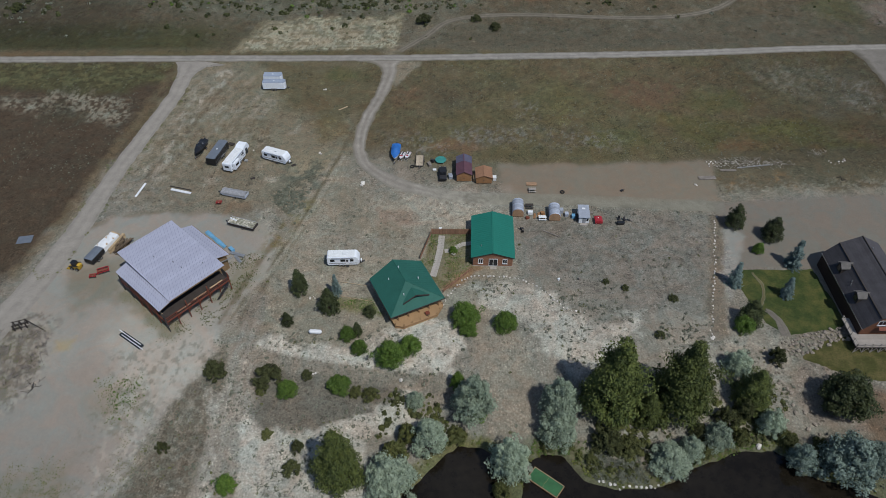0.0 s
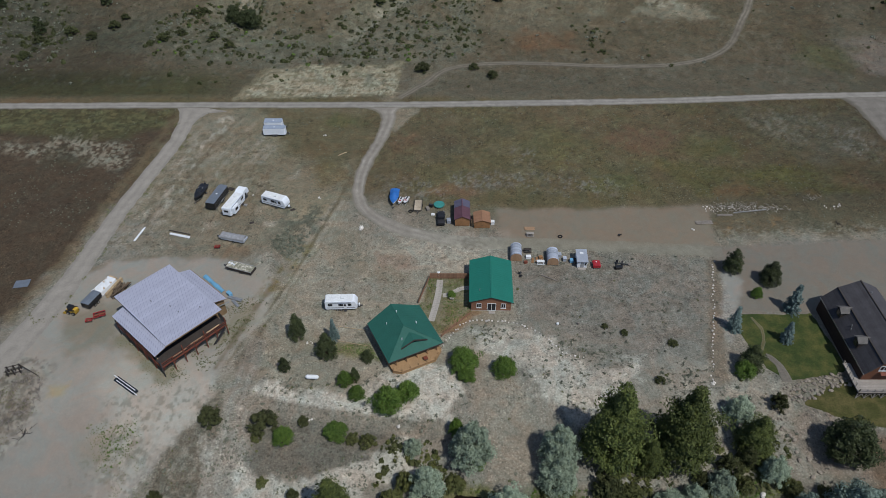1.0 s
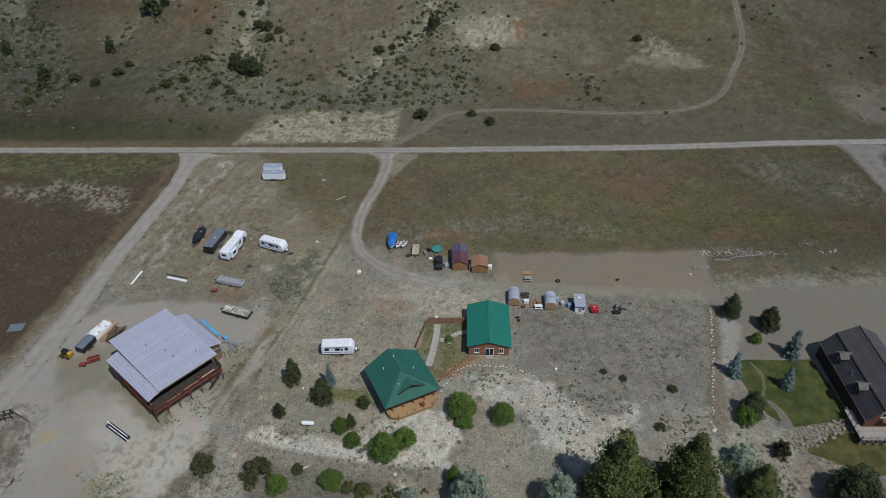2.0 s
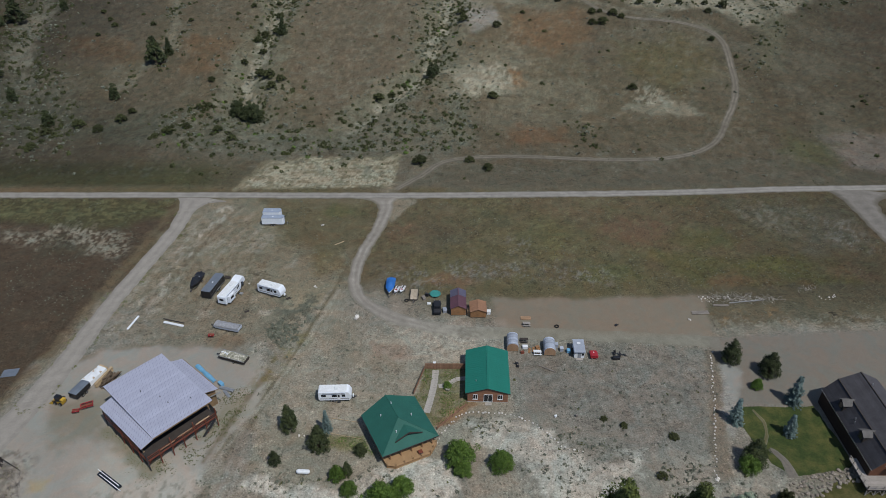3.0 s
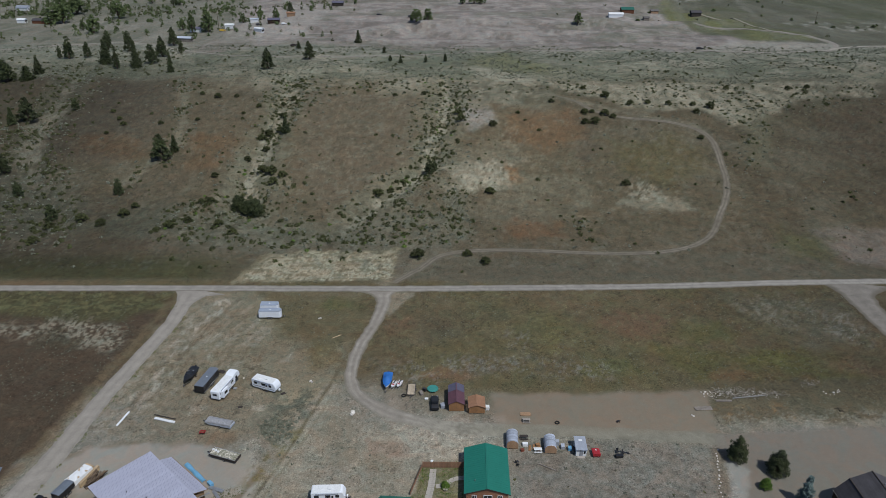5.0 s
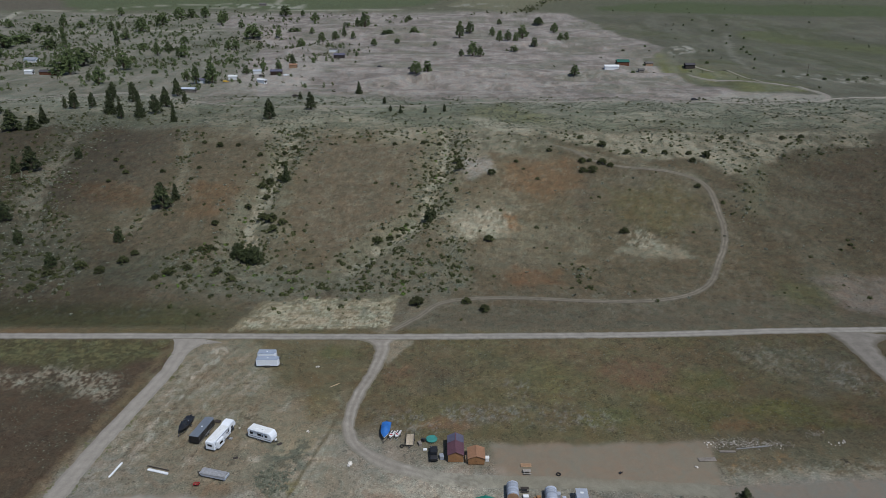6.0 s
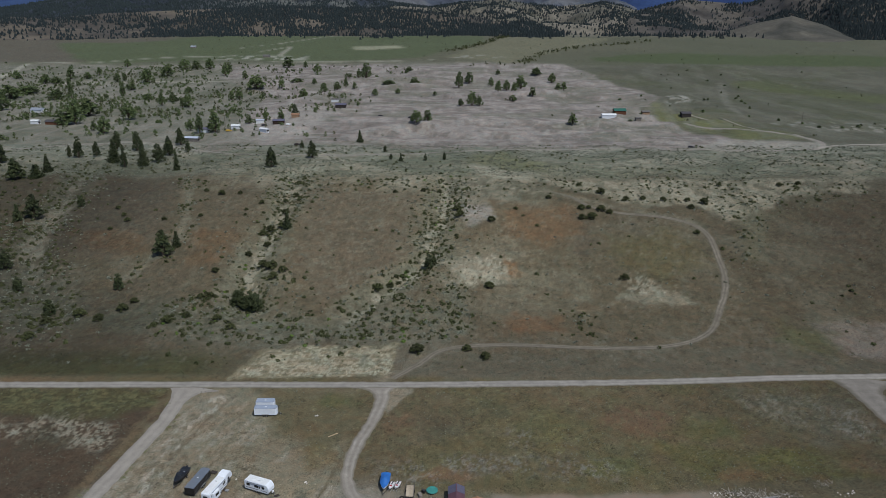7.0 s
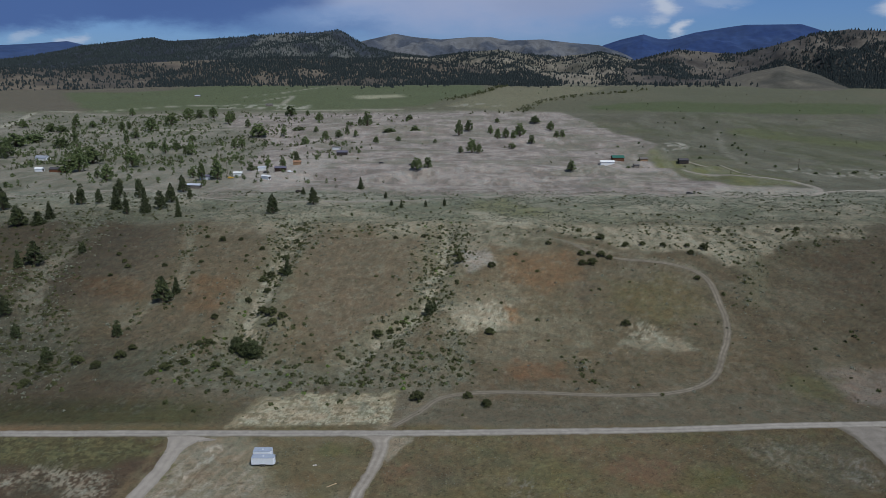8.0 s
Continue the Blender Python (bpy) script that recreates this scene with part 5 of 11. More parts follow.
# ---- hills and mountains ----
def ridge(name, crest, r0, r1, z0, rough, material, label, colour_a, colour_b, seed, cols=320, rows=60, size=300, bare=None):
    """A range of hills with spurs and hollows. crest: (degrees from straight ahead, degrees above the eye) along its skyline."""
    az, up = [c[0] for c in crest], [c[1] for c in crest]
    a = np.radians(np.linspace(min(az), max(az), cols))
    top = r1 * np.tan(np.radians(np.interp(np.degrees(a), az, up))) + EYE
    v = np.linspace(0, 1, rows)
    A, V = np.meshgrid(a, v)
    R = r0 + (r1 - r0) * V
    X, Y = R * np.sin(A), R * np.cos(A)
    spurs = 1 - np.abs(2 * fbm(X, Y * 0.55, size, 5, seed) - 1) * 2.2
    bulk = np.clip(V, 0, 1) ** 1.05 + rough * (spurs - 0.35) * np.sin(np.pi * V) ** 0.8
    Z = z0 - 6 + (top[None, :] - z0 + 6) * np.clip(bulk, 0, None)
    Z = np.minimum(Z, EYE + R * np.tan(np.radians(np.interp(np.degrees(a), az, up)))[None, :])
    X, Y, Z = np.vstack([X, X[-1:] * 1.1]), np.vstack([Y, Y[-1:] * 1.1]), np.vstack([Z, Z[-1:] * 0.4])
    m = smooth(0.42, 0.6, fbm(X.ravel(), Y.ravel(), 130, 4, seed + 6))[:, None]
    if bare:
        m = m * smooth(bare[0], bare[1], np.degrees(np.arctan2(X.ravel(), Y.ravel())))[:, None]
    col = np.array(colour_a) + (np.array(colour_b) - np.array(colour_a)) * m
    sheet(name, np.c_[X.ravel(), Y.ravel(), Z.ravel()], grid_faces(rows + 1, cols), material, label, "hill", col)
    return X, Y, Z


HILLSOIL = surface("hill_soil", (0.12, 0.1, 0.08), 0.95, vary=0.2, big=60, fine=9, attribute=True)
HAZEHILL = surface("hazed_forest", (0.04, 0.06, 0.1), 1.0, vary=0.12, big=160, fine=30, attribute=True)
# left end coloured dark blue for cloud shade and haze
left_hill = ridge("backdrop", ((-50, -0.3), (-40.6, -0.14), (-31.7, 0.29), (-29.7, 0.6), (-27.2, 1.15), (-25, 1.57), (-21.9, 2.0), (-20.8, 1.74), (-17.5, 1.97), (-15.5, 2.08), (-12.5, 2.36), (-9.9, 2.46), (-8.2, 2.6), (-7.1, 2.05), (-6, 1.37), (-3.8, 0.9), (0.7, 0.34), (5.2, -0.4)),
                  2250, 3050, 70, 0.34, HILLSOIL, "high dark pine foothills, haze and cloud shade in their colour", (0.022, 0.030, 0.042), (0.085, 0.092, 0.088), 61, bare=(-21, -13))
band_hill = ridge("backdrop", ((-50, -0.1), (-40.6, -0.07), (-31.8, -0.1), (-28.4, -0.24), (-24.7, 0.1), (-18.9, 0.35), (-12.6, 0.6), (-6, 0.5), (0.7, 0.1), (5.2, -0.4), (9.7, -1.05)),
                  1930, 2350, 62, 0.25, HILLSOIL, "low foothills covered with dark pines", (0.060, 0.054, 0.046), (0.105, 0.09, 0.07), 63)
mid_hill = ridge("backdrop", ((-6.5, 0.25), (-3.8, 0.69), (-1.1, 0.56), (2.1, 0.99), (4.3, 1.21), (6.6, 0.86), (9, 0.64), (12.2, 0.97), (14, 0.59), (17.4, -0.38)),
                 2150, 2850, 64, 0.42, HILLSOIL, "pale rolling hills spotted with pines", (0.088, 0.086, 0.068), (0.15, 0.138, 0.11), 67, size=220)
right_hill = ridge("backdrop", ((12.3, -0.61), (14, 0.16), (16.1, 0.66), (18.1, 1.15), (20.5, 0.93), (22.1, 0.8), (24, 1.18), (25.7, 1.71), (27.5, 2.18), (29.2, 2.4), (31.4, 2.24), (38.4, 1.89), (50, 1.5)),
                   2060, 2750, 60, 0.36, HILLSOIL, "bare brown hill with dark pine slopes", (0.046, 0.043, 0.040), (0.088, 0.080, 0.068), 71, size=240)
# dark base colour here stands for a cloud shadow on the knoll
ridge("backdrop", ((18.3, -1.77), (21.1, -1.2), (23.4, -0.49), (25.6, -0.01), (27.5, -0.55), (29.7, -1.31)),
                  1880, 2180, 58, 0.2, HILLSOIL, "bare knoll at the foot of the hill, darkened for cloud shadow", (0.055, 0.055, 0.045), (0.085, 0.08, 0.064), 73, 120, 30, 160)
# bluish tones carry the haze that lies over these mountains
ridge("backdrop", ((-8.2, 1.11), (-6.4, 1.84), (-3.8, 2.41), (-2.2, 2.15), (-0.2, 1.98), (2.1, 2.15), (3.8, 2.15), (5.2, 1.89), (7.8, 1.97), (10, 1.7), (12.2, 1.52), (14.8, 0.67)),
      3350, 4000, 90, 0.35, HILLSOIL, "distant mountains under cloud, pale blue haze in their colour", (0.048, 0.060, 0.082), (0.098, 0.106, 0.118), 75, 240, 40, 260)
# blue haze of distance painted into the base colours of both mountains
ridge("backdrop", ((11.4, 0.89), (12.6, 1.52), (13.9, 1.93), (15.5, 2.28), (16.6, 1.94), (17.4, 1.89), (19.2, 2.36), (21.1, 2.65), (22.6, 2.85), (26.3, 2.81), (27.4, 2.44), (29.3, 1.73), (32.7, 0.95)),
      3600, 4300, 90, 0.14, HAZEHILL, "distant forested mountain, blue haze in its colour", (0.014, 0.036, 0.115), (0.02, 0.045, 0.125), 79, 240, 40, 300)
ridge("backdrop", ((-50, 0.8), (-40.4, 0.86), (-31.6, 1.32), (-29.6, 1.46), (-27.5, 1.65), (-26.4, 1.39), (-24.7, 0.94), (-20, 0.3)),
      3600, 4250, 90, 0.12, HAZEHILL, "distant forested mountain, blue haze in its colour", (0.022, 0.048, 0.125), (0.027, 0.055, 0.135), 83, 200, 30, 300)


# ---- plants ----
def tuft_mesh(name, spots, radii, count, leaf, flat, seed, material, up=0.3):
    """Leaf sprays (bent quads) strewn round spots, all one mesh."""
    rng = np.random.default_rng(seed)
    spots, radii = np.asarray(spots, float), np.asarray(radii, float)
    k = np.repeat(np.arange(len(spots)), count)
    d = rng.normal(size=(len(k), 3))
    d /= np.linalg.norm(d, axis=1)[:, None]
    d[:, 2] = np.abs(d[:, 2]) * 0.9 - 0.25 * (1 - np.abs(d[:, 2]))
    r = radii[k] * (0.45 + 0.6 * rng.random(len(k)))
    c = spots[k] + d * r[:, None] * np.array([1, 1, flat])
    nrm = d + rng.normal(size=d.shape) * 0.55 + np.array([0, 0, up])
    nrm /= np.linalg.norm(nrm, axis=1)[:, None]
    t = np.cross(nrm, rng.normal(size=d.shape))
    t /= np.linalg.norm(t, axis=1)[:, None]
    b = np.cross(nrm, t)
    s = leaf * (0.6 + 0.8 * rng.random(len(k)))[:, None]
    v = np.stack([c - t * s, c + b * s * 0.55 - nrm * s * 0.2, c + t * s, c - b * s * 0.55 - nrm * s * 0.2], 1).reshape(-1, 3)
    f = np.arange(len(v)).reshape(-1, 4)
    return plain_mesh(name, v, f, material)


def plain_mesh(name, verts, faces, material, smoothed=False):
    me = bpy.data.meshes.new(name)
    verts, faces = np.asarray(verts, np.float32), np.asarray(faces, np.int32)
    me.vertices.add(len(verts))
    me.vertices.foreach_set("co", verts.ravel())
    me.loops.add(faces.size)
    me.loops.foreach_set("vertex_index", faces.ravel())
    me.polygons.add(len(faces))
    me.polygons.foreach_set("loop_start", np.arange(0, faces.size, faces.shape[1], dtype=np.int32))
    me.polygons.foreach_set("use_smooth", np.full(len(faces), smoothed))
    me.update(calc_edges=True)
    me.materials.append(material)
    return me


def tapered(paths, material, name="trunk", sides=6):
    """Tapered limbs along paths of (x, y, z, radius)."""
    v, f = [], []
    for path in paths:
        base = len(v)
        for x, y, z, r in path:
            for s in range(sides):
                a = 2 * math.pi * s / sides
                v.append((x + r * math.cos(a), y + r * math.sin(a), z))
        for i in range(len(path) - 1):
            for s in range(sides):
                t = (s + 1) % sides
                f.append((base + i * sides + s, base + i * sides + t, base + (i + 1) * sides + t, base + (i + 1) * sides + s))
    return plain_mesh(name, v, f, material, True)


def conifer(h, r, seed, material, sprays=2200, leaf=0.34, bare=0.06, blunt=0.75):
    """Meshes of a conifer: trunk with limbs, and whorls of drooping needle sprays."""
    rng = np.random.default_rng(seed)
    spots, radii, limbs = [], [], [[(0, 0, -0.4, 0.03 * h), (0.02 * h, 0, 0.4 * h, 0.02 * h), (0, 0, h * 0.97, 0.02)]]
    levels = int(9 + h * 0.7)
    lean = rng.normal(size=2) * 0.03
    for i in range(levels):
        u = bare + (1 - bare) * i / (levels - 1)
        reach = r * (1 - u ** (1.0 / blunt * 1.25)) * (0.8 + 0.4 * rng.random()) + 0.04 * r
        z = u * h
        n = max(3, int(8 * reach / r + 2))
        turn = rng.random() * 6.28
        for j in range(n):
            a = turn + 6.283 * j / n + rng.normal() * 0.25
            L = reach * (0.65 + 0.5 * rng.random())
            dx, dy = math.cos(a), math.sin(a)
            limbs.append([(lean[0] * z, lean[1] * z, z, 0.008 * h), (dx * L * 0.9, dy * L * 0.9, z - 0.10 * L, 0.01)])
            for q in (0.35, 0.65, 0.92):
                spots.append((lean[0] * z + dx * L * q, lean[1] * z + dy * L * q, z - 0.14 * L * q + 0.03 * h))
                radii.append((0.16 + 0.10 * (1 - q)) * r + 0.12)
    spots.append((0, 0, h * 0.97))
    radii.append(0.14 * r)
    crown = tuft_mesh("crown", spots, radii, max(6, sprays // len(spots)), leaf, 0.75, seed, material, 0.5)
    return tapered(limbs, BARK, sides=5), crown


def broadleaf(h, r, seed, material, sprays=3200, leaf=0.26, low=0.12, lumps=34, taper=0.0, wild=0.0):
    """Meshes of a rounded leafy tree or shrub: forked limbs and clumps of leaves with gaps."""
    rng = np.random.default_rng(seed)
    spots, radii, limbs = [], [], []
    for i in range(lumps):
        u = (i + 0.5) / lumps
        e = math.asin(min(1, u ** (1 + 0.7 * taper)))
        a = 2.4 * i + rng.normal() * 0.3
        k = 0.62 + 0.35 * rng.random() + wild * rng.normal()
        x, y = r * k * math.cos(e) * math.cos(a), r * k * math.cos(e) * math.sin(a)
        z = h * (low + 0.08 + (0.86 - low) * math.sin(e) * (0.8 + 0.25 * rng.random() + 0.6 * wild * rng.normal()))
        slim = 1 - taper * z / h
        x, y = x * slim, y * slim
        spots.append((x, y, z))
        radii.append(r * (0.20 + 0.14 * rng.random()) * (1 - 0.4 * taper * z / h))
        if i % 3 == 0:
            limbs.append([(0, 0, -0.3, 0.02 * h + 0.03), (x * 0.3, y * 0.3, z * 0.5, 0.015 * h), (x * 0.9, y * 0.9, z * 0.95, 0.02)])
    for i in range(lumps // 3):
        spots.append((rng.normal() * r * 0.3, rng.normal() * r * 0.3, h * (0.35 + 0.3 * rng.random())))
        radii.append(r * 0.3)
    crown = tuft_mesh("crown", spots, radii, max(6, sprays // len(spots)), leaf, 0.8, seed + 1, material, 0.35)
    return tapered(limbs, BARK, sides=5), crown


def plant(kind, meshes, x, y, size, label, category, group="", turn=0.0, tall=1.0):
    """Stands a plant on the ground; size and tall scale its width and its height."""
    ob = new(kind)
    ob.matrix_basis = pose(x, y, ground_z(x, y), 0, 0, turn) @ Matrix.Diagonal((size, size, size * tall, 1))
    for name, me in zip(("trunk", "crown"), meshes):
        p = new(name, me)
        p.parent = ob
    return tagged(ob, label, category, group)


def grove(kind, shapes, r0, h0, rows, labels, category, group):
    """Plants of one kind at (x, y, radius, height)."""
    for i, (x, y, r, h) in enumerate(rows):
        ob = plant(kind, shapes[i % len(shapes)], x, y, r / r0, labels[min(i, len(labels) - 1)], category, group, 57 * i, h / h0 / (r / r0))


rnd = random.Random(5)
# a few shapes of each kind
BIG_FIR = [broadleaf(18, 6.4, s, FIR, 27000, 0.24, 0.02, 170, 0.85, 0.09) for s in (1, 2)]
YARD_PINE = [broadleaf(7, 2.5, s, PINE, 5600, 0.16, 0.02, 80, 0.65) for s in (3, 4, 5)]
BLUE_SPRUCE = [conifer(7, 2.1, s, SPRUCE, 6500, 0.17, 0.01, 0.95) for s in (6, 7)]
OLD_JUNIPER = [broadleaf(9.5, 5.0, s, PINE, 11000, 0.25, 0.03, 80, 0.1, 0.08) for s in (8, 9)]
OLIVE_TREE = [broadleaf(7, 4.2, s, SILVER, 11500, 0.2, 0.04, 90, 0.35, 0.17) for s in (10, 11, 12)]
BLUE_OLIVE = [broadleaf(7, 4.2, s, BLUEGREY, 11500, 0.2, 0.04, 90, 0.35, 0.17) for s in (27, 28)]
GREEN_SHRUB = [broadleaf(3.6, 2.8, s, LILAC, 7500, 0.145, 0.03, 80) for s in (13, 14, 15)]
OLIVE_SHRUB = [broadleaf(2.4, 2.2, s, OLIVE, 2600, 0.17, 0.03, 28) for s in (16, 17)]
DARK_SHRUB = [broadleaf(2.6, 2.2, s, BRUSH, 2600, 0.17, 0.03, 28) for s in (18, 19)]

grove("fir_tree", BIG_FIR, 5.4, 18, ((31.0, 73.0, 5.4, 22.5), (43.8, 73.2, 5.3, 21), (58.0, 74.2, 3.3, 11), (37.6, 70.5, 2.6, 9.0)),
      ("tall dense green fir on the pond bank", "tall dense green fir on the pond bank", "dark green fir among silver shrubs on the bank", "young green fir between two tall ones"), "tree", "firs by the pond")
grove("juniper_tree", OLD_JUNIPER, 5.0, 9.5, ((75.8, 73.2, 4.9, 9.6),), ("broad dark green juniper on bare dirt",), "tree", "")
grove("juniper_tree", BIG_FIR[1:], 5.4, 18, ((-20.0, 58.8, 4.1, 16.5),), ("broad olive-green juniper on pale ground",), "tree", "")
grove("pine_tree", YARD_PINE, 2.2, 7, ((-33.1, 100.6, 1.9, 7.4), (-25.9, 95.2, 2.1, 7.6), (68.1, 121.8, 2.2, 7.1), (75.7, 117.8, 2.6, 6.6), (-34.4, 91.5, 1.2, 4.1), (-17.3, 94.2, 1.3, 3.2), (-19.4, 88.8, 1.1, 4.1), (62.9, 92.4, 2.4, 7.0)),
      ("dark green conical pine on dry ground",) * 4 + ("young dark green pine on dry ground",) * 3 + ("dark green pine on the lawn's edge",), "tree", "yard pines")
grove("blue_spruce", BLUE_SPRUCE, 2.0, 7, ((77.4, 108.4, 1.9, 7.2), (62.7, 103.0, 1.6, 6.4), (73.1, 99.4, 1.5, 5.5), (-25.0, 100.0, 1.1, 5.9)),
      ("blue-grey spruce on the lawn's edge",) * 3 + ("slim blue-grey spruce beside a dark pine",), "tree", "blue spruces")
grove("olive_tree", OLIVE_TREE, 4.2, 7, ((4.4, 72.2, 4.2, 10.5), (-4.0, 65.4, 3.4, 8.0), (-11.0, 57.6, 4.8, 6.9), (10.6, 60.6, 3.9, 9.0), (20.8, 71.8, 4.0, 10.5), (20.2, 67.4, 3.6, 7.0), (49.7, 66.0, 2.8, 6.0), (40.2, 61.6, 3.8, 4.6),
                                           (60.5, 68.8, 2.6, 6.0), (57.1, 80.9, 2.9, 5.1), (44.4, 63.8, 2.5, 5.0), (-6.9, 73.8, 1.8, 3.4)),
      ("rounded silver-grey olive tree on the pond bank",), "tree", "silver trees round the pond")
grove("olive_tree", BLUE_OLIVE, 4.2, 7, ((64.0, 61.8, 2.6, 5.6), (71.6, 60.6, 4.9, 10.0), (75.6, 61.6, 3.6, 7.0)), ("broad blue-grey olive tree overhanging the pond",), "tree", "blue-grey trees by the pond")
grove("green_shrub", GREEN_SHRUB, 2.8, 3.6, ((3.0, 92.4, 3.1, 5.0), (3.7, 89.4, 1.9, 2.2), (11.5, 90.9, 2.5, 4.2), (-12.1, 82.5, 2.9, 5.6), (-8.3, 85.2, 2.3, 3.7), (-18.6, 84.8, 1.7, 3.2), (-21.4, 88.0, 1.6, 3.4), (-22.1, 76.9, 2.4, 2.6), (-32.2, 75.9, 2.0, 3.4),
                                           (-40.2, 56.6, 1.8, 4.0), (61.3, 90.6, 2.2, 3.4), (71.1, 112.9, 1.3, 2.8), (1.4, 77.2, 1.5, 4.4), (5.6, 71.0, 1.4, 2.0)),
      ("rounded bright green leafy shrub on pale soil",), "shrub", "green shrubs")
grove("dark_shrub", DARK_SHRUB, 2.2, 2.6, ((-47.4, 79.9, 2.4, 2.7), (-36.4, 78.5, 2.9, 3.2), (-28.6, 64.2, 1.2, 3.2), (-29.1, 60.3, 1.7, 2.2), (29.3, 65.6, 2.8, 4.2), (65.6, 82.8, 1.7, 3.6), (-28.8, 79.3, 1.2, 1.4), (-53.8, 64.0, 1.1, 3.2), (56.3, 71.8, 2.1, 4.6),
                                         (52.5, 70.2, 2.1, 4.2), (48.5, 98.5, 1.1, 1.0), (34.5, 103.5, 0.8, 0.8), (38.5, 101.6, 0.9, 0.9), (43.4, 88.5, 1.1, 1.2), (63, 66, 1.6, 2.4), (47, 67.5, 1.8, 3.0)),
      ("low dark green shrub on the dry bank",), "shrub", "dark shrubs")
grove("olive_shrub", OLIVE_SHRUB, 2.2, 2.4, ((-10.3, 63.0, 2.5, 4.4), (-15.8, 75.2, 1.7, 2.0), (-35.0, 67.4, 1.2, 1.2), (-37.6, 76.0, 1.1, 1.2), (-8.1, 66.8, 2.0, 4.2), (1.3, 66.8, 2.0, 2.0), (8.9, 56.2, 1.7, 3.2), (33.3, 64.8, 2.4, 2.6), (18.2, 65.2, 1.4, 1.6), (47.5, 64.2, 1.6, 2.0), (62.8, 66.8, 1.6, 2.4),
                                           (69, 65.4, 1.6, 2.0), (26, 62.2, 1.3, 1.4), (72.6, 66, 1.3, 1.6), (-18.6, 75.8, 1.4, 1.6), (54.5, 66.6, 1.6, 2.6)),
      ("low olive-green shrub near the pond",), "shrub", "olive shrubs")

# pines on the slope and bench beyond the road
grove("juniper_tree", OLD_JUNIPER, 5.0, 9.5, ((-78.5, 262.5, 4.6, 7.5), (-84.5, 264.0, 3.2, 7.0)), ("broad dark juniper at the foot of a gully",), "tree", "")
SLOPE_PINE = [broadleaf(9, 3.3, 21, PINE, 1900, 0.38, 0.03, 48, 0.65, 0.08), broadleaf(9, 3.2, 22, PINE, 1900, 0.38, 0.03, 44, 0.5, 0.08), conifer(9, 3.2, 23, PINE, 1900, 0.38, 0.03, 1.2), broadleaf(9, 3.0, 24, PINE, 1900, 0.38, 0.03, 44, 0.4, 0.08)]
for rows, label in ((((-214.7, 350, 1.5), (-220.5, 345, 0.9), (-266, 420, 1), (-199, 296, 1.1), (-197, 365, 0.7), (-266, 420.6, 0.9), (-310, 400, 1.2), (-206, 300, 0.9), (-212, 282, 0.9), (-225, 262, 0.8), (-240, 330, 1.1), (-255, 345, 0.9), (-275, 310, 1), (-262, 290, 0.9), (-232, 300, 0.8)), "dark pine in the brush of the western gully"),
                    (((-131.6, 308, 1.45), (-128, 316, 0.8), (-139, 276, 0.8), (-183, 277, 0.8), (-159, 257, 0.8), (-79.3, 338, 0.9), (-6.4, 296, 0.8), (-4, 299, 0.55)), "dark pine standing alone on the dry hillside")):
    for i, (x, y, s) in enumerate(rows):
        plant("pine_tree", SLOPE_PINE[(i + 1) % 4], x, y, s, label, "tree", "hillside pines", 77 * i)
grove("pine_tree", SLOPE_PINE, 3.5, 9.4, ((-298, 460, 5.9, 17.3), (-261, 415, 6.1, 14.3), (-252, 434, 4.2, 10.4), (-255, 480, 4.5, 15.8), (-262, 481, 2, 10), (-241, 477, 3.1, 11.6), (-219, 456, 5.9, 14.7), (-208, 446, 2.5, 15.6), (-242, 511, 4.2, 15), (-226, 509, 4.2, 16.2), (-198, 452, 4.5, 16.5), (-193, 465, 5.5, 13.4), (-193, 484, 4.8, 15.2), (-202, 531, 4.2, 15.1), (-171, 438, 2.8, 11.8), (-184, 496, 2.6, 9.7)),
      ("tall dark pine among others on the bench",), "tree", "bench pines")
grove("pine_tree", SLOPE_PINE, 3.5, 9.4, ((-111, 442, 5, 14.5), (-91, 478, 4.1, 13.8), (-65, 542, 3.4, 9.1), (-106, 518, 2.2, 6.2), (-42, 499, 1.7, 5.8), (-36, 475, 1.6, 4.8), (-29, 472, 2, 5.5), (-12, 471, 1.6, 5.5), (1, 471, 1.6, 6.3), (-146, 690, 3.5, 11.6), (-249, 416, 6.1, 8.1)),
      ("dark pine standing alone on the sage bench",), "tree", "lone bench pines")
ROAD_BUSH = [broadleaf(3.0, 2.2, s, BRUSH, 1300, 0.26, 0.03, 22) for s in (24, 25)]
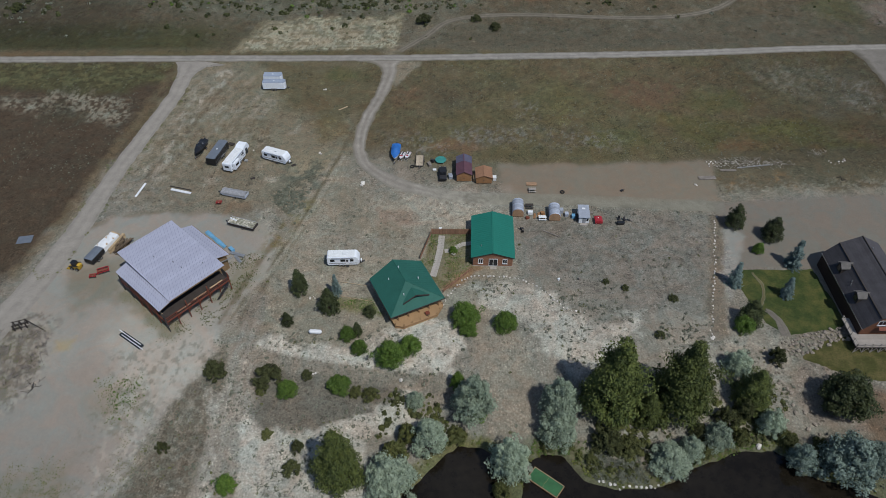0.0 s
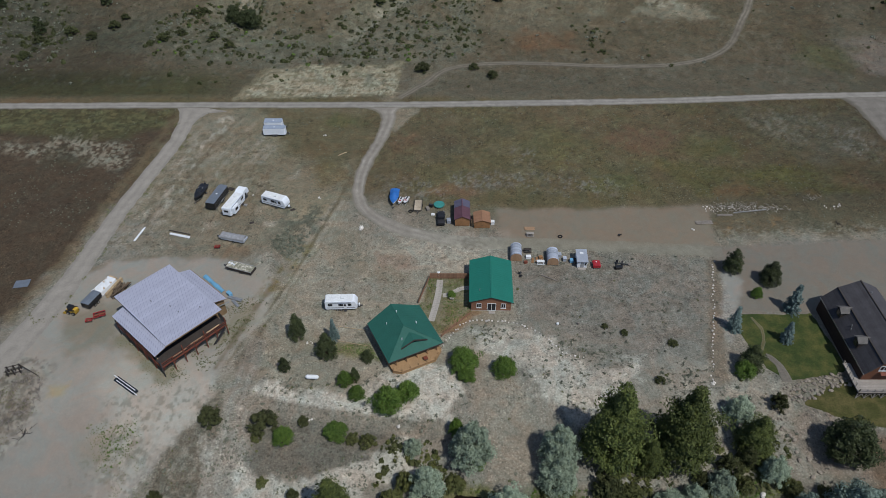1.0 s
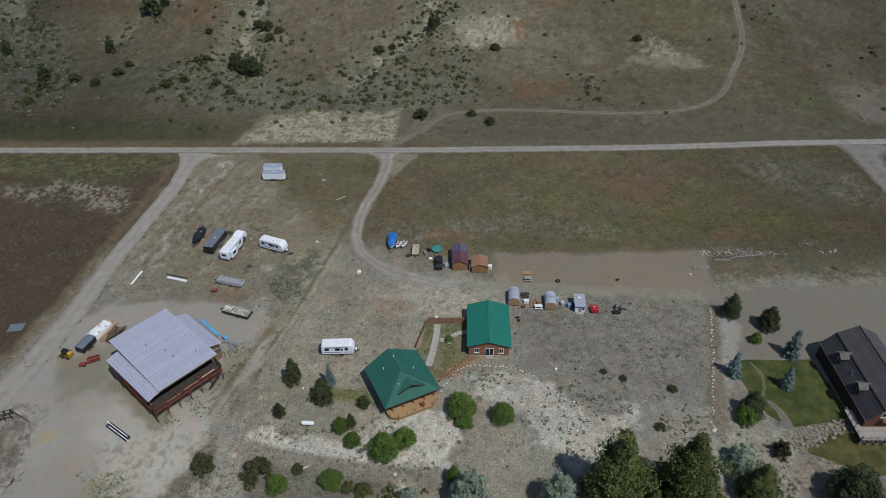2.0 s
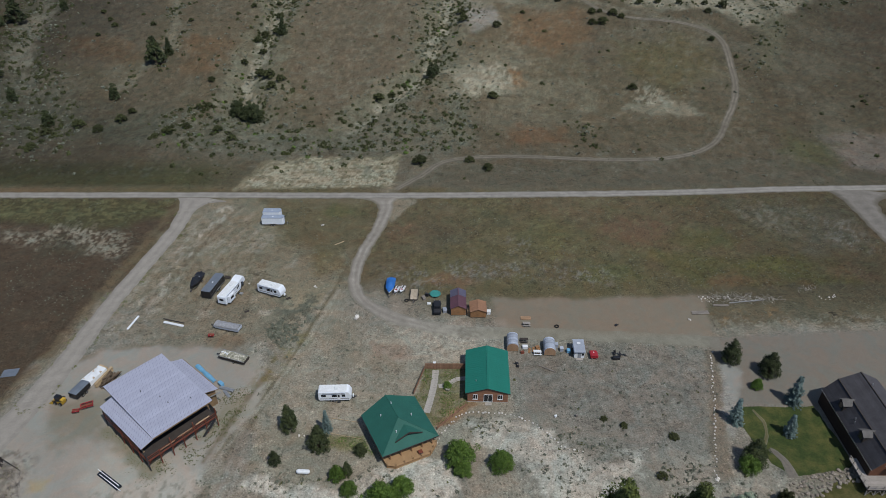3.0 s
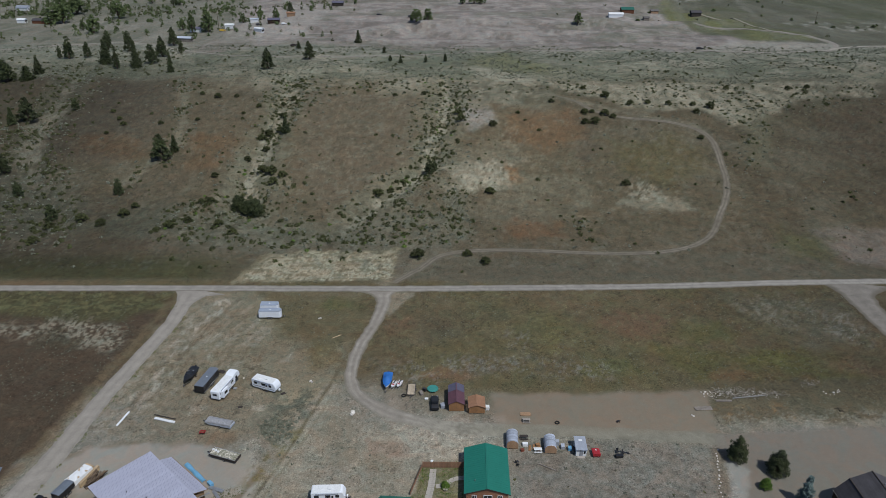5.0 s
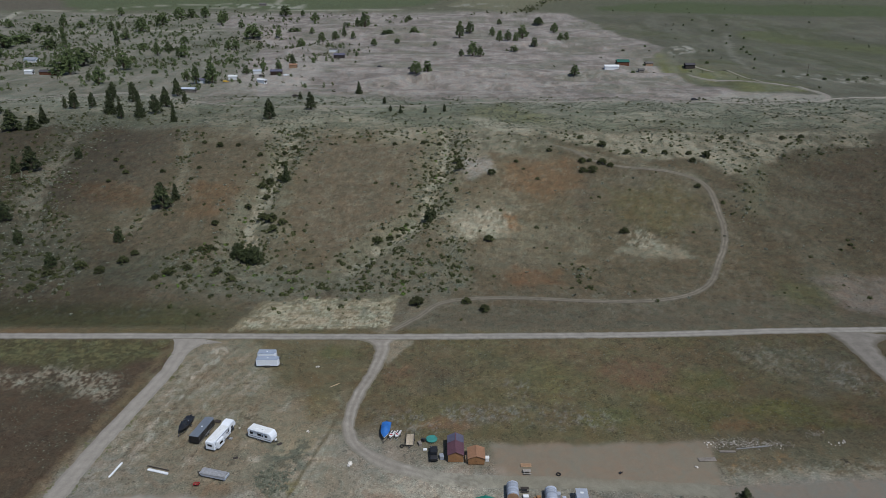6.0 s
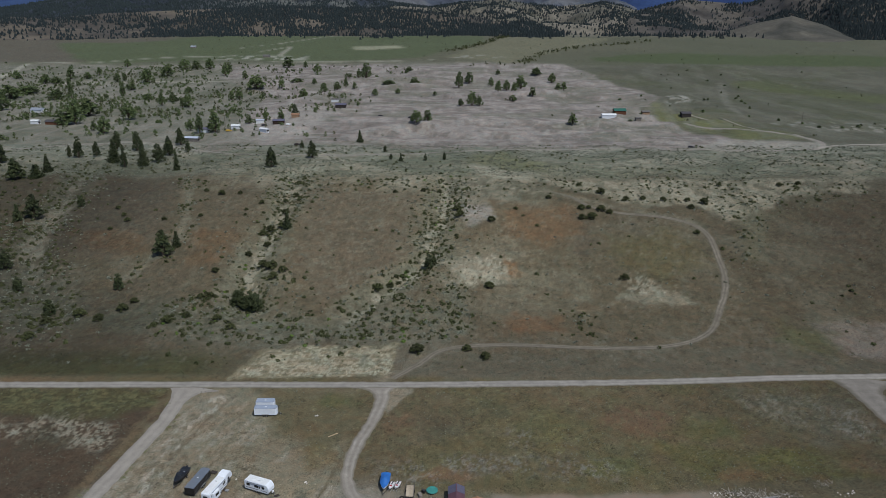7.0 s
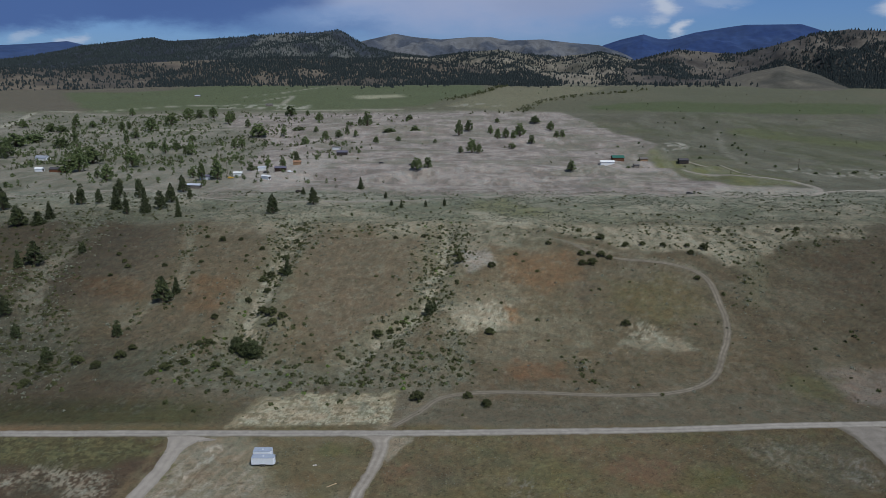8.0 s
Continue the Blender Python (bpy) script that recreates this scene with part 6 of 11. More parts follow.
for label, rows in (("rounded dark juniper bush beside the dirt trail", ((-9.2, 224, 1.2), (8.9, 225.5, 0.8), (15.2, 219.5, 0.9), (20, 277.4, 1), (-27, 382, 0.8), (-11, 385, 0.9), (-2, 387, 0.9), (8, 360, 1.2), (9, 350.5, 1.5), (25.4, 345, 1.2), (39.5, 361.6, 0.7), (59, 375.4, 0.9), (-28, 277.6, 1.1), (-23, 281.7, 0.8))),
                    ("rounded dark juniper bush along the worn rim", ((90.3, 385, 1.4), (80, 398, 0.9), (74.8, 360.7, 1.2), (79, 362, 0.8), (72.7, 347, 1.2), (78, 348.4, 1.5), (85, 359, 1.4), (89, 356, 1), (102, 374.5, 1.2), (112, 376, 1), (122.5, 373, 1), (135, 371, 0.9), (144, 369.6, 1.5), (134, 361, 1), (127, 330, 0.9), (80.4, 285, 0.9), (200, 402, 1), (165, 404, 1), (212, 404, 1))),
                    ("rounded dark juniper bush in a stony gully", ((-89, 249.6, 0.9), (-82, 243, 0.8), (-88, 338, 1.3), (-83, 342, 1.2), (-90, 332, 1.2), (-86, 322, 1), (-83, 300, 1.2), (-78, 296, 1.3), (-75, 286, 1.1), (-72, 292, 1), (-92, 310, 1), (-85, 360, 1.1), (-88, 376, 0.9), (-84, 385, 1.1))),
                    ("rounded dark juniper bush on the dry slope", ((-168, 334, 0.7), (-163, 343.6, 0.9), (-168, 351, 0.8), (-175, 360.6, 0.8), (-145, 346, 0.8), (-127, 349.4, 0.7), (-125, 380.6, 1.2), (-115, 382, 0.8), (-99, 366.6, 0.9), (-105, 357, 0.6), (-135, 385.4, 0.8), (-128, 265, 0.8), (-145, 253, 1.2), (-136, 250, 1), (-130, 258, 1.1), (-156, 249, 1.1), (-155, 235, 1), (-102, 291, 0.8), (-97, 268, 0.9), (-101, 267.6, 0.8), (-108, 247.6, 1.1), (-102, 252, 0.8)))):
    for i, (x, y, s) in enumerate(rows):
        plant("brush", ROAD_BUSH[i % 2], x, y, s * (0.85 if y > 300 else 1), label, "shrub", "slope bushes", 51 * i, 0.9)


def scatter(name, material, seed, places, sizes, label, quads=9, spread=0.55, category="shrub", flat=0.75, leaf=0.35, slim=0.8):
    """Many small clumps of leaves on the ground as one object."""
    rng = np.random.default_rng(seed)
    p = np.asarray(places, float)
    s = np.asarray(sizes, float)
    z = height(p[:, 0], p[:, 1])
    k = np.repeat(np.arange(len(p)), quads)
    d = rng.normal(size=(len(k), 3))
    d /= np.linalg.norm(d, axis=1)[:, None]
    d[:, 2] = np.abs(d[:, 2])
    c = np.c_[p[k], z[k]] + d * (s[k] * spread)[:, None] * np.array([1, 1, flat])
    nrm = d + rng.normal(size=d.shape) * 0.4
    nrm /= np.linalg.norm(nrm, axis=1)[:, None]
    t = np.cross(nrm, rng.normal(size=d.shape))
    t /= np.linalg.norm(t, axis=1)[:, None]
    b = np.cross(nrm, t)
    lump = 0.75 + 0.45 * rng.random(len(k))
    c = np.c_[p[k], z[k]] + (c - np.c_[p[k], z[k]]) * lump[:, None]
    e = (s[k] * leaf * (1 + 0.8 * rng.random(len(k))))[:, None]
    v = np.stack([c - t * e, c - (b + nrm * 0.37) * e * slim, c + t * e, c + (b - nrm * 0.37) * e * slim], 1).reshape(-1, 3)
    me = plain_mesh(name, v, np.arange(len(v)).reshape(-1, 4), material)
    return tagged(new(name, me), label, category, kind="stuff")


def strewn(seed, n, x0, x1, y0, y1, keep):
    rng = np.random.default_rng(seed)
    x, y = x0 + (x1 - x0) * rng.random(n), y0 + (y1 - y0) * rng.random(n)
    k = rng.random(n) < keep(x, y)
    return np.c_[x[k], y[k]], rng


PALE_AREAS = ([(-40, 90), (-18, 87.5), (-6.9, 94), (3, 84), (3.6, 78), (-27, 81)], [(5, 103), (20, 101), (40, 94.5), (40, 90), (32, 78), (17, 90)],
              [(-42, 71), (-25.7, 68.6), (-8.6, 76.5), (-14.9, 60), (-44, 50)], [(42, 95), (70, 88), (66, 76), (60, 66), (28, 62), (46, 84)], [(-46, 88), (-38, 88), (-38, 45), (-48, 45)])


def near_density(x, y):
    d = np.full(len(x), 0.05)
    for a in PALE_AREAS:
        d = np.maximum(d, smooth(3, -1, area_dist(x, y, a)) * 0.8)
    d = np.maximum(d, smooth(2, -2, area_dist(x, y, [(20, 118), (62, 118), (58, 92), (40, 96), (24, 102)])) * 0.14)
    d = np.maximum(d, smooth(2, -2, area_dist(x, y, [(-48, 92), (-42, 92), (-44, 64), (-45, 48), (-60, 48), (-58, 66), (-52, 78)])) * 0.6)
    d = d * (area_dist(x, y, POND) > 1.5)
    d = d * (1 - smooth(2, 0, area_dist(x, y, [(64, 110), (84, 110), (84, 89), (66, 89)])))
    d = d * (1 - smooth(1, 0, area_dist(x, y, [(-100, 92), (-92, 122), (-50, 126), (-42, 113), (-50, 86), (-53, 77), (-59, 66), (-61, 45), (-110, 45)])))
    d = d * (1 - smooth(1, 0, area_dist(x, y, [(-18, 100), (-12, 90), (-1, 94), (6, 107), (15, 107), (15.5, 122), (-8, 122), (-9, 136), (16, 136), (16, 131), (-8, 108)])))
    d = d * (1 - smooth(1, 0, area_dist(x, y, [(65, 133), (125, 135), (125, 70), (80, 70), (82, 108), (64, 108)])))
    return d * (0.25 + 1.3 * smooth(0.4, 0.65, fbm(x, y, 6, 3, 90)))


p, rng = strewn(31, 17000, -60, 92, 48, 128, near_density)
scatter("sagebrush", SAGE, 32, p, 0.17 + 0.42 * rng.random(len(p)) ** 3, "low grey-green sagebrush dotted over pale soil", 11, 0.75, leaf=0.26)
p, rng = strewn(33, 2600, -60, 92, 48, 128, near_density)
scatter("dark_brush", OLIVE, 34, p, 0.14 + 0.36 * rng.random(len(p)) ** 3, "small dark scrub dotted over pale soil", 16, 0.75, leaf=0.22)


def weed_density(x, y):
    d = np.zeros(len(x))
    for a in ([(-73, 100), (-58, 86), (-55, 90), (-66, 101)], [(-50, 110), (-43, 112), (-47, 97), (-52, 99)], [(-98, 93), (-86, 90), (-84, 82), (-88, 74), (-100, 70)],
              [(-71, 78), (-62, 80), (-58, 73), (-66, 70)], [(-84, 62), (-70, 62), (-68, 54), (-84, 52)], [(-62, 72), (-57, 70), (-58, 50), (-64, 50)]):
        d = np.maximum(d, smooth(2, -2, area_dist(x, y, a)))
    return d * smooth(0.4, 0.6, fbm(x, y, 3, 3, 91))


p, rng = strewn(35, 70000, -102, -34, 48, 128, weed_density)
scatter("weeds", WEED, 36, p, 0.07 + 0.16 * rng.random(len(p)) ** 2, "sparse yellow-green weeds round the building site", 4, flat=0.5)
p, rng = strewn(61, 900, -102, -82, 68, 96, lambda x, y: smooth(1.5, -1.5, area_dist(x, y, [(-100, 94), (-85, 92), (-83, 81), (-87, 73), (-102, 69)])) * smooth(0.42, 0.58, fbm(x, y, 4, 3, 106)))
scatter("dead_branches", DEADWOOD, 62, p, 0.4 + 0.7 * rng.random(len(p)), "loose dead branches strewn over rough ground", 7, 0.6, "branches", 0.35, 0.8, 0.05)
p, rng = strewn(63, 500, -101, -70, 46, 58, lambda x, y: smooth(0.45, 0.6, fbm(x, y, 4, 3, 107)))
scatter("weeds", WEED, 64, p, 0.15 + 0.25 * rng.random(len(p)), "grey-green weeds on pale gravel", 9, 0.6, leaf=0.25)
p, rng = strewn(65, 420, -72, -60, 69, 80, lambda x, y: smooth(1.5, -2.5, area_dist(x, y, [(-71, 78), (-62, 80), (-60, 73), (-66, 70)])))
scatter("weeds", LILAC, 66, p, 0.12 + 0.3 * rng.random(len(p)) ** 2, "low bright green weeds on pale gravel", 10, 0.6, leaf=0.25)
p, rng = strewn(50, 900, -47, -35, 126, 137, lambda x, y: smooth(1.5, -1.5, area_dist(x, y, [(-45.6, 133.4), (-42.2, 136.2), (-36.8, 134.1), (-36.3, 128.7), (-40.3, 126.8), (-44.2, 128.7)]) + 3 * (fbm(x, y, 3, 2, 105) - 0.5)))
scatter("sagebrush", SAGE, 60, p, 0.25 + 0.45 * rng.random(len(p)) ** 2, "patch of grey-green sagebrush beside the track", 14, 0.75, leaf=0.22)


def hill_density(x, y):
    d = np.full(len(x), 0.022)
    for g, w in ((GULLY_A, 15), (GULLY_B, 13), (GULLY_C, 13), ([(-156, 415), (-143, 380), (-133, 340), (-130, 322), (-135, 302), (-140, 285)], 6), ([(173, 377), (158, 338), (147, 314), (140, 301)], 7)):
        d = np.maximum(d, 0.85 * np.exp(-(line_dist(x, y, g) / w) ** 2))
    for a, k in (([(-113, 261), (-97, 277), (-80, 264), (-59, 254), (-44, 238), (-45, 231), (-100, 231), (-113, 238)], 1.0), ([(-210, 317), (-200, 326), (-180, 305), (-166, 296), (-164, 279), (-147, 258), (-142, 233), (-170, 228)], 0.9),
                 ([(-38, 262), (-22, 272), (-4, 262), (10, 240), (2, 232), (-34, 234)], 1.0), ([(-330, 340), (-205, 345), (-195, 290), (-165, 240), (-330, 240)], 0.8), ([(30, 530), (330, 530), (330, 424), (30, 424)], 0.36), ([(-260, 530), (20, 530), (20, 424), (-260, 424)], 0.3),
                 ([(0, 424), (262, 424), (246, 388), (150, 348), (70, 395), (0, 385)], 0.32), ([(-80, 425), (0, 420), (0, 385), (-80, 395)], 0.25), ([(48, 258), (62, 256), (58, 232), (48, 234)], 0.5), ([(0, 288), (11, 275), (11, 237), (0, 234)], 0.8)):
        d = np.maximum(d, k * smooth(5, -4, area_dist(x, y, a)))
    return d * (0.25 + 1.1 * smooth(0.42, 0.6, fbm(x, y * 0.7, 14, 3, 92)))


p, rng = strewn(37, 40000, -330, 340, 212, 540, hill_density)
scatter("sagebrush", SAGE, 38, p, 0.4 + 0.8 * rng.random(len(p)) ** 2, "grey-green sagebrush over the dry hillside", 13, 0.75, leaf=0.24)
p, rng = strewn(70, 26000, -330, 345, 418, 530, lambda x, y: smooth(0.44, 0.58, fbm(x * 0.5, y, 16, 4, 108)))
scatter("sagebrush", SAGE, 71, p, 0.3 + 0.55 * rng.random(len(p)) ** 2, "grey-green sagebrush in drifts over the bench", 6, 0.7, leaf=0.36)
p, rng = strewn(39, 30000, -330, 340, 212, 530, lambda x, y: hill_density(x, y) * (1 - 0.72 * smooth(405, 425, y)))
scatter("dark_brush", BRUSH, 40, p, 0.45 + 1.05 * rng.random(len(p)) ** 2.2, "dark scrub and juniper along the gullies", 24, 0.75, leaf=0.22, flat=1.0)


def bush_density(x, y):
    d = np.zeros(len(x))
    for a, k in (([(-113, 261), (-97, 277), (-80, 264), (-59, 254), (-44, 238), (-45, 231), (-100, 231), (-113, 238)], 1.0), ([(-38, 262), (-22, 272), (-4, 262), (10, 240), (2, 232), (-34, 234)], 0.9),
                 ([(-210, 317), (-200, 326), (-180, 305), (-166, 296), (-164, 279), (-147, 258), (-142, 233), (-210, 228)], 0.9), ([(-330, 400), (-215, 400), (-205, 345), (-195, 290), (-205, 240), (-330, 240)], 0.7),
                 ([(-330, 530), (-190, 530), (-170, 430), (-330, 400)], 0.3), ([(-60, 418), (10, 410), (10, 345), (-20, 340)], 0.25)):
        d = np.maximum(d, k * smooth(4, -4, area_dist(x, y, a)))
    for g in (GULLY_A, GULLY_B, GULLY_C):
        d = np.maximum(d, np.exp(-(line_dist(x, y, g) / 8) ** 2))
    return d * (0.35 + 0.9 * smooth(0.42, 0.6, fbm(x, y, 10, 3, 94)))


p, rng = strewn(81, 3600, -330, 20, 228, 530, bush_density)
scatter("dark_brush", BRUSH, 82, p, 0.8 + 0.75 * rng.random(len(p)) ** 1.6, "dark green juniper scrub thick over the lower slope", 70, 0.8, leaf=0.15, flat=0.9)
p, rng = strewn(83, 520, -130, 20, 228, 420, bush_density)
scatter("green_brush", LILAC, 84, p, 0.45 + 0.7 * rng.random(len(p)) ** 2, "fresh green low bushes along the gullies", 40, 0.8, leaf=0.18, flat=0.8)


def shore_density(x, y):
    d = area_dist(x, y, POND)
    return smooth(0.0, 0.4, d) * smooth(3.2, 1.2, d) * smooth(0.35, 0.55, fbm(x, y, 4, 3, 93))


def under_density(x, y):
    d = area_dist(x, y, POND)
    near = smooth(0.6, 1.4, d) * smooth(9, 4, d) * smooth(20, 26, x) * 0.9
    near = np.maximum(near, 0.9 * smooth(2, -1, area_dist(x, y, [(25, 78), (62, 80), (66, 66), (26, 62)])))
    near = np.maximum(near, 0.8 * smooth(2, -1, area_dist(x, y, [(-12, 76), (-4, 74), (2, 68), (-6, 60), (-14, 58)])))
    return near * (d > 0.8) * smooth(0.38, 0.55, fbm(x, y, 5, 3, 101))


p, rng = strewn(45, 5200, -14, 70, 54, 80, under_density)
k = len(p) // 2
scatter("undergrowth", BRUSH, 46, p[:k], 0.35 + 0.9 * rng.random(k) ** 2, "dark leafy undergrowth below the bank trees", 14)
scatter("undergrowth", OLIVE, 47, p[k:], 0.3 + 0.8 * rng.random(len(p) - k) ** 2, "olive-green undergrowth below the bank trees", 14)
p, rng = strewn(41, 9000, -18, 76, 48, 72, shore_density)
scatter("shore_grass", REED, 42, p, 0.18 + 0.3 * rng.random(len(p)), "yellow-green grass along the pond's edge", 7, category="grass")
p, rng = strewn(85, 5000, 14, 60, 59, 70, lambda x, y: (area_dist(x, y, POND) > 0.2) * np.maximum(smooth(1.2, -0.8, area_dist(x, y, [(15, 64), (16, 66.5), (21, 67), (26, 66), (27, 63), (22, 63)])), 0.7 * smooth(2.2, 0.6, line_dist(x, y, [(41, 61.5), (47, 62.8), (53, 65.5), (58, 66.5)]))) * smooth(0.36, 0.5, fbm(x, y, 2.5, 3, 110)))
scatter("shore_grass", LILAC, 86, p, 0.16 + 0.3 * rng.random(len(p)) ** 2, "lush green grass on the pond's edge", 9, category="grass", leaf=0.26)
GARDEN = ([(-4.4, 119.3), (-1.6, 119.6), (-3.4, 108), (-7, 108.7)], [(-1, 112), (5.2, 112), (5.2, 108.4), (1, 104), (-2.2, 102)], [(0, 119.8), (5.3, 120.6), (5.3, 114), (0, 114)], [(-25, 99), (-17, 98.4), (-14.5, 94), (-24, 96)])
p, rng = strewn(89, 14000, -26, 7, 93, 122, lambda x, y: np.max([smooth(0.6, -0.4, area_dist(x, y, a)) for a in GARDEN], axis=0) * smooth(0.42, 0.56, fbm(x, y, 2.2, 3, 112)))
scatter("garden_weeds", LILAC, 90, p, 0.08 + 0.2 * rng.random(len(p)) ** 2, "low yellow-green weeds in the fenced garden plot", 6, category="weeds", leaf=0.3)
SITE_EDGE = ([(-52, 108), (-47, 113), (-43, 112), (-45, 101), (-50, 94), (-53, 98)], [(-60, 93), (-53, 97), (-49, 93), (-56, 88)])
p, rng = strewn(91, 5000, -62, -42, 86, 114, lambda x, y: np.max([smooth(1.0, -1.0, area_dist(x, y, a)) for a in SITE_EDGE], axis=0) * smooth(0.44, 0.56, fbm(x, y, 2.6, 3, 113)))
scatter("weeds", WEED, 92, p, 0.1 + 0.26 * rng.random(len(p)) ** 2, "yellow-green weeds along the unfinished house", 7, category="weeds", leaf=0.28)
p, rng = strewn(87, 1500, 26, 43, 58, 66, lambda x, y: (area_dist(x, y, POND) > 0.3) * smooth(0.38, 0.55, fbm(x, y, 2.0, 3, 111)))
scatter("dry_brush", SAGE, 88, p, 0.25 + 0.45 * rng.random(len(p)) ** 2, "grey dry brush on the stony bank by the pond", 16, 0.8, leaf=0.16)

p, rng = strewn(48, 15000, -300, 320, 208, 428, lambda x, y: 0.25 + 0.75 * smooth(0.4, 0.6, fbm(x, y, 20, 3, 104)))
scatter("tussocks", BRUSH, 49, p, 0.16 + 0.26 * rng.random(len(p)) ** 2, "tiny dark tussocks over the dry slope", 6, category="grass", flat=1.0)
p, rng = strewn(72, 9000, -100, -78, 100, 198, lambda x, y: smooth(1.0, 0.2, np.abs(line_dist(x, y, [(-83.2, 187), (-83.2, 179), (-84.8, 167.5), (-86.3, 157.6), (-88.0, 145.6), (-89.2, 133.5), (-90.2, 121), (-92, 108)]) - 3.1)) * smooth(0.46, 0.6, fbm(x, y, 3.5, 3, 109)))
scatter("verge_grass", WEED, 73, p, 0.16 + 0.26 * rng.random(len(p)) ** 2, "yellow-green grass tufts along the driveway's edge", 6, category="grass")
# field grass: faint tussocks
p, rng = strewn(43, 9000, -150, 150, 136, 200, lambda x, y: 0.8 * smooth(0.42, 0.62, fbm(x, y, 9, 3, 94)) * smooth(0, 2, area_dist(x, y, [(12, 148), (70, 149), (68, 130), (12, 130)])) * (line_dist(x, y, [(-19, 199), (-25, 153), (-8, 134)]) > 4) * (line_dist(x, y, [(-83, 199), (-92, 134)]) > 5))
scatter("tussocks", SAGE, 44, p, 0.14 + 0.22 * rng.random(len(p)), "small dry grass tussocks in the field", 5, category="grass")


# far woods: cottonwoods and junipers on the tailings and the plain, pines on the foothills
def far_trees(name, material, seed, places, tall, wide, label, sprays=12):
    rng = np.random.default_rng(seed)
    p = np.asarray(places, float)
    n = len(p)
    hgt, rad = tall * (0.6 + 0.7 * rng.random(n)), wide * (0.65 + 0.6 * rng.random(n))
    k = np.repeat(np.arange(n), sprays)
    u = rng.random(len(k))
    a = rng.random(len(k)) * 6.283
    prof = np.sin(np.pi * np.clip(u * 0.86 + 0.14, 0, 1)) ** 0.7
    rr = rad[k] * prof * (0.35 + 0.6 * rng.random(len(k)))
    c = np.c_[p[k, 0] + rr * np.cos(a), p[k, 1] + rr * np.sin(a), p[k, 2] + hgt[k] * (0.05 + 0.9 * u)]
    nrm = np.c_[np.cos(a), np.sin(a), 0.5 + 0 * a] + rng.normal(size=(len(k), 3)) * 0.4
    nrm /= np.linalg.norm(nrm, axis=1)[:, None]
    t = np.cross(nrm, rng.normal(size=nrm.shape))
    t /= np.linalg.norm(t, axis=1)[:, None]
    b = np.cross(nrm, t)
    e = (rad[k] * (0.2 + 0.2 * rng.random(len(k))))[:, None]
    v = np.stack([c - t * e, c - b * e * 0.8 - nrm * e * 0.25, c + t * e, c + b * e * 0.8 - nrm * e * 0.25], 1).reshape(-1, 3)
    return tagged(new(name, plain_mesh(name, v, np.arange(len(v)).reshape(-1, 4), material)), label, "trees", kind="stuff")


def cones(name, material, seed, places, tall, wide, label):
    rng = np.random.default_rng(seed)
    p = np.asarray(places, float)
    n = len(p)
    hgt, rad = tall * (0.5 + 0.8 * rng.random(n)), wide * (0.6 + 0.6 * rng.random(n))
    v, f = [], []
    turn = rng.random(n) * 6.28
    for tier, (z0, z1, w) in enumerate(((0.08, 0.62, 1.0), (0.40, 1.0, 0.66))):
        ring = [np.c_[p[:, 0] + rad * w * np.cos(turn + j * 1.2566 + tier), p[:, 1] + rad * w * np.sin(turn + j * 1.2566 + tier), p[:, 2] + hgt * (z0 + 0.04 * (j % 2))] for j in range(5)]
        tip = np.c_[p[:, 0], p[:, 1], p[:, 2] + hgt * z1]
        base = 6 * n * tier
        v.append(np.stack(ring + [tip], 1).reshape(-1, 3))
        o = base + 6 * np.arange(n)[:, None]
        for j in range(5):
            f.append(np.c_[o + j, o + (j + 1) % 5, o + 5])
    return tagged(new(name, plain_mesh(name, np.concatenate(v), np.concatenate(f), material)), label, "trees", kind="stuff")


def with_z(p):
    return np.c_[p, height(p[:, 0], p[:, 1])]


def woods_density(x, y):
    d = 0.30 * smooth(-60, -150, x + 0.12 * (y - 560)) * smooth(540, 600, y) * smooth(1250, 1050, y)
    d = np.maximum(d, 0.55 * smooth(60, -20, area_dist(x, y, [(-420, 900), (-150, 920), (-120, 780), (-200, 600), (-400, 580)])))
    d = np.maximum(d, 0.20 * smooth(30, -20, area_dist(x, y, [(-500, 1260), (-60, 1200), (-40, 1050), (-440, 1000)])))
    return d * (0.1 + 1.6 * smooth(0.45, 0.62, fbm(x, y, 60, 3, 95)))


p, rng = strewn(51, 3600, -800, 0, 540, 1270, woods_density)
far_trees("far_trees", COTTON, 52, with_z(p), 4.2, 2.4, "distant cottonwoods and junipers among tailings", 36)
p, rng = strewn(53, 8000, -720, 20, 540, 1270, woods_density)
far_trees("far_brush", BRUSH, 54, with_z(p), 2.6, 2.0, "distant dark scrub among tailings", 12)
p, rng = strewn(95, 2600, -760, -120, 545, 1200, lambda x, y: smooth(6, -6, area_dist(x, y, [(-150, 560), (-215, 873), (-330, 1060), (-340, 1190), (-760, 1190), (-470, 545)])) * smooth(0.44, 0.58, fbm(x, y * 0.6, 60, 3, 114)))
far_trees("far_bushes", COTTON, 96, with_z(p), 2.6, 2.2, "low green willows and bushes in distant thickets", 24)
FAR_COTTONWOOD = [broadleaf(14, 5.5, s, COTTON, 1500, 0.7, 0.05, 44, 0.1, 0.1) for s in (26, 27, 28, 29)]
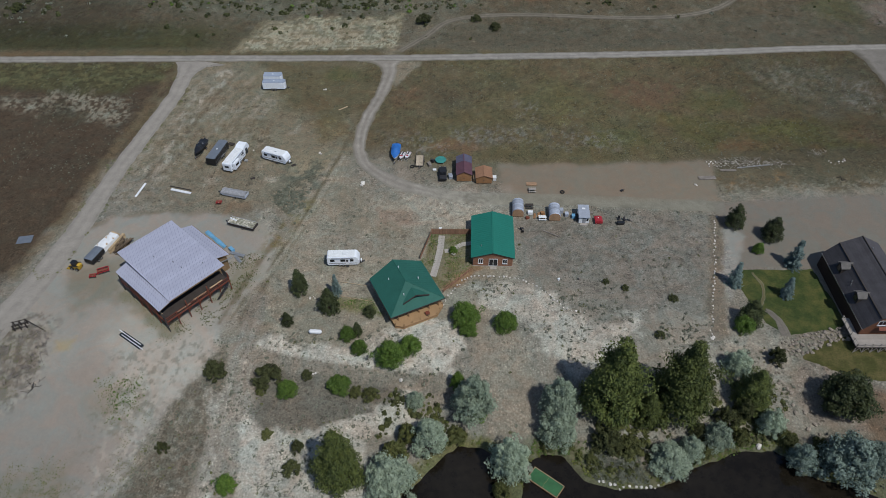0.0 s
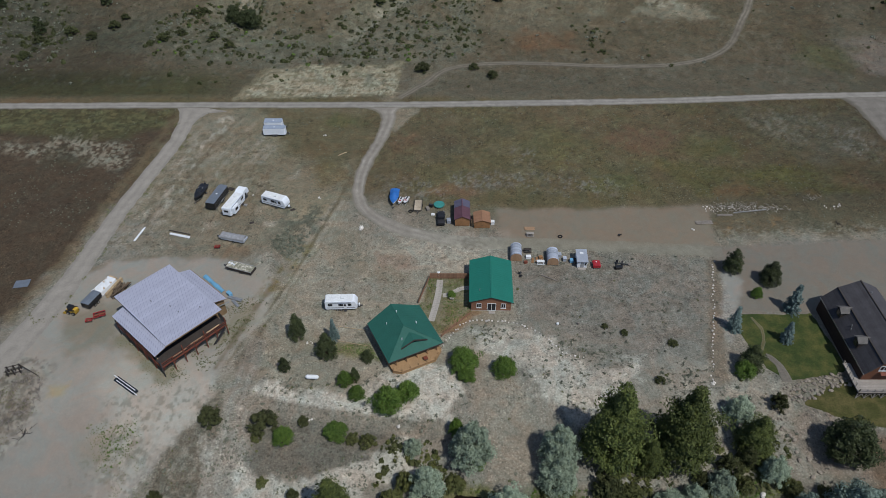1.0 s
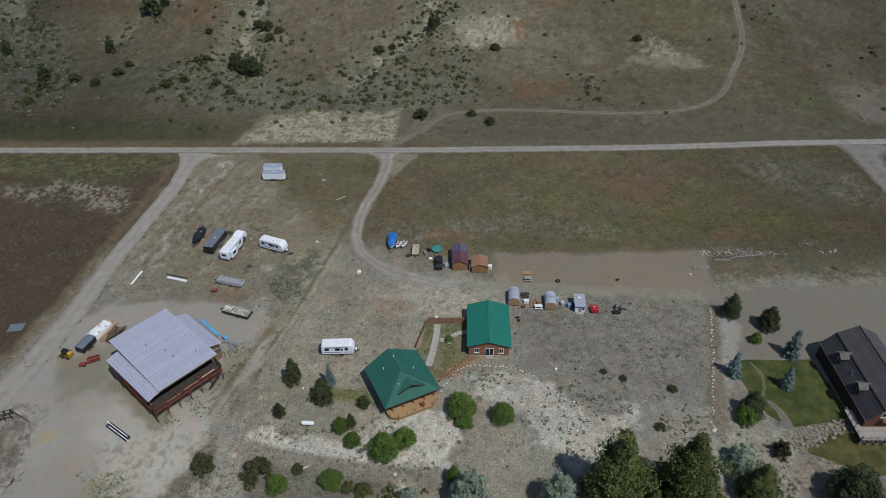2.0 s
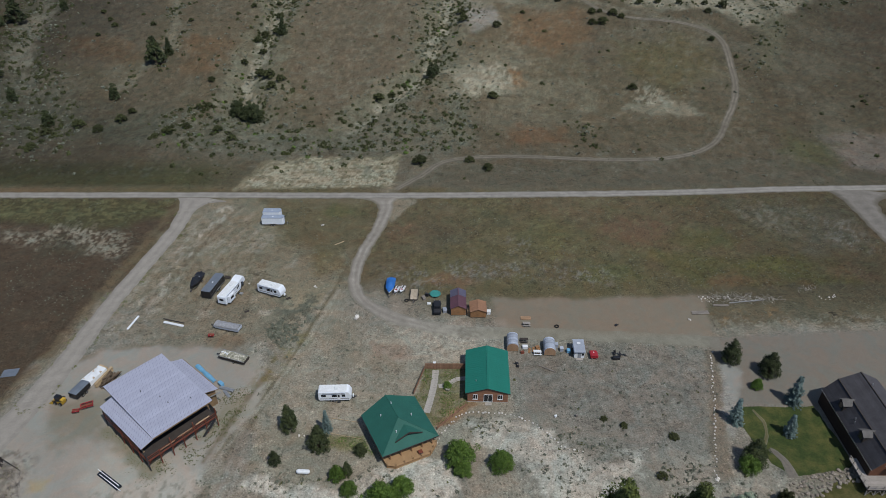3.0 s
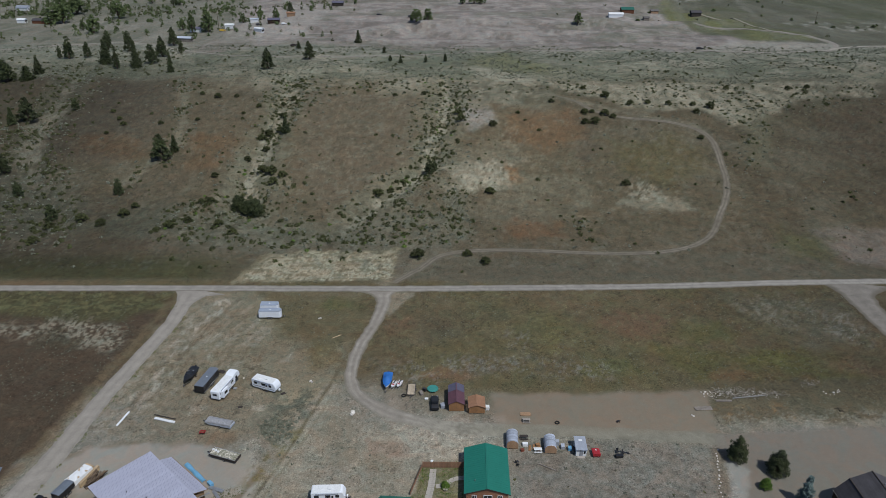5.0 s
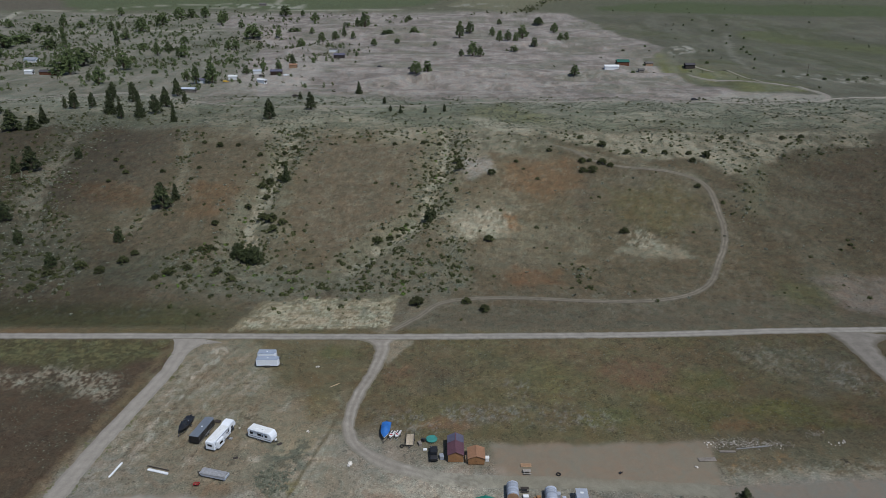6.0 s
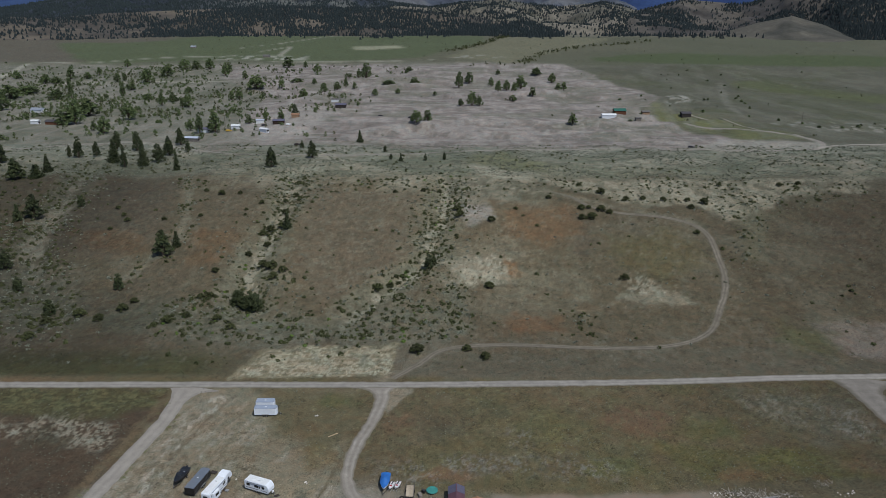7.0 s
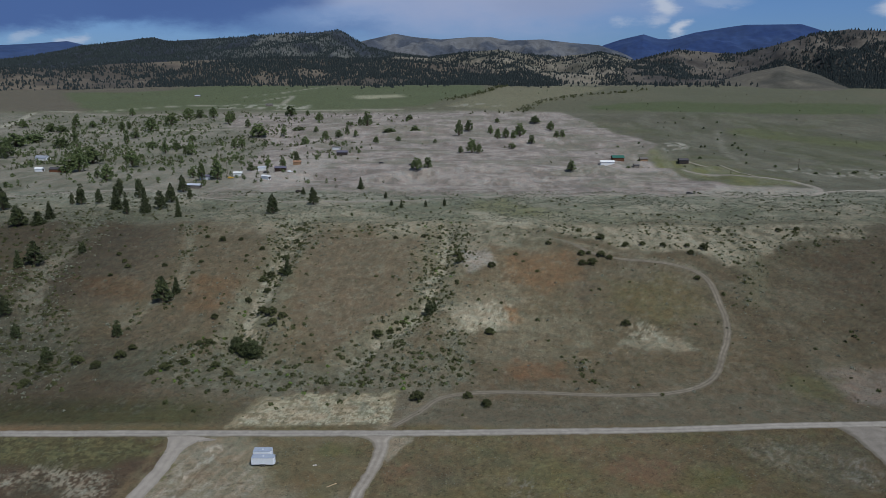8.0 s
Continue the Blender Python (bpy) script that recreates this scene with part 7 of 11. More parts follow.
grove("cottonwood_tree", FAR_COTTONWOOD, 6.8, 15.5, ((-286, 584, 6.4, 16.1), (-300, 596, 3.3, 9.9), (-343, 633, 10.7, 16.6), (-336, 637, 8.3, 26.7), (-350, 691, 11.5, 19.1), (-300, 667, 9, 18.1), (-194, 591, 6.7, 19.6), (-206, 587, 3.9, 19.6), (-219, 602, 3.7, 11.7), (-277, 764, 5.3, 18.7), (-284, 764, 3, 12.1), (-309, 772, 4.8, 16.4), (-311, 809, 7.1, 11.4), (-394, 868, 4.7, 15.7), (-441, 836, 3.5, 28), (-420, 1006, 11.6, 21.5), (-516, 841, 16.2, 17.8), (-457, 725, 10.6, 24), (-524, 891, 17, 11.9), (-453, 826, 11.6, 13.9)),
      ("leafy cottonwood in a distant grove",), "tree", "western grove")
grove("cottonwood_tree", FAR_COTTONWOOD, 6.8, 15.5, ((-551, 1051, 6.8, 19.5), (-528, 1093, 5, 13.9), (-531, 1202, 6.5, 16.1), (-557, 994, 9.3, 15), (-542, 994, 9.3, 11.2), (-526, 1052, 6.8, 11.6), (-465, 1014, 6.4, 14.6), (-460, 1027, 3.7, 12.9), (-419, 1083, 11.4, 20.9), (-420, 1162, 12.2, 18.2), (-399, 1156, 9, 16), (-376, 1151, 9.9, 19.9), (-628, 1046, 8, 14), (-408, 925, 8.3, 10), (-345, 824, 8.1, 8.8), (-324, 900, 6.3, 9.4)),
      ("leafy cottonwood on distant tailings",), "tree", "northwestern cottonwoods")
grove("cottonwood_tree", FAR_COTTONWOOD, 6.8, 15.5, ((-331, 1083, 7.4, 22.3), (-332, 1107, 6.6, 19), (-288, 1034, 5.3, 14.1), (-178, 639, 3.8, 9.9), (-165, 651, 3.9, 12.2), (-149, 642, 3.8, 12), (-251, 836, 5, 12.9), (-242, 837, 5.7, 14.3), (-243, 923, 14.1, 20.4), (-214, 939, 4.7, 15.8), (-259, 1198, 11.1, 20.1), (-231, 1200, 5, 12), (-197, 1117, 8.4, 14.9), (-206, 1001, 12.6, 6.7), (-152, 902, 5.3, 13.5), (-177, 975, 4.1, 9.8)),
      ("green cottonwood near a distant yard",), "tree", "yard cottonwoods")
grove("cottonwood_tree", FAR_COTTONWOOD, 6.8, 15.5, ((-125, 1054, 4.4, 15.7), (-111, 1028, 10.2, 25.5), (-137, 916, 6.1, 12.2), (-127, 925, 3.8, 15.3), (-114, 912, 3.8, 10.6), (-166, 838, 6.3, 12.7), (-81, 842, 4.9, 9.7), (-56, 876, 4.3, 7.2), (-39, 979, 8.1, 12.9), (-23, 604, 6.5, 12), (-14, 637, 4.7, 12.7), (-74, 968, 12, 7.2), (-10, 867, 2.9, 5.7), (-54, 1134, 7.5, 8.4), (-133, 1006, 6.7, 6.7)),
      ("green cottonwood on pinkish tailings",), "tree", "tailing cottonwoods")
grove("cottonwood_tree", FAR_COTTONWOOD, 6.8, 15.5, ((21, 930, 6.9, 22.9), (37, 1002, 8.2, 18.1), (19, 750, 3.7, 8.7), (31, 750, 7.4, 17.3), (39, 749, 4.3, 12.4), (65, 959, 4.7, 14.2), (69, 882, 5.1, 16), (81, 899, 5.9, 14.8), (101, 917, 9.1, 19.7), (88, 874, 4.3, 13), (107, 842, 4.9, 12.6), (146, 1114, 10.1, 12.9), (154, 1005, 6.7, 15), (145, 891, 5.2, 10.4), (148, 866, 4.3, 11.6), (115, 618, 4.7, 11.4), (87, 1127, 4.6, 9.3), (80, 808, 6, 8)),
      ("green cottonwood on pinkish tailings",), "tree", "tailing cottonwoods")
p, rng = strewn(56, 1500, -700, 900, 560, 1950, lambda x, y: 0.20 * smooth(0.5, 0.64, fbm(x, y, 120, 3, 96)) + 0.05)
far_trees("far_brush", BRUSH, 57, with_z(p), 2.6, 2.2, "distant dark bushes over the plain", 10)
p, rng = strewn(58, 9000, -20, 700, 1150, 2080, lambda x, y: smooth(16, 3, np.minimum(line_dist(x, y, [(7, 1433), (43, 1503), (85, 1604), (116, 1689), (198, 2055)]), np.minimum(line_dist(x, y, [(143, 1260), (174, 1348), (198, 1408), (234, 1457), (274, 1518), (334, 1572), (477, 1680)]), line_dist(x, y, [(35, 1200), (85, 1229), (114, 1224), (177, 1255)]) + 4))) * 0.8)
far_trees("far_brush", BRUSH, 59, with_z(p), 5, 4, "distant line of brush along a creek", 10)

for name, group in (("bush", [(384, 1030), (402, 961), (364, 868), (345, 812), (325, 742), (299, 805), (363, 1095), (398, 1161), (575, 1141), (300, 683), (352, 845), (340, 790), (392, 985), (357, 905), (306, 812), (430, 1100)]), ("bush", [(318, 660), (331, 640), (372, 622), (388, 608), (402, 596), (352, 612), (336, 620), (260, 700), (196, 690), (172, 640), (210, 835), (238, 845)])):
    grove(name, FAR_COTTONWOOD, 5.5, 14, [(x, y, 1.8 + 0.5 * math.sin(x), 2.6 + 0.7 * math.sin(y)) for x, y in group], ("small dark bush on the distant meadow",), "shrub", "meadow bushes")


def on_ridge(hill, seed, n, keep):
    X, Y, Z = hill
    rng = np.random.default_rng(seed)
    i, j = rng.integers(0, X.shape[0] - 3, n), rng.integers(0, X.shape[1] - 2, n)
    a, b = rng.random(n), rng.random(n)
    def mix(G):
        return (G[i, j] * (1 - a) + G[i + 1, j] * a) * (1 - b) + (G[i, j + 1] * (1 - a) + G[i + 1, j + 1] * a) * b
    x, y, z = mix(X), mix(Y), mix(Z)
    k = rng.random(n) < keep(x, y, i / X.shape[0])
    return np.c_[x, y, z][k]


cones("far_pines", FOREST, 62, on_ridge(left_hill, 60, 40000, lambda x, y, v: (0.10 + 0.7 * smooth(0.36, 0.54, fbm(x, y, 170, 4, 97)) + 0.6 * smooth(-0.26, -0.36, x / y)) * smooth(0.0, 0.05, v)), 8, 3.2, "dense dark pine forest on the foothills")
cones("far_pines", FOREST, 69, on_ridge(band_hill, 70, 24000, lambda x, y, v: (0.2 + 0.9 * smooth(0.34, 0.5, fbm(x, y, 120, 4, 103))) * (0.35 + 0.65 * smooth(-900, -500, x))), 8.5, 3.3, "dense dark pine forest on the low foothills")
cones("far_pines", FOREST, 64, on_ridge(mid_hill, 63, 15000, lambda x, y, v: 0.16 + 0.75 * smooth(0.45, 0.6, fbm(x, y, 140, 4, 98))), 8, 3.2, "scattered dark pines on pale hills")
cones("far_pines", FOREST, 66, on_ridge(right_hill, 65, 22000, lambda x, y, v: 0.07 + 0.9 * smooth(0.45, 0.56, fbm(x, y, 180, 4, 99)) + 0.95 * smooth(0.34, 0.26, v) * smooth(880, 1020, x)), 8.5, 3.3, "dark pine stands on a bare hill")
cones("far_pines", FOREST, 74, on_ridge(right_hill, 73, 26000, lambda x, y, v: smooth(0.5, 0.36, v + 0.16 * (fbm(x, y, 90, 3, 110) - 0.5)) * smooth(900, 980, x)), 9, 3.4, "dense dark pine forest at the foot of a hill")
p, rng = strewn(67, 2600, -1300, 900, 1650, 2050, lambda x, y: smooth(1700, 2000, y) * (0.2 + 0.8 * smooth(0.45, 0.6, fbm(x, y, 130, 3, 100))))
cones("far_pines", FOREST, 68, with_z(p), 11, 4.0, "scattered pines where the plain meets the hills")

# ---- building helpers ----
def part(name, bm, material, parent, label=""):
    """Links a bmesh as one mesh object under a thing or a part."""
    me = bpy.data.meshes.new(name)
    bmesh.ops.recalc_face_normals(bm, faces=bm.faces)
    bm.to_mesh(me)
    bm.free()
    me.materials.append(material)
    ob = new(name, me)
    ob.parent = parent
    return tagged(ob, label) if label else ob


def thing(name, x, y, turn, label, category, group="", z=None):
    ob = new(name)
    ob.matrix_basis = pose(x, y, ground_z(x, y) if z is None else z, 0, 0, turn)
    return tagged(ob, label, category, group)


def boxes(*specs, bevel=0.0):
    """Boxes given by (x0, y0, z0, x1, y1, z1)."""
    bm = bmesh.new()
    for x0, y0, z0, x1, y1, z1 in specs:
        m = Matrix.Translation(((x0 + x1) / 2, (y0 + y1) / 2, (z0 + z1) / 2)) @ Matrix.Diagonal((abs(x1 - x0), abs(y1 - y0), abs(z1 - z0), 1))
        bmesh.ops.create_cube(bm, size=1, matrix=m)
    if bevel:
        bmesh.ops.bevel(bm, geom=bm.edges[:], offset=bevel, segments=1, affect="EDGES")
    return bm


def beam(a, b, w, h=None):
    """A squared beam from a to b."""
    a, b = Vector(a), Vector(b)
    d = b - a
    q = d.to_track_quat("Z", "Y").to_matrix().to_4x4()
    bm = bmesh.new()
    bmesh.ops.create_cube(bm, size=1, matrix=Matrix.Translation((a + b) / 2) @ q @ Matrix.Diagonal((w, h or w, d.length, 1)))
    return bm


def rod(a, b, r, r2=None, sides=10):
    a, b = Vector(a), Vector(b)
    d = b - a
    bm = bmesh.new()
    bmesh.ops.create_cone(bm, cap_ends=True, segments=sides, radius1=r, radius2=r if r2 is None else r2, depth=d.length, matrix=Matrix.Translation((a + b) / 2) @ d.to_track_quat("Z", "Y").to_matrix().to_4x4())
    return bm


def prism(outline, a, b, axis="y", bevel=0.0):
    """An outline of (u, z) extruded along x or y from a to b."""
    bm = bmesh.new()
    def at(u, z, w):
        return (u, w, z) if axis == "y" else (w, u, z)
    lo = [bm.verts.new(at(u, z, a)) for u, z in outline]
    hi = [bm.verts.new(at(u, z, b)) for u, z in outline]
    bm.faces.new(lo)
    bm.faces.new(hi[::-1])
    for i in range(len(lo)):
        j = (i + 1) % len(lo)
        bm.faces.new((lo[i], hi[i], hi[j], lo[j]))
    bmesh.ops.recalc_face_normals(bm, faces=bm.faces)
    if bevel:
        bmesh.ops.bevel(bm, geom=bm.edges[:], offset=bevel, segments=2, affect="EDGES")
    return bm


def flat(outline, z0, z1):
    """A flat slab with an outline of (x, y)."""
    bm = bmesh.new()
    lo = [bm.verts.new((x, y, z0)) for x, y in outline]
    hi = [bm.verts.new((x, y, z1)) for x, y in outline]
    bm.faces.new(lo[::-1])
    bm.faces.new(hi)
    for i in range(len(lo)):
        j = (i + 1) % len(lo)
        bm.faces.new((lo[i], lo[j], hi[j], hi[i]))
    return bm


def slab(pts, thick):
    """A roof plane through three or more points, with thickness downwards."""
    bm = bmesh.new()
    p = [Vector(q) for q in pts]
    nrm = (p[1] - p[0]).cross(p[2] - p[0]).normalized()
    if nrm.z < 0:
        nrm = -nrm
    top = [bm.verts.new(q) for q in p]
    low = [bm.verts.new(q - nrm * thick) for q in p]
    bm.faces.new(top)
    bm.faces.new(low[::-1])
    for i in range(len(p)):
        j = (i + 1) % len(p)
        bm.faces.new((top[i], low[i], low[j], top[j]))
    return bm


def seams(lines, w=0.05, h=0.06):
    """Raised ribs between pairs of points on a roof, in one mesh."""
    bm = bmesh.new()
    for a, b in lines:
        a, b = Vector(a), Vector(b)
        d = b - a
        m = Matrix.Translation((a + b) / 2 + Vector((0, 0, h / 2))) @ d.to_track_quat("Z", "Y").to_matrix().to_4x4() @ Matrix.Diagonal((w, w, d.length, 1))
        bmesh.ops.create_cube(bm, size=1, matrix=m)
    return bm


def lerp(a, b, t):
    return tuple(p + (q - p) * t for p, q in zip(a, b))


def window(parent, x, y, z, w, h, facing="y", name="window", sill=True, leaves=2):
    """A framed window proud of a wall that faces -y (or -x)."""
    d = 0.07
    def bx(u0, v0, u1, v1, a, b):
        return (x + u0, y + a, z + v0, x + u1, y + b, z + v1) if facing == "y" else (x + a, y + u0, z + v0, x + b, y + u1, z + v1)
    t = 0.11
    fr = part(name, boxes(bx(-w / 2, 0, -w / 2 + t, h, -d, 0), bx(w / 2 - t, 0, w / 2, h, -d, 0), bx(-w / 2, h - t, w / 2, h, -d, 0), bx(-w / 2, 0, w / 2, t, -d, 0),
                         *[bx(-w / 2 + w * i / leaves - 0.04, 0, -w / 2 + w * i / leaves + 0.04, h, -d, 0) for i in range(1, leaves)]), WHITE, parent, "white framed window")
    for i in range(leaves):
        a, b = -w / 2 + w * i / leaves + 0.05, -w / 2 + w * (i + 1) / leaves - 0.05
        part("pane", boxes(bx(a, t, b, h - t, -0.03, 0)), GLASS, fr)
    if sill:
        part("sill", boxes(bx(-w / 2 - 0.08, -0.06, w / 2 + 0.08, 0, -0.14, 0)), WHITE, fr)
    return fr


def rail(parent, pts, z, high=0.95, step=2.0, material=CEDAR, bars=2):
    """A railing of posts and rails along pts at floor level z."""
    for (ax, ay), (bx, by) in zip(pts, pts[1:]):
        n = max(1, round(math.hypot(bx - ax, by - ay) / step))
        for i in range(n + 1):
            x, y = ax + (bx - ax) * i / n, ay + (by - ay) * i / n
            part("post", boxes((x - 0.06, y - 0.06, z, x + 0.06, y + 0.06, z + high)), material, parent)
        for k in range(bars):
            h = z + high - 0.03 - k * high * 0.45
            part("rail", beam((ax, ay, h), (bx, by, h), 0.09, 0.06), material, parent)


# ---- green-roofed log garage ----
def log_garage():
    g = thing("garage", 9.75, 115.1, -1.6, "log-sided garage with bright green metal roof", "garage", z=0.0)
    W, L, E, R = 4.5, 6.7, 2.88, 4.35
    part("foundation", boxes((-W - 0.05, -L - 0.05, -0.3, W + 0.05, L + 0.05, 0.12)), CONCRETE, g)
    for i in range(14):
        z = 0.14 + 0.197 * i
        part("log", boxes((-W, -L, z, W, -L + 0.2, z + 0.185), bevel=0.04), LOG, g)
    part("wall", boxes((-W, -L + 0.2, 0.1, -W + 0.2, L, E)), LOG, g)
    part("wall", boxes((W - 0.2, -L + 0.2, 0.1, W, L, E)), LOG, g)
    part("wall", boxes((-W + 0.2, L - 0.2, 0.1, W - 0.2, L, E)), LOG, g)
    for y in (-L + 0.02, L - 0.2):
        part("gable", prism([(-W, E), (W, E), (0, R - 0.05)], y, y + 0.18), LOG, g)
    ov, eave, lip = 0.45, 0.5, 0.14
    for s in (-1, 1):
        low = E - 0.1
        a, b, c, d = (0, -L - lip, R), (0, L + ov, R), (s * (W + eave), L + ov, low), (s * (W + eave), -L - lip, low)
        roof = part("roof", slab((a, b, c, d), 0.16), GREEN_ROOF, g, "bright green standing-seam metal roof")
        part("roof_seam", seams([(lerp(a, b, k / 22), lerp(d, c, k / 22)) for k in range(23)], 0.03, 0.018), GREEN_ROOF, roof)
        part("bargeboard", beam((0, -L - lip - 0.03, R - 0.10), (s * (W + eave), -L - lip - 0.03, low - 0.10), 0.05, 0.2), DARKWALL, g)
    part("ridge_cap", boxes((-0.18, -L - lip, R - 0.02, 0.18, L + ov, R + 0.05)), GREEN_ROOF, g)
    part("vent_pipe", rod((-2.6, -3.8, 3.3), (-2.6, -3.8, 3.95), 0.09), STEEL, g)
    window(g, -2.75, -L, 0.95, 1.1, 1.45)
    window(g, 2.75, -L, 0.95, 1.1, 1.45)
    dr = window(g, 0.1, -L, 0.12, 2.0, 2.3, name="patio_door", sill=False)
    part("step", boxes((-0.5, -L - 1.0, -0.1, 0.9, -L - 0.15, 0.14), bevel=0.02), CONCRETE, g)
    return g


log_garage()


# ---- house with a dull green roof and a deck ----
def green_house():
    h = thing("house", -12.4, 90.7, 26.2, "house with green metal roof in dull light and tan deck", "house", z=0.0)
    # local: x along the deck side, y away from it
    X, Y, E, R = 12.5, 12.2, 3.1, 6.4
    part("foundation", boxes((0.6, 2.6, -1.2, X - 0.6, Y - 0.6, 0.3)), CONCRETE, h)
    for a in ((0.6, 2.6, 0.3, X - 0.6, 2.8, E), (0.6, Y - 0.8, 0.3, X - 0.6, Y - 0.6, E), (0.6, 2.8, 0.3, 0.8, Y - 0.8, E), (X - 0.8, 2.8, 0.3, X - 0.6, Y - 0.8, E)):
        part("wall", boxes(a), CEDAR, h)
    mx, hip = X / 2 - 0.4, 5.4
    A, B, C, D = (0, Y, E), (0, 0, E), (X, 0, E), (X, Y, E)
    P, Q = (mx, hip, R), (mx, Y + 0.2, R)
    for pts in ((B, C, P), (A, B, P, Q), (C, D, Q, P)):
        roof = part("roof", slab(pts, 0.16), DULL_ROOF, h, "green metal roof toned for dull light")
    part("roof_seam", seams([((0, Y * k / 20, E), lerp(P, Q, max(0, (Y * k / 20 - hip) / (Y - hip))) if Y * k / 20 >= hip else lerp(B, P, k * Y / 20 / hip)) for k in range(1, 20)] +
                            [((X, Y * k / 20, E), lerp(P, Q, max(0, (Y * k / 20 - hip) / (Y - hip))) if Y * k / 20 >= hip else lerp(C, P, k * Y / 20 / hip)) for k in range(1, 20)] +
                            [((X * k / 20, 0, E), lerp(B, P, k / 20 * X / mx) if X * k / 20 < mx else lerp(P, C, (X * k / 20 - mx) / (X - mx))) for k in range(1, 20)], 0.03, 0.016), DULL_ROOF, h)
    part("ridge_cap", seams([(P, Q), (B, P), (C, P)], 0.12, 0.02), DULL_ROOF, h)
    part("gable", prism([(0.6, E), (X - 0.6, E), (mx, R - 0.25)], Y - 0.75, Y - 0.6), CEDAR, h)
    # gablet with a window over the deck
    gx, gw, gy = 6.5, 3.0, 1.7
    gz, gt = E + (R - E) * gy / hip, E + (R - E) * gy / hip + 1.3
    dm = part("dormer", prism([(gx - gw + 0.5, gz - 0.25), (gx + gw - 0.5, gz - 0.25), (gx, gt - 0.22)], gy + 0.25, gy + 0.4), DARKWALL, h, "dark triangular dormer front")
    back = hip * 0.93
    for s in (-1, 1):
        part("dormer_roof", slab(((gx, gy - 0.2, gt), (gx, back, gt + 0.1), (gx + s * gw * 0.55, back * 0.8, gz + 0.75), (gx + s * gw, gy - 0.2, gz)), 0.12), DULL_ROOF, dm)
        part("bargeboard", beam((gx, gy - 0.26, gt - 0.02), (gx + s * gw, gy - 0.26, gz - 0.02), 0.12, 0.3), DARKWALL, dm, "dark dormer trim")
    for k in (-0.7, 0, 0.7):
        part("pane", boxes((gx + k - 0.3, gy + 0.2, gz - 0.02, gx + k + 0.3, gy + 0.26, gz + 0.75 - abs(k) * 0.55)), GLASS, dm)
    for x, y in ((6.0, 9.6), (3.2, 8.6), (9.0, 6.0), (4.4, 3.1)):
        z = E + (R - E) * min(min(x, X - x) / mx, y / hip, 1)
        part("vent_pipe", rod((x, y, z - 0.1), (x, y, z + 0.5), 0.1), WHITE, h)
    part("gutter", boxes((-0.05, -0.14, E - 0.16, X + 0.05, 0.0, E - 0.03)), DARKWALL, h)
    # deck
    dz, out = 0.9, [(0.5, 2.6), (0.6, -0.6), (2.2, -1.7), (9.9, -1.7), (12.2, 0.2), (12.2, 2.6)]
    part("deck_frame", flat([(x, y + 0.05) for x, y in out], dz - 0.28, dz - 0.05), CEDAR, h)
    y = -1.7
    while y < 2.55:
        def span(yy):
            xs = []
            for (ax, ay), (bx, by) in zip(out, out[1:] + out[:1]):
                if (ay > yy) != (by > yy):
                    xs.append(ax + (bx - ax) * (yy - ay) / (by - ay))
            return (min(xs), max(xs)) if len(xs) > 1 else None
        s0 = span(y + 0.07)
        if s0:
            part("deck_board", boxes((s0[0], y, dz - 0.05, s0[1], y + 0.14, dz)), DECK, h)
        y += 0.15
    for x, yy in ((0.7, -0.5), (2.3, -1.5), (5, -1.5), (7.4, -1.5), (9.8, -1.5), (12, 0.3)):
        part("deck_post", boxes((x - 0.08, yy - 0.08, -1.6, x + 0.08, yy + 0.08, dz - 0.05)), CEDAR, h)
    rail(h, [(0.6, 1.6), (0.7, -0.54), (2.25, -1.6), (9.85, -1.6), (12.1, 0.24)], dz, 0.8, 1.8, DECK, 0)
    part("skirting", flat([(x, y + 0.12) for x, y in out], -1.6, dz - 0.3), DECK, h, "tan boards below the deck")
    for x in (1.8, 4.2, 6.6, 9.0, 11.2):
        part("eave_post", boxes((x - 0.09, 0.35, dz, x + 0.09, 0.53, E - 0.12)), CEDAR, h)
    for x in (3, 6.2, 9.4):
        window(h, x, 2.6, 1.1, 1.6, 1.3)
    return h


green_house()
fp = thing("fire_pit", -4.9, 93.6, 26, "dark square fire pit on the deck", "fire pit", z=0.9)
part("bowl", boxes((-0.4, -0.4, 0.0, 0.4, 0.4, 0.42), bevel=0.05), DARKSTEEL, fp)
part("rim", boxes((-0.46, -0.46, 0.40, 0.46, 0.46, 0.47), bevel=0.02), RUST, fp)


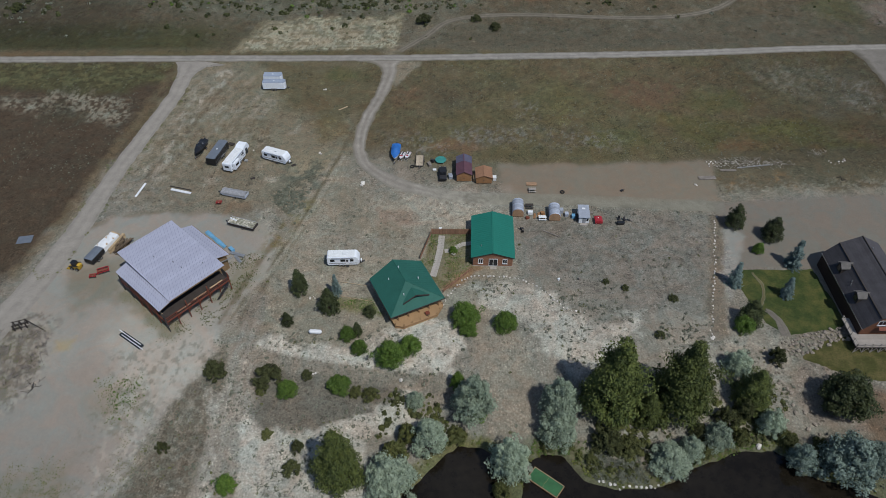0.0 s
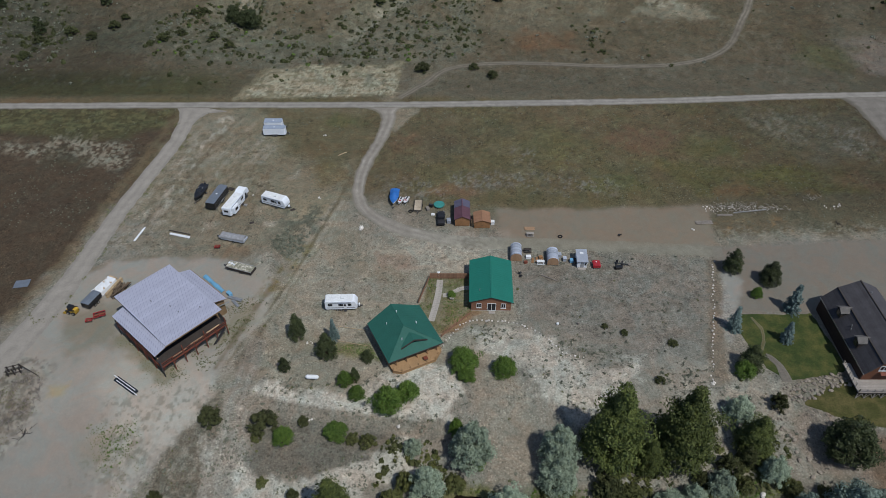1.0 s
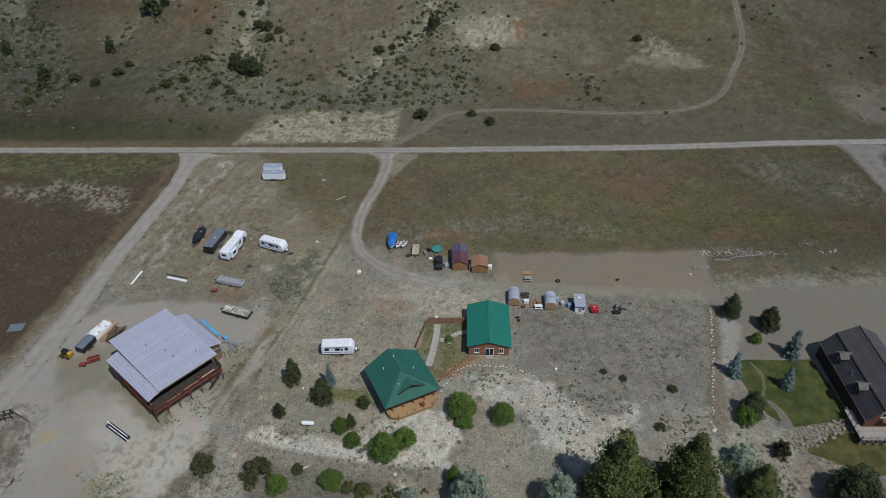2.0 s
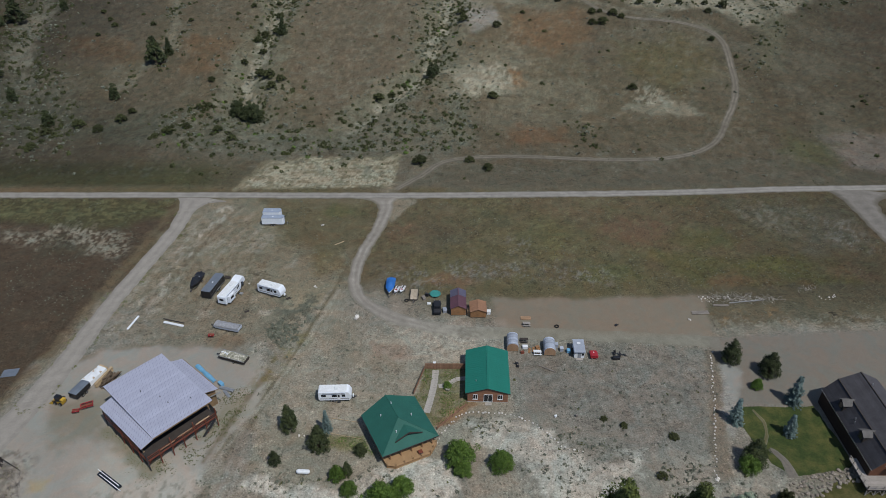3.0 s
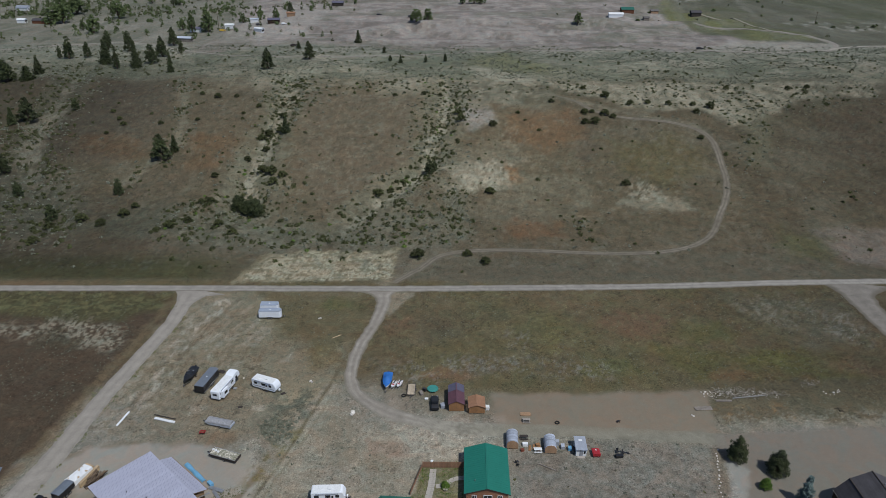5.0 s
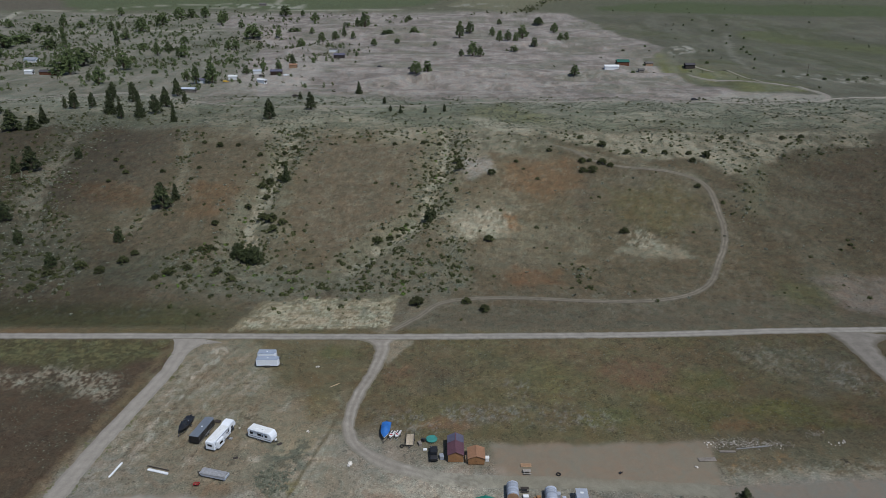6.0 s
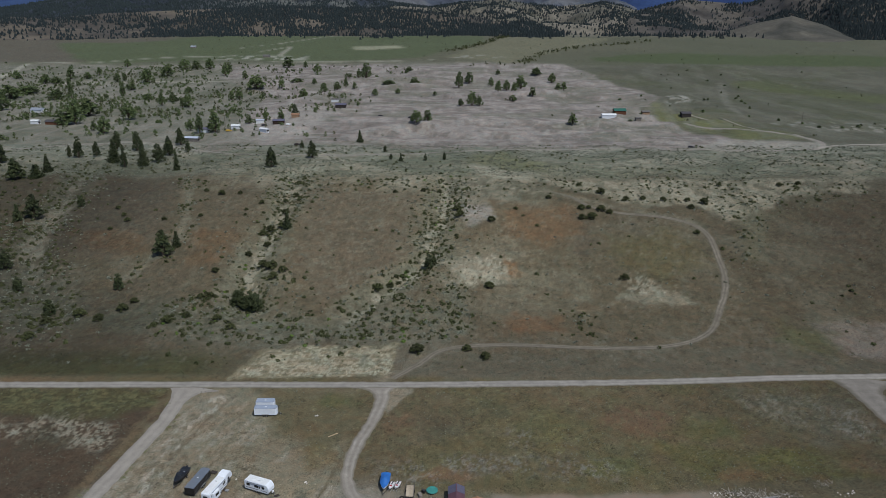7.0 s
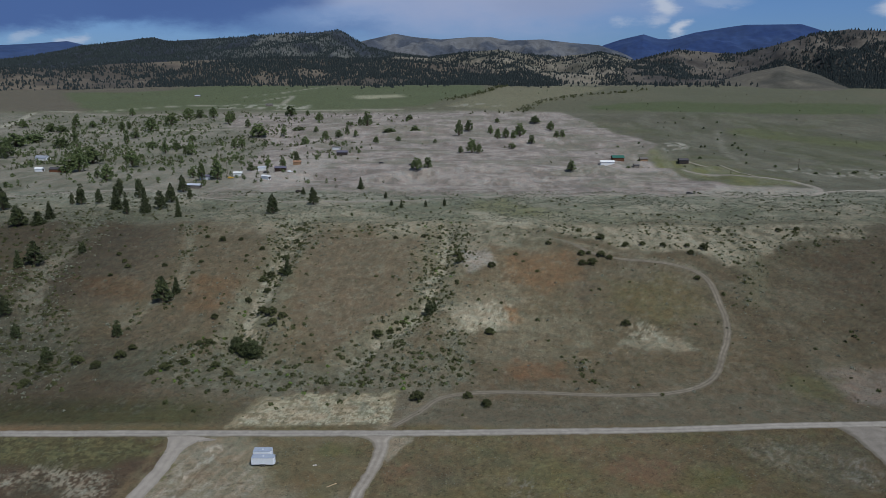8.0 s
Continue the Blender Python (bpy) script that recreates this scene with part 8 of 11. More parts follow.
# ---- house under construction ----
def unfinished_house():
    h = thing("unfinished_house", -58.3, 92.7, 48.9, "unfinished house with underlayment roof and red steel deck", "house", z=0.0)
    X, Y, E, S = 13.5, 19.3, 6.4, 0.062
    # basement colour carries the deep shade under roof and deck
    part("basement_wall", boxes((0.9, 3.0, -0.4, X - 0.5, Y - 0.5, 3.0)), DARKWALL, h, "basement wall coloured dark for shade below the deck")
    for a in ((0.7, 2.6, 3.0, X - 0.4, 2.8, E - 0.1), (0.7, Y - 0.6, 3.0, X - 0.4, Y - 0.4, E + 0.9), (0.7, 2.8, 3.0, 0.9, Y - 0.6, E - 0.2), (X - 0.6, 2.8, 3.0, X - 0.4, Y - 0.6, E - 0.2)):
        part("wall", boxes(a), SHEATH, h)
    # openings are dark panels on the wall that imitate the shaded inside
    for x in (2.2, 5.2, 8.2, 11.0):
        part("opening", boxes((x - 0.9, 2.54, 3.2, x + 0.9, 2.62, 5.4)), DARKWALL, h, "dark panel for the shade in an unglazed opening")
    for x in (2.5, 6.5, 10.5):
        part("opening", boxes((x - 0.9, 2.92, 0.2, x + 0.9, 3.02, 2.3)), DARKWALL, h, "dark panel for the shade in an unglazed opening")
    def zt(y):
        return E + S * y
    # sheathing and lapped underlayment
    part("roof_sheathing", slab(((-0.1, -0.45, zt(-0.45)), (X + 0.1, -0.45, zt(-0.45)), (X + 0.1, Y, zt(Y)), (-0.1, Y, zt(Y))), 0.28), SHEATH, h)
    n = 20
    for i in range(n):
        a, b = -0.4 + (Y + 0.4) * i / n, -0.4 + (Y + 0.4) * (i + 1) / n + 0.12
        l0, l1 = zt(a) + 0.030, zt(b) + 0.006
        part("underlayment_sheet", slab(((-0.12, a, l0), (X + 0.12, a, l0), (X + 0.12, b, l1), (-0.12, b, l1)), 0.02), WRAP, h)
    marks = bmesh.new()
    for i in range(n):
        for j in range(17):
            x, y = 0.4 + 0.79 * j + (0.39 if i % 2 else 0), -0.1 + (Y + 0.4) * i / n
            if x < X - 0.1:
                bmesh.ops.create_cube(marks, size=1, matrix=Matrix.Translation((x, y + 0.42, zt(y + 0.42) + 0.026)) @ Matrix.Rotation(radians(-48.9), 4, "Z") @ Matrix.Diagonal((0.11, 0.72, 0.012, 1)))
    tagged(part("print_pattern", marks, INK, h, "rows of grey printed marks"), kind="stuff")
    for x, y in ((4.6, 12.4), (6.6, 8.2), (6.9, 5.6), (10.8, 3.4)):
        part("vent_pipe", rod((x, y, zt(y)), (x, y, zt(y) + 0.35), 0.1), BLACK, h)
    # side porch roof
    lo, hi = 5.45, 6.2
    part("porch_roof", slab(((-2.8, -0.3, lo), (0.3, -0.3, hi), (0.3, Y - 2.6, hi), (-2.8, Y - 2.6, lo)), 0.16), SHEATH, h)
    for i in range(3):
        a, b = -2.82 + 1.03 * i, -2.82 + 1.03 * (i + 1) + 0.04
        def pz(x):
            return lo + (hi - lo) * (x + 2.8) / 3.1
        part("underlayment_sheet", slab(((a, -0.32, pz(a) + 0.035), (b, -0.32, pz(b) + 0.012), (b, Y - 2.58, pz(b) + 0.012), (a, Y - 2.58, pz(a) + 0.035)), 0.02), WRAP, h)
    marks = bmesh.new()
    for j in range(20):
        for i in range(3):
            x, y = -2.35 + 1.0 * i, 0.4 + 0.79 * j + (0.39 if i % 2 else 0)
            bmesh.ops.create_cube(marks, size=1, matrix=Matrix.Translation((x, y, lo + (hi - lo) * (x + 2.8) / 3.1 + 0.035)) @ Matrix.Rotation(radians(-13.6), 4, "Y") @ Matrix.Rotation(radians(-48.9), 4, "Z") @ Matrix.Diagonal((0.11, 0.72, 0.012, 1)))
    tagged(part("print_pattern", marks, INK, h, "rows of grey printed marks"), kind="stuff")
    # lower wing roof on the far side
    part("wing_wall", boxes((X - 0.4, 4.0, -0.4, 16.6, 17.2, 4.2)), SHEATH, h)
    part("wing_roof", slab(((X - 0.3, 3.4, 5.9), (17.3, 3.4, 4.4), (17.3, 17.8, 4.4), (X - 0.3, 17.8, 5.9)), 0.16), SHEATH, h)
    for i in range(4):
        a, b = X - 0.3 + 0.97 * i, X - 0.3 + 0.97 * (i + 1) + 0.05
        def wz(x):
            return 5.9 - 1.5 * (x - X + 0.3) / (17.3 - X + 0.3)
        part("underlayment_sheet", slab(((a, 3.38, wz(a) + 0.012), (b, 3.38, wz(b) + 0.035), (b, 17.82, wz(b) + 0.035), (a, 17.82, wz(a) + 0.012)), 0.02), WRAP, h)
    marks = bmesh.new()
    for j in range(17):
        for i in range(4):
            x, y = X + 0.2 + 0.95 * i, 4.0 + 0.79 * j + (0.39 if i % 2 else 0)
            bmesh.ops.create_cube(marks, size=1, matrix=Matrix.Translation((x, y, 5.9 - 1.5 * (x - X + 0.3) / (17.6 - X) + 0.04)) @ Matrix.Rotation(radians(21), 4, "Y") @ Matrix.Rotation(radians(-48.9), 4, "Z") @ Matrix.Diagonal((0.11, 0.72, 0.012, 1)))
    tagged(part("print_pattern", marks, INK, h, "rows of grey printed marks"), kind="stuff")
    # red steel deck on two sides
    dz = 3.0
    part("deck_frame", boxes((-2.8, -1.7, dz - 0.25, X - 0.4, -1.55, dz)), RUST, h)
    part("deck_frame", boxes((-2.8, -1.55, dz - 0.25, -2.65, 16.4, dz)), RUST, h)
    for k in range(7):
        part("joist", boxes((-2.6 + 2.55 * k, -1.5, dz - 0.22, -2.48 + 2.55 * k, 2.55, dz - 0.02)), RUST, h)
    # solid dark boards added over the joists to keep the space below shaded
    for k in range(14):
        part("deck_board", boxes((-2.6, -1.5 + 0.29 * k, dz - 0.02, X - 0.5, -1.23 + 0.29 * k, dz + 0.02)), DARKWALL, h)
    for k in range(3):
        part("deck_plank", boxes((0.4 + 4.2 * k, -1.1 + 0.2 * k, dz + 0.02, 3.6 + 4.2 * k, -0.8 + 0.2 * k, dz + 0.08)), LUMBER, h)
    for k in range(6):
        part("deck_plank", boxes((-2.2 + 0.3 * (k % 2), 1.0 + 2.3 * k, dz, -1.9 + 0.3 * (k % 2), 3.0 + 2.3 * k, dz + 0.06)), LUMBER, h)
    for k in range(7):
        x = -2.72 + 2.62 * k
        part("steel_post", boxes((x - 0.09, -1.72, -0.3, x + 0.09, -1.54, dz + (1.05 if k % 2 else 2.35))), RUST if k else DARKSTEEL, h)
    for k in range(5):
        y = 1.6 + 3.6 * k
        part("steel_post", boxes((-2.82, y, -0.3, -2.64, y + 0.18, 4.7)), RUST if k < 3 else DARKSTEEL, h)
    for k in range(6):
        x = -2.72 + 2.62 * k
        part("brace", beam((x, -1.62, 1.9), (x + 0.9, -1.62, dz - 0.2), 0.1), RUST, h)
        part("rail", beam((x, -1.62, dz + 0.95), (x + 2.62, -1.62, dz + 0.95), 0.09), RUST, h)
        part("rail", beam((x, -1.62, dz + 0.5), (x + 2.62, -1.62, dz + 0.5), 0.06), RUST, h)
    for k in range(4):
        part("rail", beam((-2.73, 1.6 + 3.6 * k, dz + 0.95), (-2.73, 5.2 + 3.6 * k, dz + 0.95), 0.09), RUST, h)
    # stair frame below the deck
    part("stair_stringer", beam((9.0, -1.9, 0.0), (12.6, -1.9, dz - 0.1), 0.16, 0.3), DARKSTEEL, h)
    for k in range(9):
        part("tread", boxes((9.2 + 0.38 * k, -2.3, 0.25 + 0.3 * k, 9.5 + 0.38 * k, -1.8, 0.31 + 0.3 * k)), DARKSTEEL, h)
    part("tarp", slab(((13.6, 2.6, 4.6), (14.8, 1.6, 0.4), (13.2, 0.2, 0.4)), 0.03), BLACK, h, "black hanging tarp")
    part("scaffold_plank", beam((14, 4.0, 3.4), (17.4, 3.2, 3.4), 0.35, 0.06), STEEL, h)
    return h


unfinished_house()


# ---- dark-shingled house with dormers ----
def shingled_house():
    h = thing("shingled_house", 83.3, 87.9, 0, "dark-shingled wooden house with dormers and timber deck", "house", z=0.0)
    Y = 20.9
    prof = [(0.05, 3.55), (2.7, 6.7), (6.9, 8.8), (11.1, 6.7), (14.2, 3.3)]
    # wall turned from the sun: its shade is put into the siding colour
    part("wall", boxes((0, 0, -0.3, 0.2, Y, 3.6)), DARKSIDING, h, "side wall of siding darkened for shade")
    for a in ((13.6, 0, -0.3, 13.8, Y, 3.6), (0.2, Y - 0.2, -0.3, 13.6, Y, 3.6), (0.2, 0, -0.3, 13.6, 0.2, 3.6)):
        part("wall", boxes(a), BROWNWOOD, h)
    for y in (0.02, Y - 0.2):
        part("gable", prism([(0.1, 3.5)] + [(u, z - 0.25) for u, z in prof[1:4]] + [(13.7, 3.5)], y, y + 0.18), BROWNWOOD, h)
    for k, ((u0, z0), (u1, z1)) in enumerate(zip(prof, prof[1:])):
        roof = part("roof", slab(((u0, -0.3, z0), (u1, -0.3, z1), (u1, Y + 0.4, z1), (u0, Y + 0.4, z0)), 0.16), SHINGLE, h, "charcoal shingle roof slope")
        nrm = Vector((z0 - z1, 0, u1 - u0)).normalized()
        for i in range(9 if k < 2 else 0):
            a, b = (i / 9, (i + 1) / 9 + 0.01) if k < 2 else (0, 0)
            pa, pb = lerp((u0, 0, z0), (u1, 0, z1), a), lerp((u0, 0, z0), (u1, 0, z1), min(1, b))
            if k in (0, 1):
                part("shingle_course", slab(tuple((q[0] + nrm.x * e, y, q[2] + nrm.z * e) for q, y, e in ((pa, -0.32, 0.035), (pb, -0.32, 0.012), (pb, Y + 0.42, 0.012), (pa, Y + 0.42, 0.035))), 0.02), SHINGLE, roof)
    part("ridge_cap", seams([((6.9, -0.3, 8.8), (6.9, Y + 0.4, 8.8)), ((2.7, -0.3, 6.72), (2.7, Y + 0.4, 6.72))], 0.22, 0.05), DARKWALL, h)
    part("eave_trim", boxes((-0.04, -0.3, 3.36, 0.04, Y + 0.4, 3.56)), STEEL, h)
    for y in (6.6, 15.0):
        d = part("dormer", boxes((0.75, y - 0.95, 3.9, 2.6, y + 0.95, 6.2)), DARKWALL, h, "dark-walled roof dormer")
        for s in (-1, 1):
            part("dormer_roof", slab(((0.4, y, 7.0), (3.4, y, 7.0), (3.0, y + s * 1.25, 6.15), (0.4, y + s * 1.25, 6.15)), 0.12), OLDSHINGLE, d, "grey shingle dormer roof")
        part("pane", boxes((0.71, y - 0.5, 4.6, 0.75, y + 0.5, 5.9)), GLASS, d)
    part("vent_pipe", rod((1.6, 10.8, 5.2), (1.6, 10.8, 6.0), 0.1), STEEL, h)
    part("vent_pipe", rod((1.3, 10.2, 5.0), (1.3, 10.2, 5.6), 0.08), STEEL, h)
    part("vent_pipe", rod((7.6, 17.6, 8.3), (7.6, 17.6, 9.0), 0.1), STEEL, h)
    for x in (3.6, 6.4, 9.2):
        window(h, x, 0.02, 4.3, 1.7, 1.5)
    part("entry_roof", slab(((3.0, -0.3, 4.2), (9.0, -0.3, 4.2), (9.0, -1.0, 3.9), (3.0, -1.0, 3.9)), 0.12), RUST, h)
    # timber deck along the front
    dz, o = 1.5, -3.3
    for k in range(22):
        part("deck_board", boxes((-1.6, o + 0.15 * k, dz - 0.06, 14, o + 0.15 * k + 0.135, dz)), GREYDECK, h)
    part("deck_frame", boxes((-1.6, o, dz - 0.35, 14, o + 0.08, dz - 0.06)), DARKWALL, h)
    part("deck_frame", boxes((-1.6, o + 0.08, dz - 0.35, -1.52, 0, dz - 0.06)), DARKWALL, h)
    part("deck_board", boxes((-1.6, 0.0, dz - 0.06, -0.02, 4.2, dz)), GREYDECK, h)
    rail(h, [(-1.5, 4.1), (-1.5, o + 0.1), (13.9, o + 0.1)], dz, 1.0, 1.5, GREYDECK, 3)
    for k in range(9):
        x = -1.5 + 1.7 * k
        part("deck_post", boxes((x - 0.08, o + 0.02, -2.6, x + 0.08, o + 0.18, dz - 0.35)), GREYDECK, h)
        part("brace", beam((x, o + 0.1, -0.4), (x + 0.85, o + 0.1, dz - 0.4), 0.1), GREYDECK, h)
        part("brace", beam((x + 1.7, o + 0.1, -0.4), (x + 0.85, o + 0.1, dz - 0.4), 0.1), GREYDECK, h)
    part("foundation", boxes((0.02, 0.02, -2.4, 13.7, 1.0, -0.3)), CONCRETE, h)
    return h


shingled_house()


strip("worn_path", [(68.0, 106.4), (69.0, 103), (68.3, 99.5), (66.6, 96.5)], [0.6, 1.0, 0.7, 0.9], "narrow dirt path worn across the lawn", 0.11, 0.45, (0.115, 0.105, 0.05), (0.17, 0.15, 0.085), 43, "path")
strip("gravel_path", [(67.4, 95.6), (68.4, 94.4), (69.2, 92.6), (69.6, 90.6), (69.5, 88.4)], [0.8, 1.3, 1.7, 2.0, 2.2], "grey gravel path between lawn and shrubs", 0.11, 0.6, (0.135, 0.122, 0.104), (0.15, 0.135, 0.115), 53, "path")


# ---- sheds ----
def gable_shed(x, y, w, l, e, r, wall, roof, label, turn=0.0, doors=True, roof2=None):
    s = thing("shed", x, y, turn, label, "shed", "garden sheds")
    part("skid", boxes((-w / 2 + 0.2, -l / 2, -0.15, -w / 2 + 0.4, l / 2, 0.15)), DARKWALL, s)
    part("skid", boxes((w / 2 - 0.4, -l / 2, -0.15, w / 2 - 0.2, l / 2, 0.15)), DARKWALL, s)
    n = int(w / 0.3)
    for i in range(n):
        a, b = -w / 2 + w * i / n, -w / 2 + w * (i + 1) / n - 0.012
        def top(u):
            return e + (r - e) * (1 - abs(u) / (w / 2)) - 0.04
        part("wall_board", prism([(a, 0.15), (b, 0.15), (b, top(b)), (a, top(a))], -l / 2, -l / 2 + 0.05), wall, s)
    part("wall", boxes((-w / 2, -l / 2 + 0.05, 0.15, -w / 2 + 0.06, l / 2, e)), wall, s)
    part("wall", boxes((w / 2 - 0.06, -l / 2 + 0.05, 0.15, w / 2, l / 2, e)), wall, s)
    part("wall", prism([(-w / 2 + 0.06, 0.15), (w / 2 - 0.06, 0.15), (w / 2 - 0.06, e), (0, r - 0.05), (-w / 2 + 0.06, e)], l / 2 - 0.06, l / 2), wall, s)
    for k in (-1, 1):
        for part_roof, y0, y1 in ((roof, -l / 2 - 0.2, 0.12 * l if roof2 else l / 2 + 0.2), (roof2, 0.12 * l, l / 2 + 0.2)):
            if part_roof:
                a, b, c, d = (0, y0, r), (0, y1, r), (k * (w / 2 + 0.2), y1, e - 0.08), (k * (w / 2 + 0.2), y0, e - 0.08)
                pl = part("roof", slab((a, b, c, d), 0.08), part_roof, s)
                part("roof_rib", seams([(lerp(a, b, q / 6), lerp(d, c, q / 6)) for q in range(7)], 0.03, 0.035), part_roof, pl)
    part("ridge_cap", boxes((-0.12, -l / 2 - 0.2, r - 0.02, 0.12, l / 2 + 0.2, r + 0.03)), roof, s)
    if doors:
        for k in (-1, 1):
            dd = part("door", boxes((k * 0.02, -l / 2 - 0.04, 0.2, k * 0.8, -l / 2, 1.95)), wall, s)
            part("handle", boxes((k * 0.08, -l / 2 - 0.08, 1.0, k * 0.14, -l / 2 - 0.04, 1.2)), DARKSTEEL, dd)
    return s


gable_shed(3.5, 142.2, 3.8, 7.4, 2.4, 3.3, SHEDWOOD, PURPLE, "brown board shed with plum and blue metal roof", 0, True, SLATEBLUE)
gable_shed(8.6, 139.6, 4.0, 4.0, 2.1, 2.8, SHEDWOOD, ORANGE, "brown board shed with rust-coloured roof", 0, True)


def arch_hut(x, y, w, l, hgt, turn, label):
    s = thing("arched_hut", x, y, turn, label, "hut", "arched huts")
    arc = [(w / 2, 0.15), (w / 2, hgt * 0.52)] + [(w / 2 * math.cos(a), hgt * 0.52 + hgt * 0.48 * math.sin(a)) for a in np.linspace(0.25, math.pi - 0.25, 9)] + [(-w / 2, hgt * 0.52), (-w / 2, 0.15)]
    part("front", prism(arc, -l / 2, -l / 2 + 0.08), TANWOOD, s, "tan plywood front")
    part("back", prism(arc, l / 2 - 0.08, l / 2), TANWOOD, s)
    n = 14
    for i in range(n):
        y0, y1 = -l / 2 + 0.08 + (l - 0.16) * i / n, -l / 2 + 0.08 + (l - 0.16) * (i + 1) / n
        k = 1.0 + (0.03 if i % 2 else 0.0)
        outer = [(u * k, z * (1 + (k - 1) * 0.6)) for u, z in arc]
        inner = [(u * 0.95, z * 0.97) for u, z in arc]
        part("tin_sheet", prism(outer + inner[::-1], y0, y1), TIN, s)
    part("door", boxes((-0.4, -l / 2 - 0.03, 0.2, 0.4, -l / 2, 1.75)), TANWOOD, s)
    part("floor", boxes((-w / 2, -l / 2, 0, w / 2, l / 2, 0.15)), DARKWALL, s)


arch_hut(16.6, 127.2, 2.7, 4.4, 2.4, -3, "small arched hut of corrugated tin and plywood")
arch_hut(25.4, 125.6, 2.7, 4.2, 2.4, -3, "small arched hut of corrugated tin and plywood")


# ---- garden fence, path and stones ----
def fence_run(pts, high, label, board=0.16):
    f = thing("fence", *pts[0], 0, label, "fence", z=0.0)
    ox, oy = pts[0]
    for (ax, ay), (bx, by) in zip(pts, pts[1:]):
        ax, ay, bx, by = ax - ox, ay - oy, bx - ox, by - oy
        L = math.hypot(bx - ax, by - ay)
        a = math.atan2(by - ay, bx - ax)
        n = int(L / 0.335)
        me = None
        for i in range(n):
            t = (i + 0.5) / n
            if me is None:
                ob = part("board", boxes((-board, -0.02, 0.05, board, 0.02, high), bevel=0.008), FENCE, f)
                me = ob.data
            else:
                ob = new("board", me)
                ob.parent = f
            ob.matrix_basis = Matrix.Translation((ax + (bx - ax) * t, ay + (by - ay) * t, rnd.uniform(-0.03, 0.03))) @ Matrix.Rotation(a, 4, "Z")
        for i in range(int(L / 2.4) + 1):
            t = min(1, i * 2.4 / L)
            x, y = ax + (bx - ax) * t, ay + (by - ay) * t
            part("post", boxes((x - 0.06, y - 0.06, 0, x + 0.06, y + 0.06, high + 0.1)), FENCE, f)
        for z in (0.35, high - 0.3):
            part("rail", beam((ax, ay, z), (bx, by, z), 0.05, 0.09), FENCE, f)


fence_run([(-4.5, 118.9), (5.0, 118.9)], 1.75, "weathered brown board fence along the garden")
fence_run([(-4.7, 118.7), (-7.0, 110.6)], 1.0, "low weathered board fence beside the garden path")
fence_run([(-1.6, 100.6), (4.9, 107.4)], 0.8, "low weathered board fence below the garden")

slabs = thing("garden_path", 0, 0, 0, "pale concrete slab path through the garden", "path", z=0.0)
tagged(slabs, kind="structure")
for pts, w in (([(-2.1, 118.4), (-2.4, 114), (-3.2, 109), (-4.0, 105.2)], 1.5), ([(4.9, 115.8), (2.4, 115.3), (0.6, 113.6), (-1.4, 113.2)], 1.2)):
    c = resample(pts, 1.0)
    for i in range(len(c) - 1):
        d = c[i + 1] - c[i]
        a = math.atan2(d[1], d[0])
        L = float(np.hypot(*d))
        ob = part("paving_slab", boxes((0.015, -w / 2, 0, L - 0.015, w / 2, 0.09), bevel=0.01), CONCRETE, slabs)
        ob.matrix_basis = pose(c[i][0], c[i][1], 0.0, 0, 0, math.degrees(a))


def stone_mesh(seed, stretch=(1, 1, 0.7)):
    rng = random.Random(seed)
    bm = bmesh.new()
    bmesh.ops.create_icosphere(bm, subdivisions=1, radius=0.5)
    for v in bm.verts:
        v.co = Vector((v.co.x * stretch[0], v.co.y * stretch[1], v.co.z * stretch[2])) * rng.uniform(0.78, 1.2)
    me = bpy.data.meshes.new("stone")
    bm.to_mesh(me)
    bm.free()
    return me


STONES = [stone_mesh(s) for s in (1, 2, 3, 4)]
for me in STONES:
    me.materials.append(ROCK)
BOULDERS = [stone_mesh(s, (1.3, 0.9, 0.7)) for s in (5, 6, 7, 8)]
for me in BOULDERS:
    me.materials.append(TANROCK)


def stones(pts, step, size, label, group, spread=0.15, meshes=STONES):
    c = resample(pts, step)
    for i, (x, y) in enumerate(c):
        s = size * rnd.uniform(0.6, 1.35)
        x, y = x + rnd.gauss(0, spread), y + rnd.gauss(0, spread)
        ob = new("stone", meshes[i % len(meshes)])
        ob.matrix_basis = pose(x, y, ground_z(x, y) + 0.18 * s, 0, 0, rnd.uniform(0, 360)) @ Matrix.Diagonal((s, s, s, 1))
        tagged(ob, label, "stone", group)


stones([(64.6, 124.8), (61.8, 115), (60.3, 108.7), (57.8, 101), (56.2, 95.3), (54.0, 88.3)], 0.95, 0.42, "whitish boundary stone on dry ground", "boundary stones")
stones([(-1.6, 97), (0.3, 101), (4.1, 104.9), (8, 105.3), (11.5, 105.0), (14, 104.6), (17.5, 103.3), (20.5, 101.1), (22.9, 98.0), (25.4, 95.5), (28.4, 94.8)], 0.85, 0.5, "pale edging stone on dry ground", "edging stones")
for row in range(4):
    stones([(68.4 + 0.3 * row, 87.0 - 1.0 * row), (73.5, 88.6 - 1.25 * row), (77.5, 89.6 - 1.0 * row), (82.2, 90.4 - 0.7 * row)], 0.75, 0.72, "tan boulder in the retaining bank", "bank boulders", 0.3, BOULDERS)
stones([(66.5, 84), (65.2, 80), (66.5, 76), (68.5, 72), (70.5, 69)], 0.7, 0.7, "tan boulder in the retaining bank", "bank boulders", 0.8, BOULDERS)
stones([(27, 58.4), (30, 57.5), (34, 57.3), (37.5, 57.6), (40, 59)], 0.8, 0.6, "pale boulder at the water's edge", "shore stones", 0.2)
stones([(64.5, 60.5), (65.2, 58.4), (67, 57)], 1.1, 0.7, "pale boulder at the water's edge", "shore stones", 0.3)
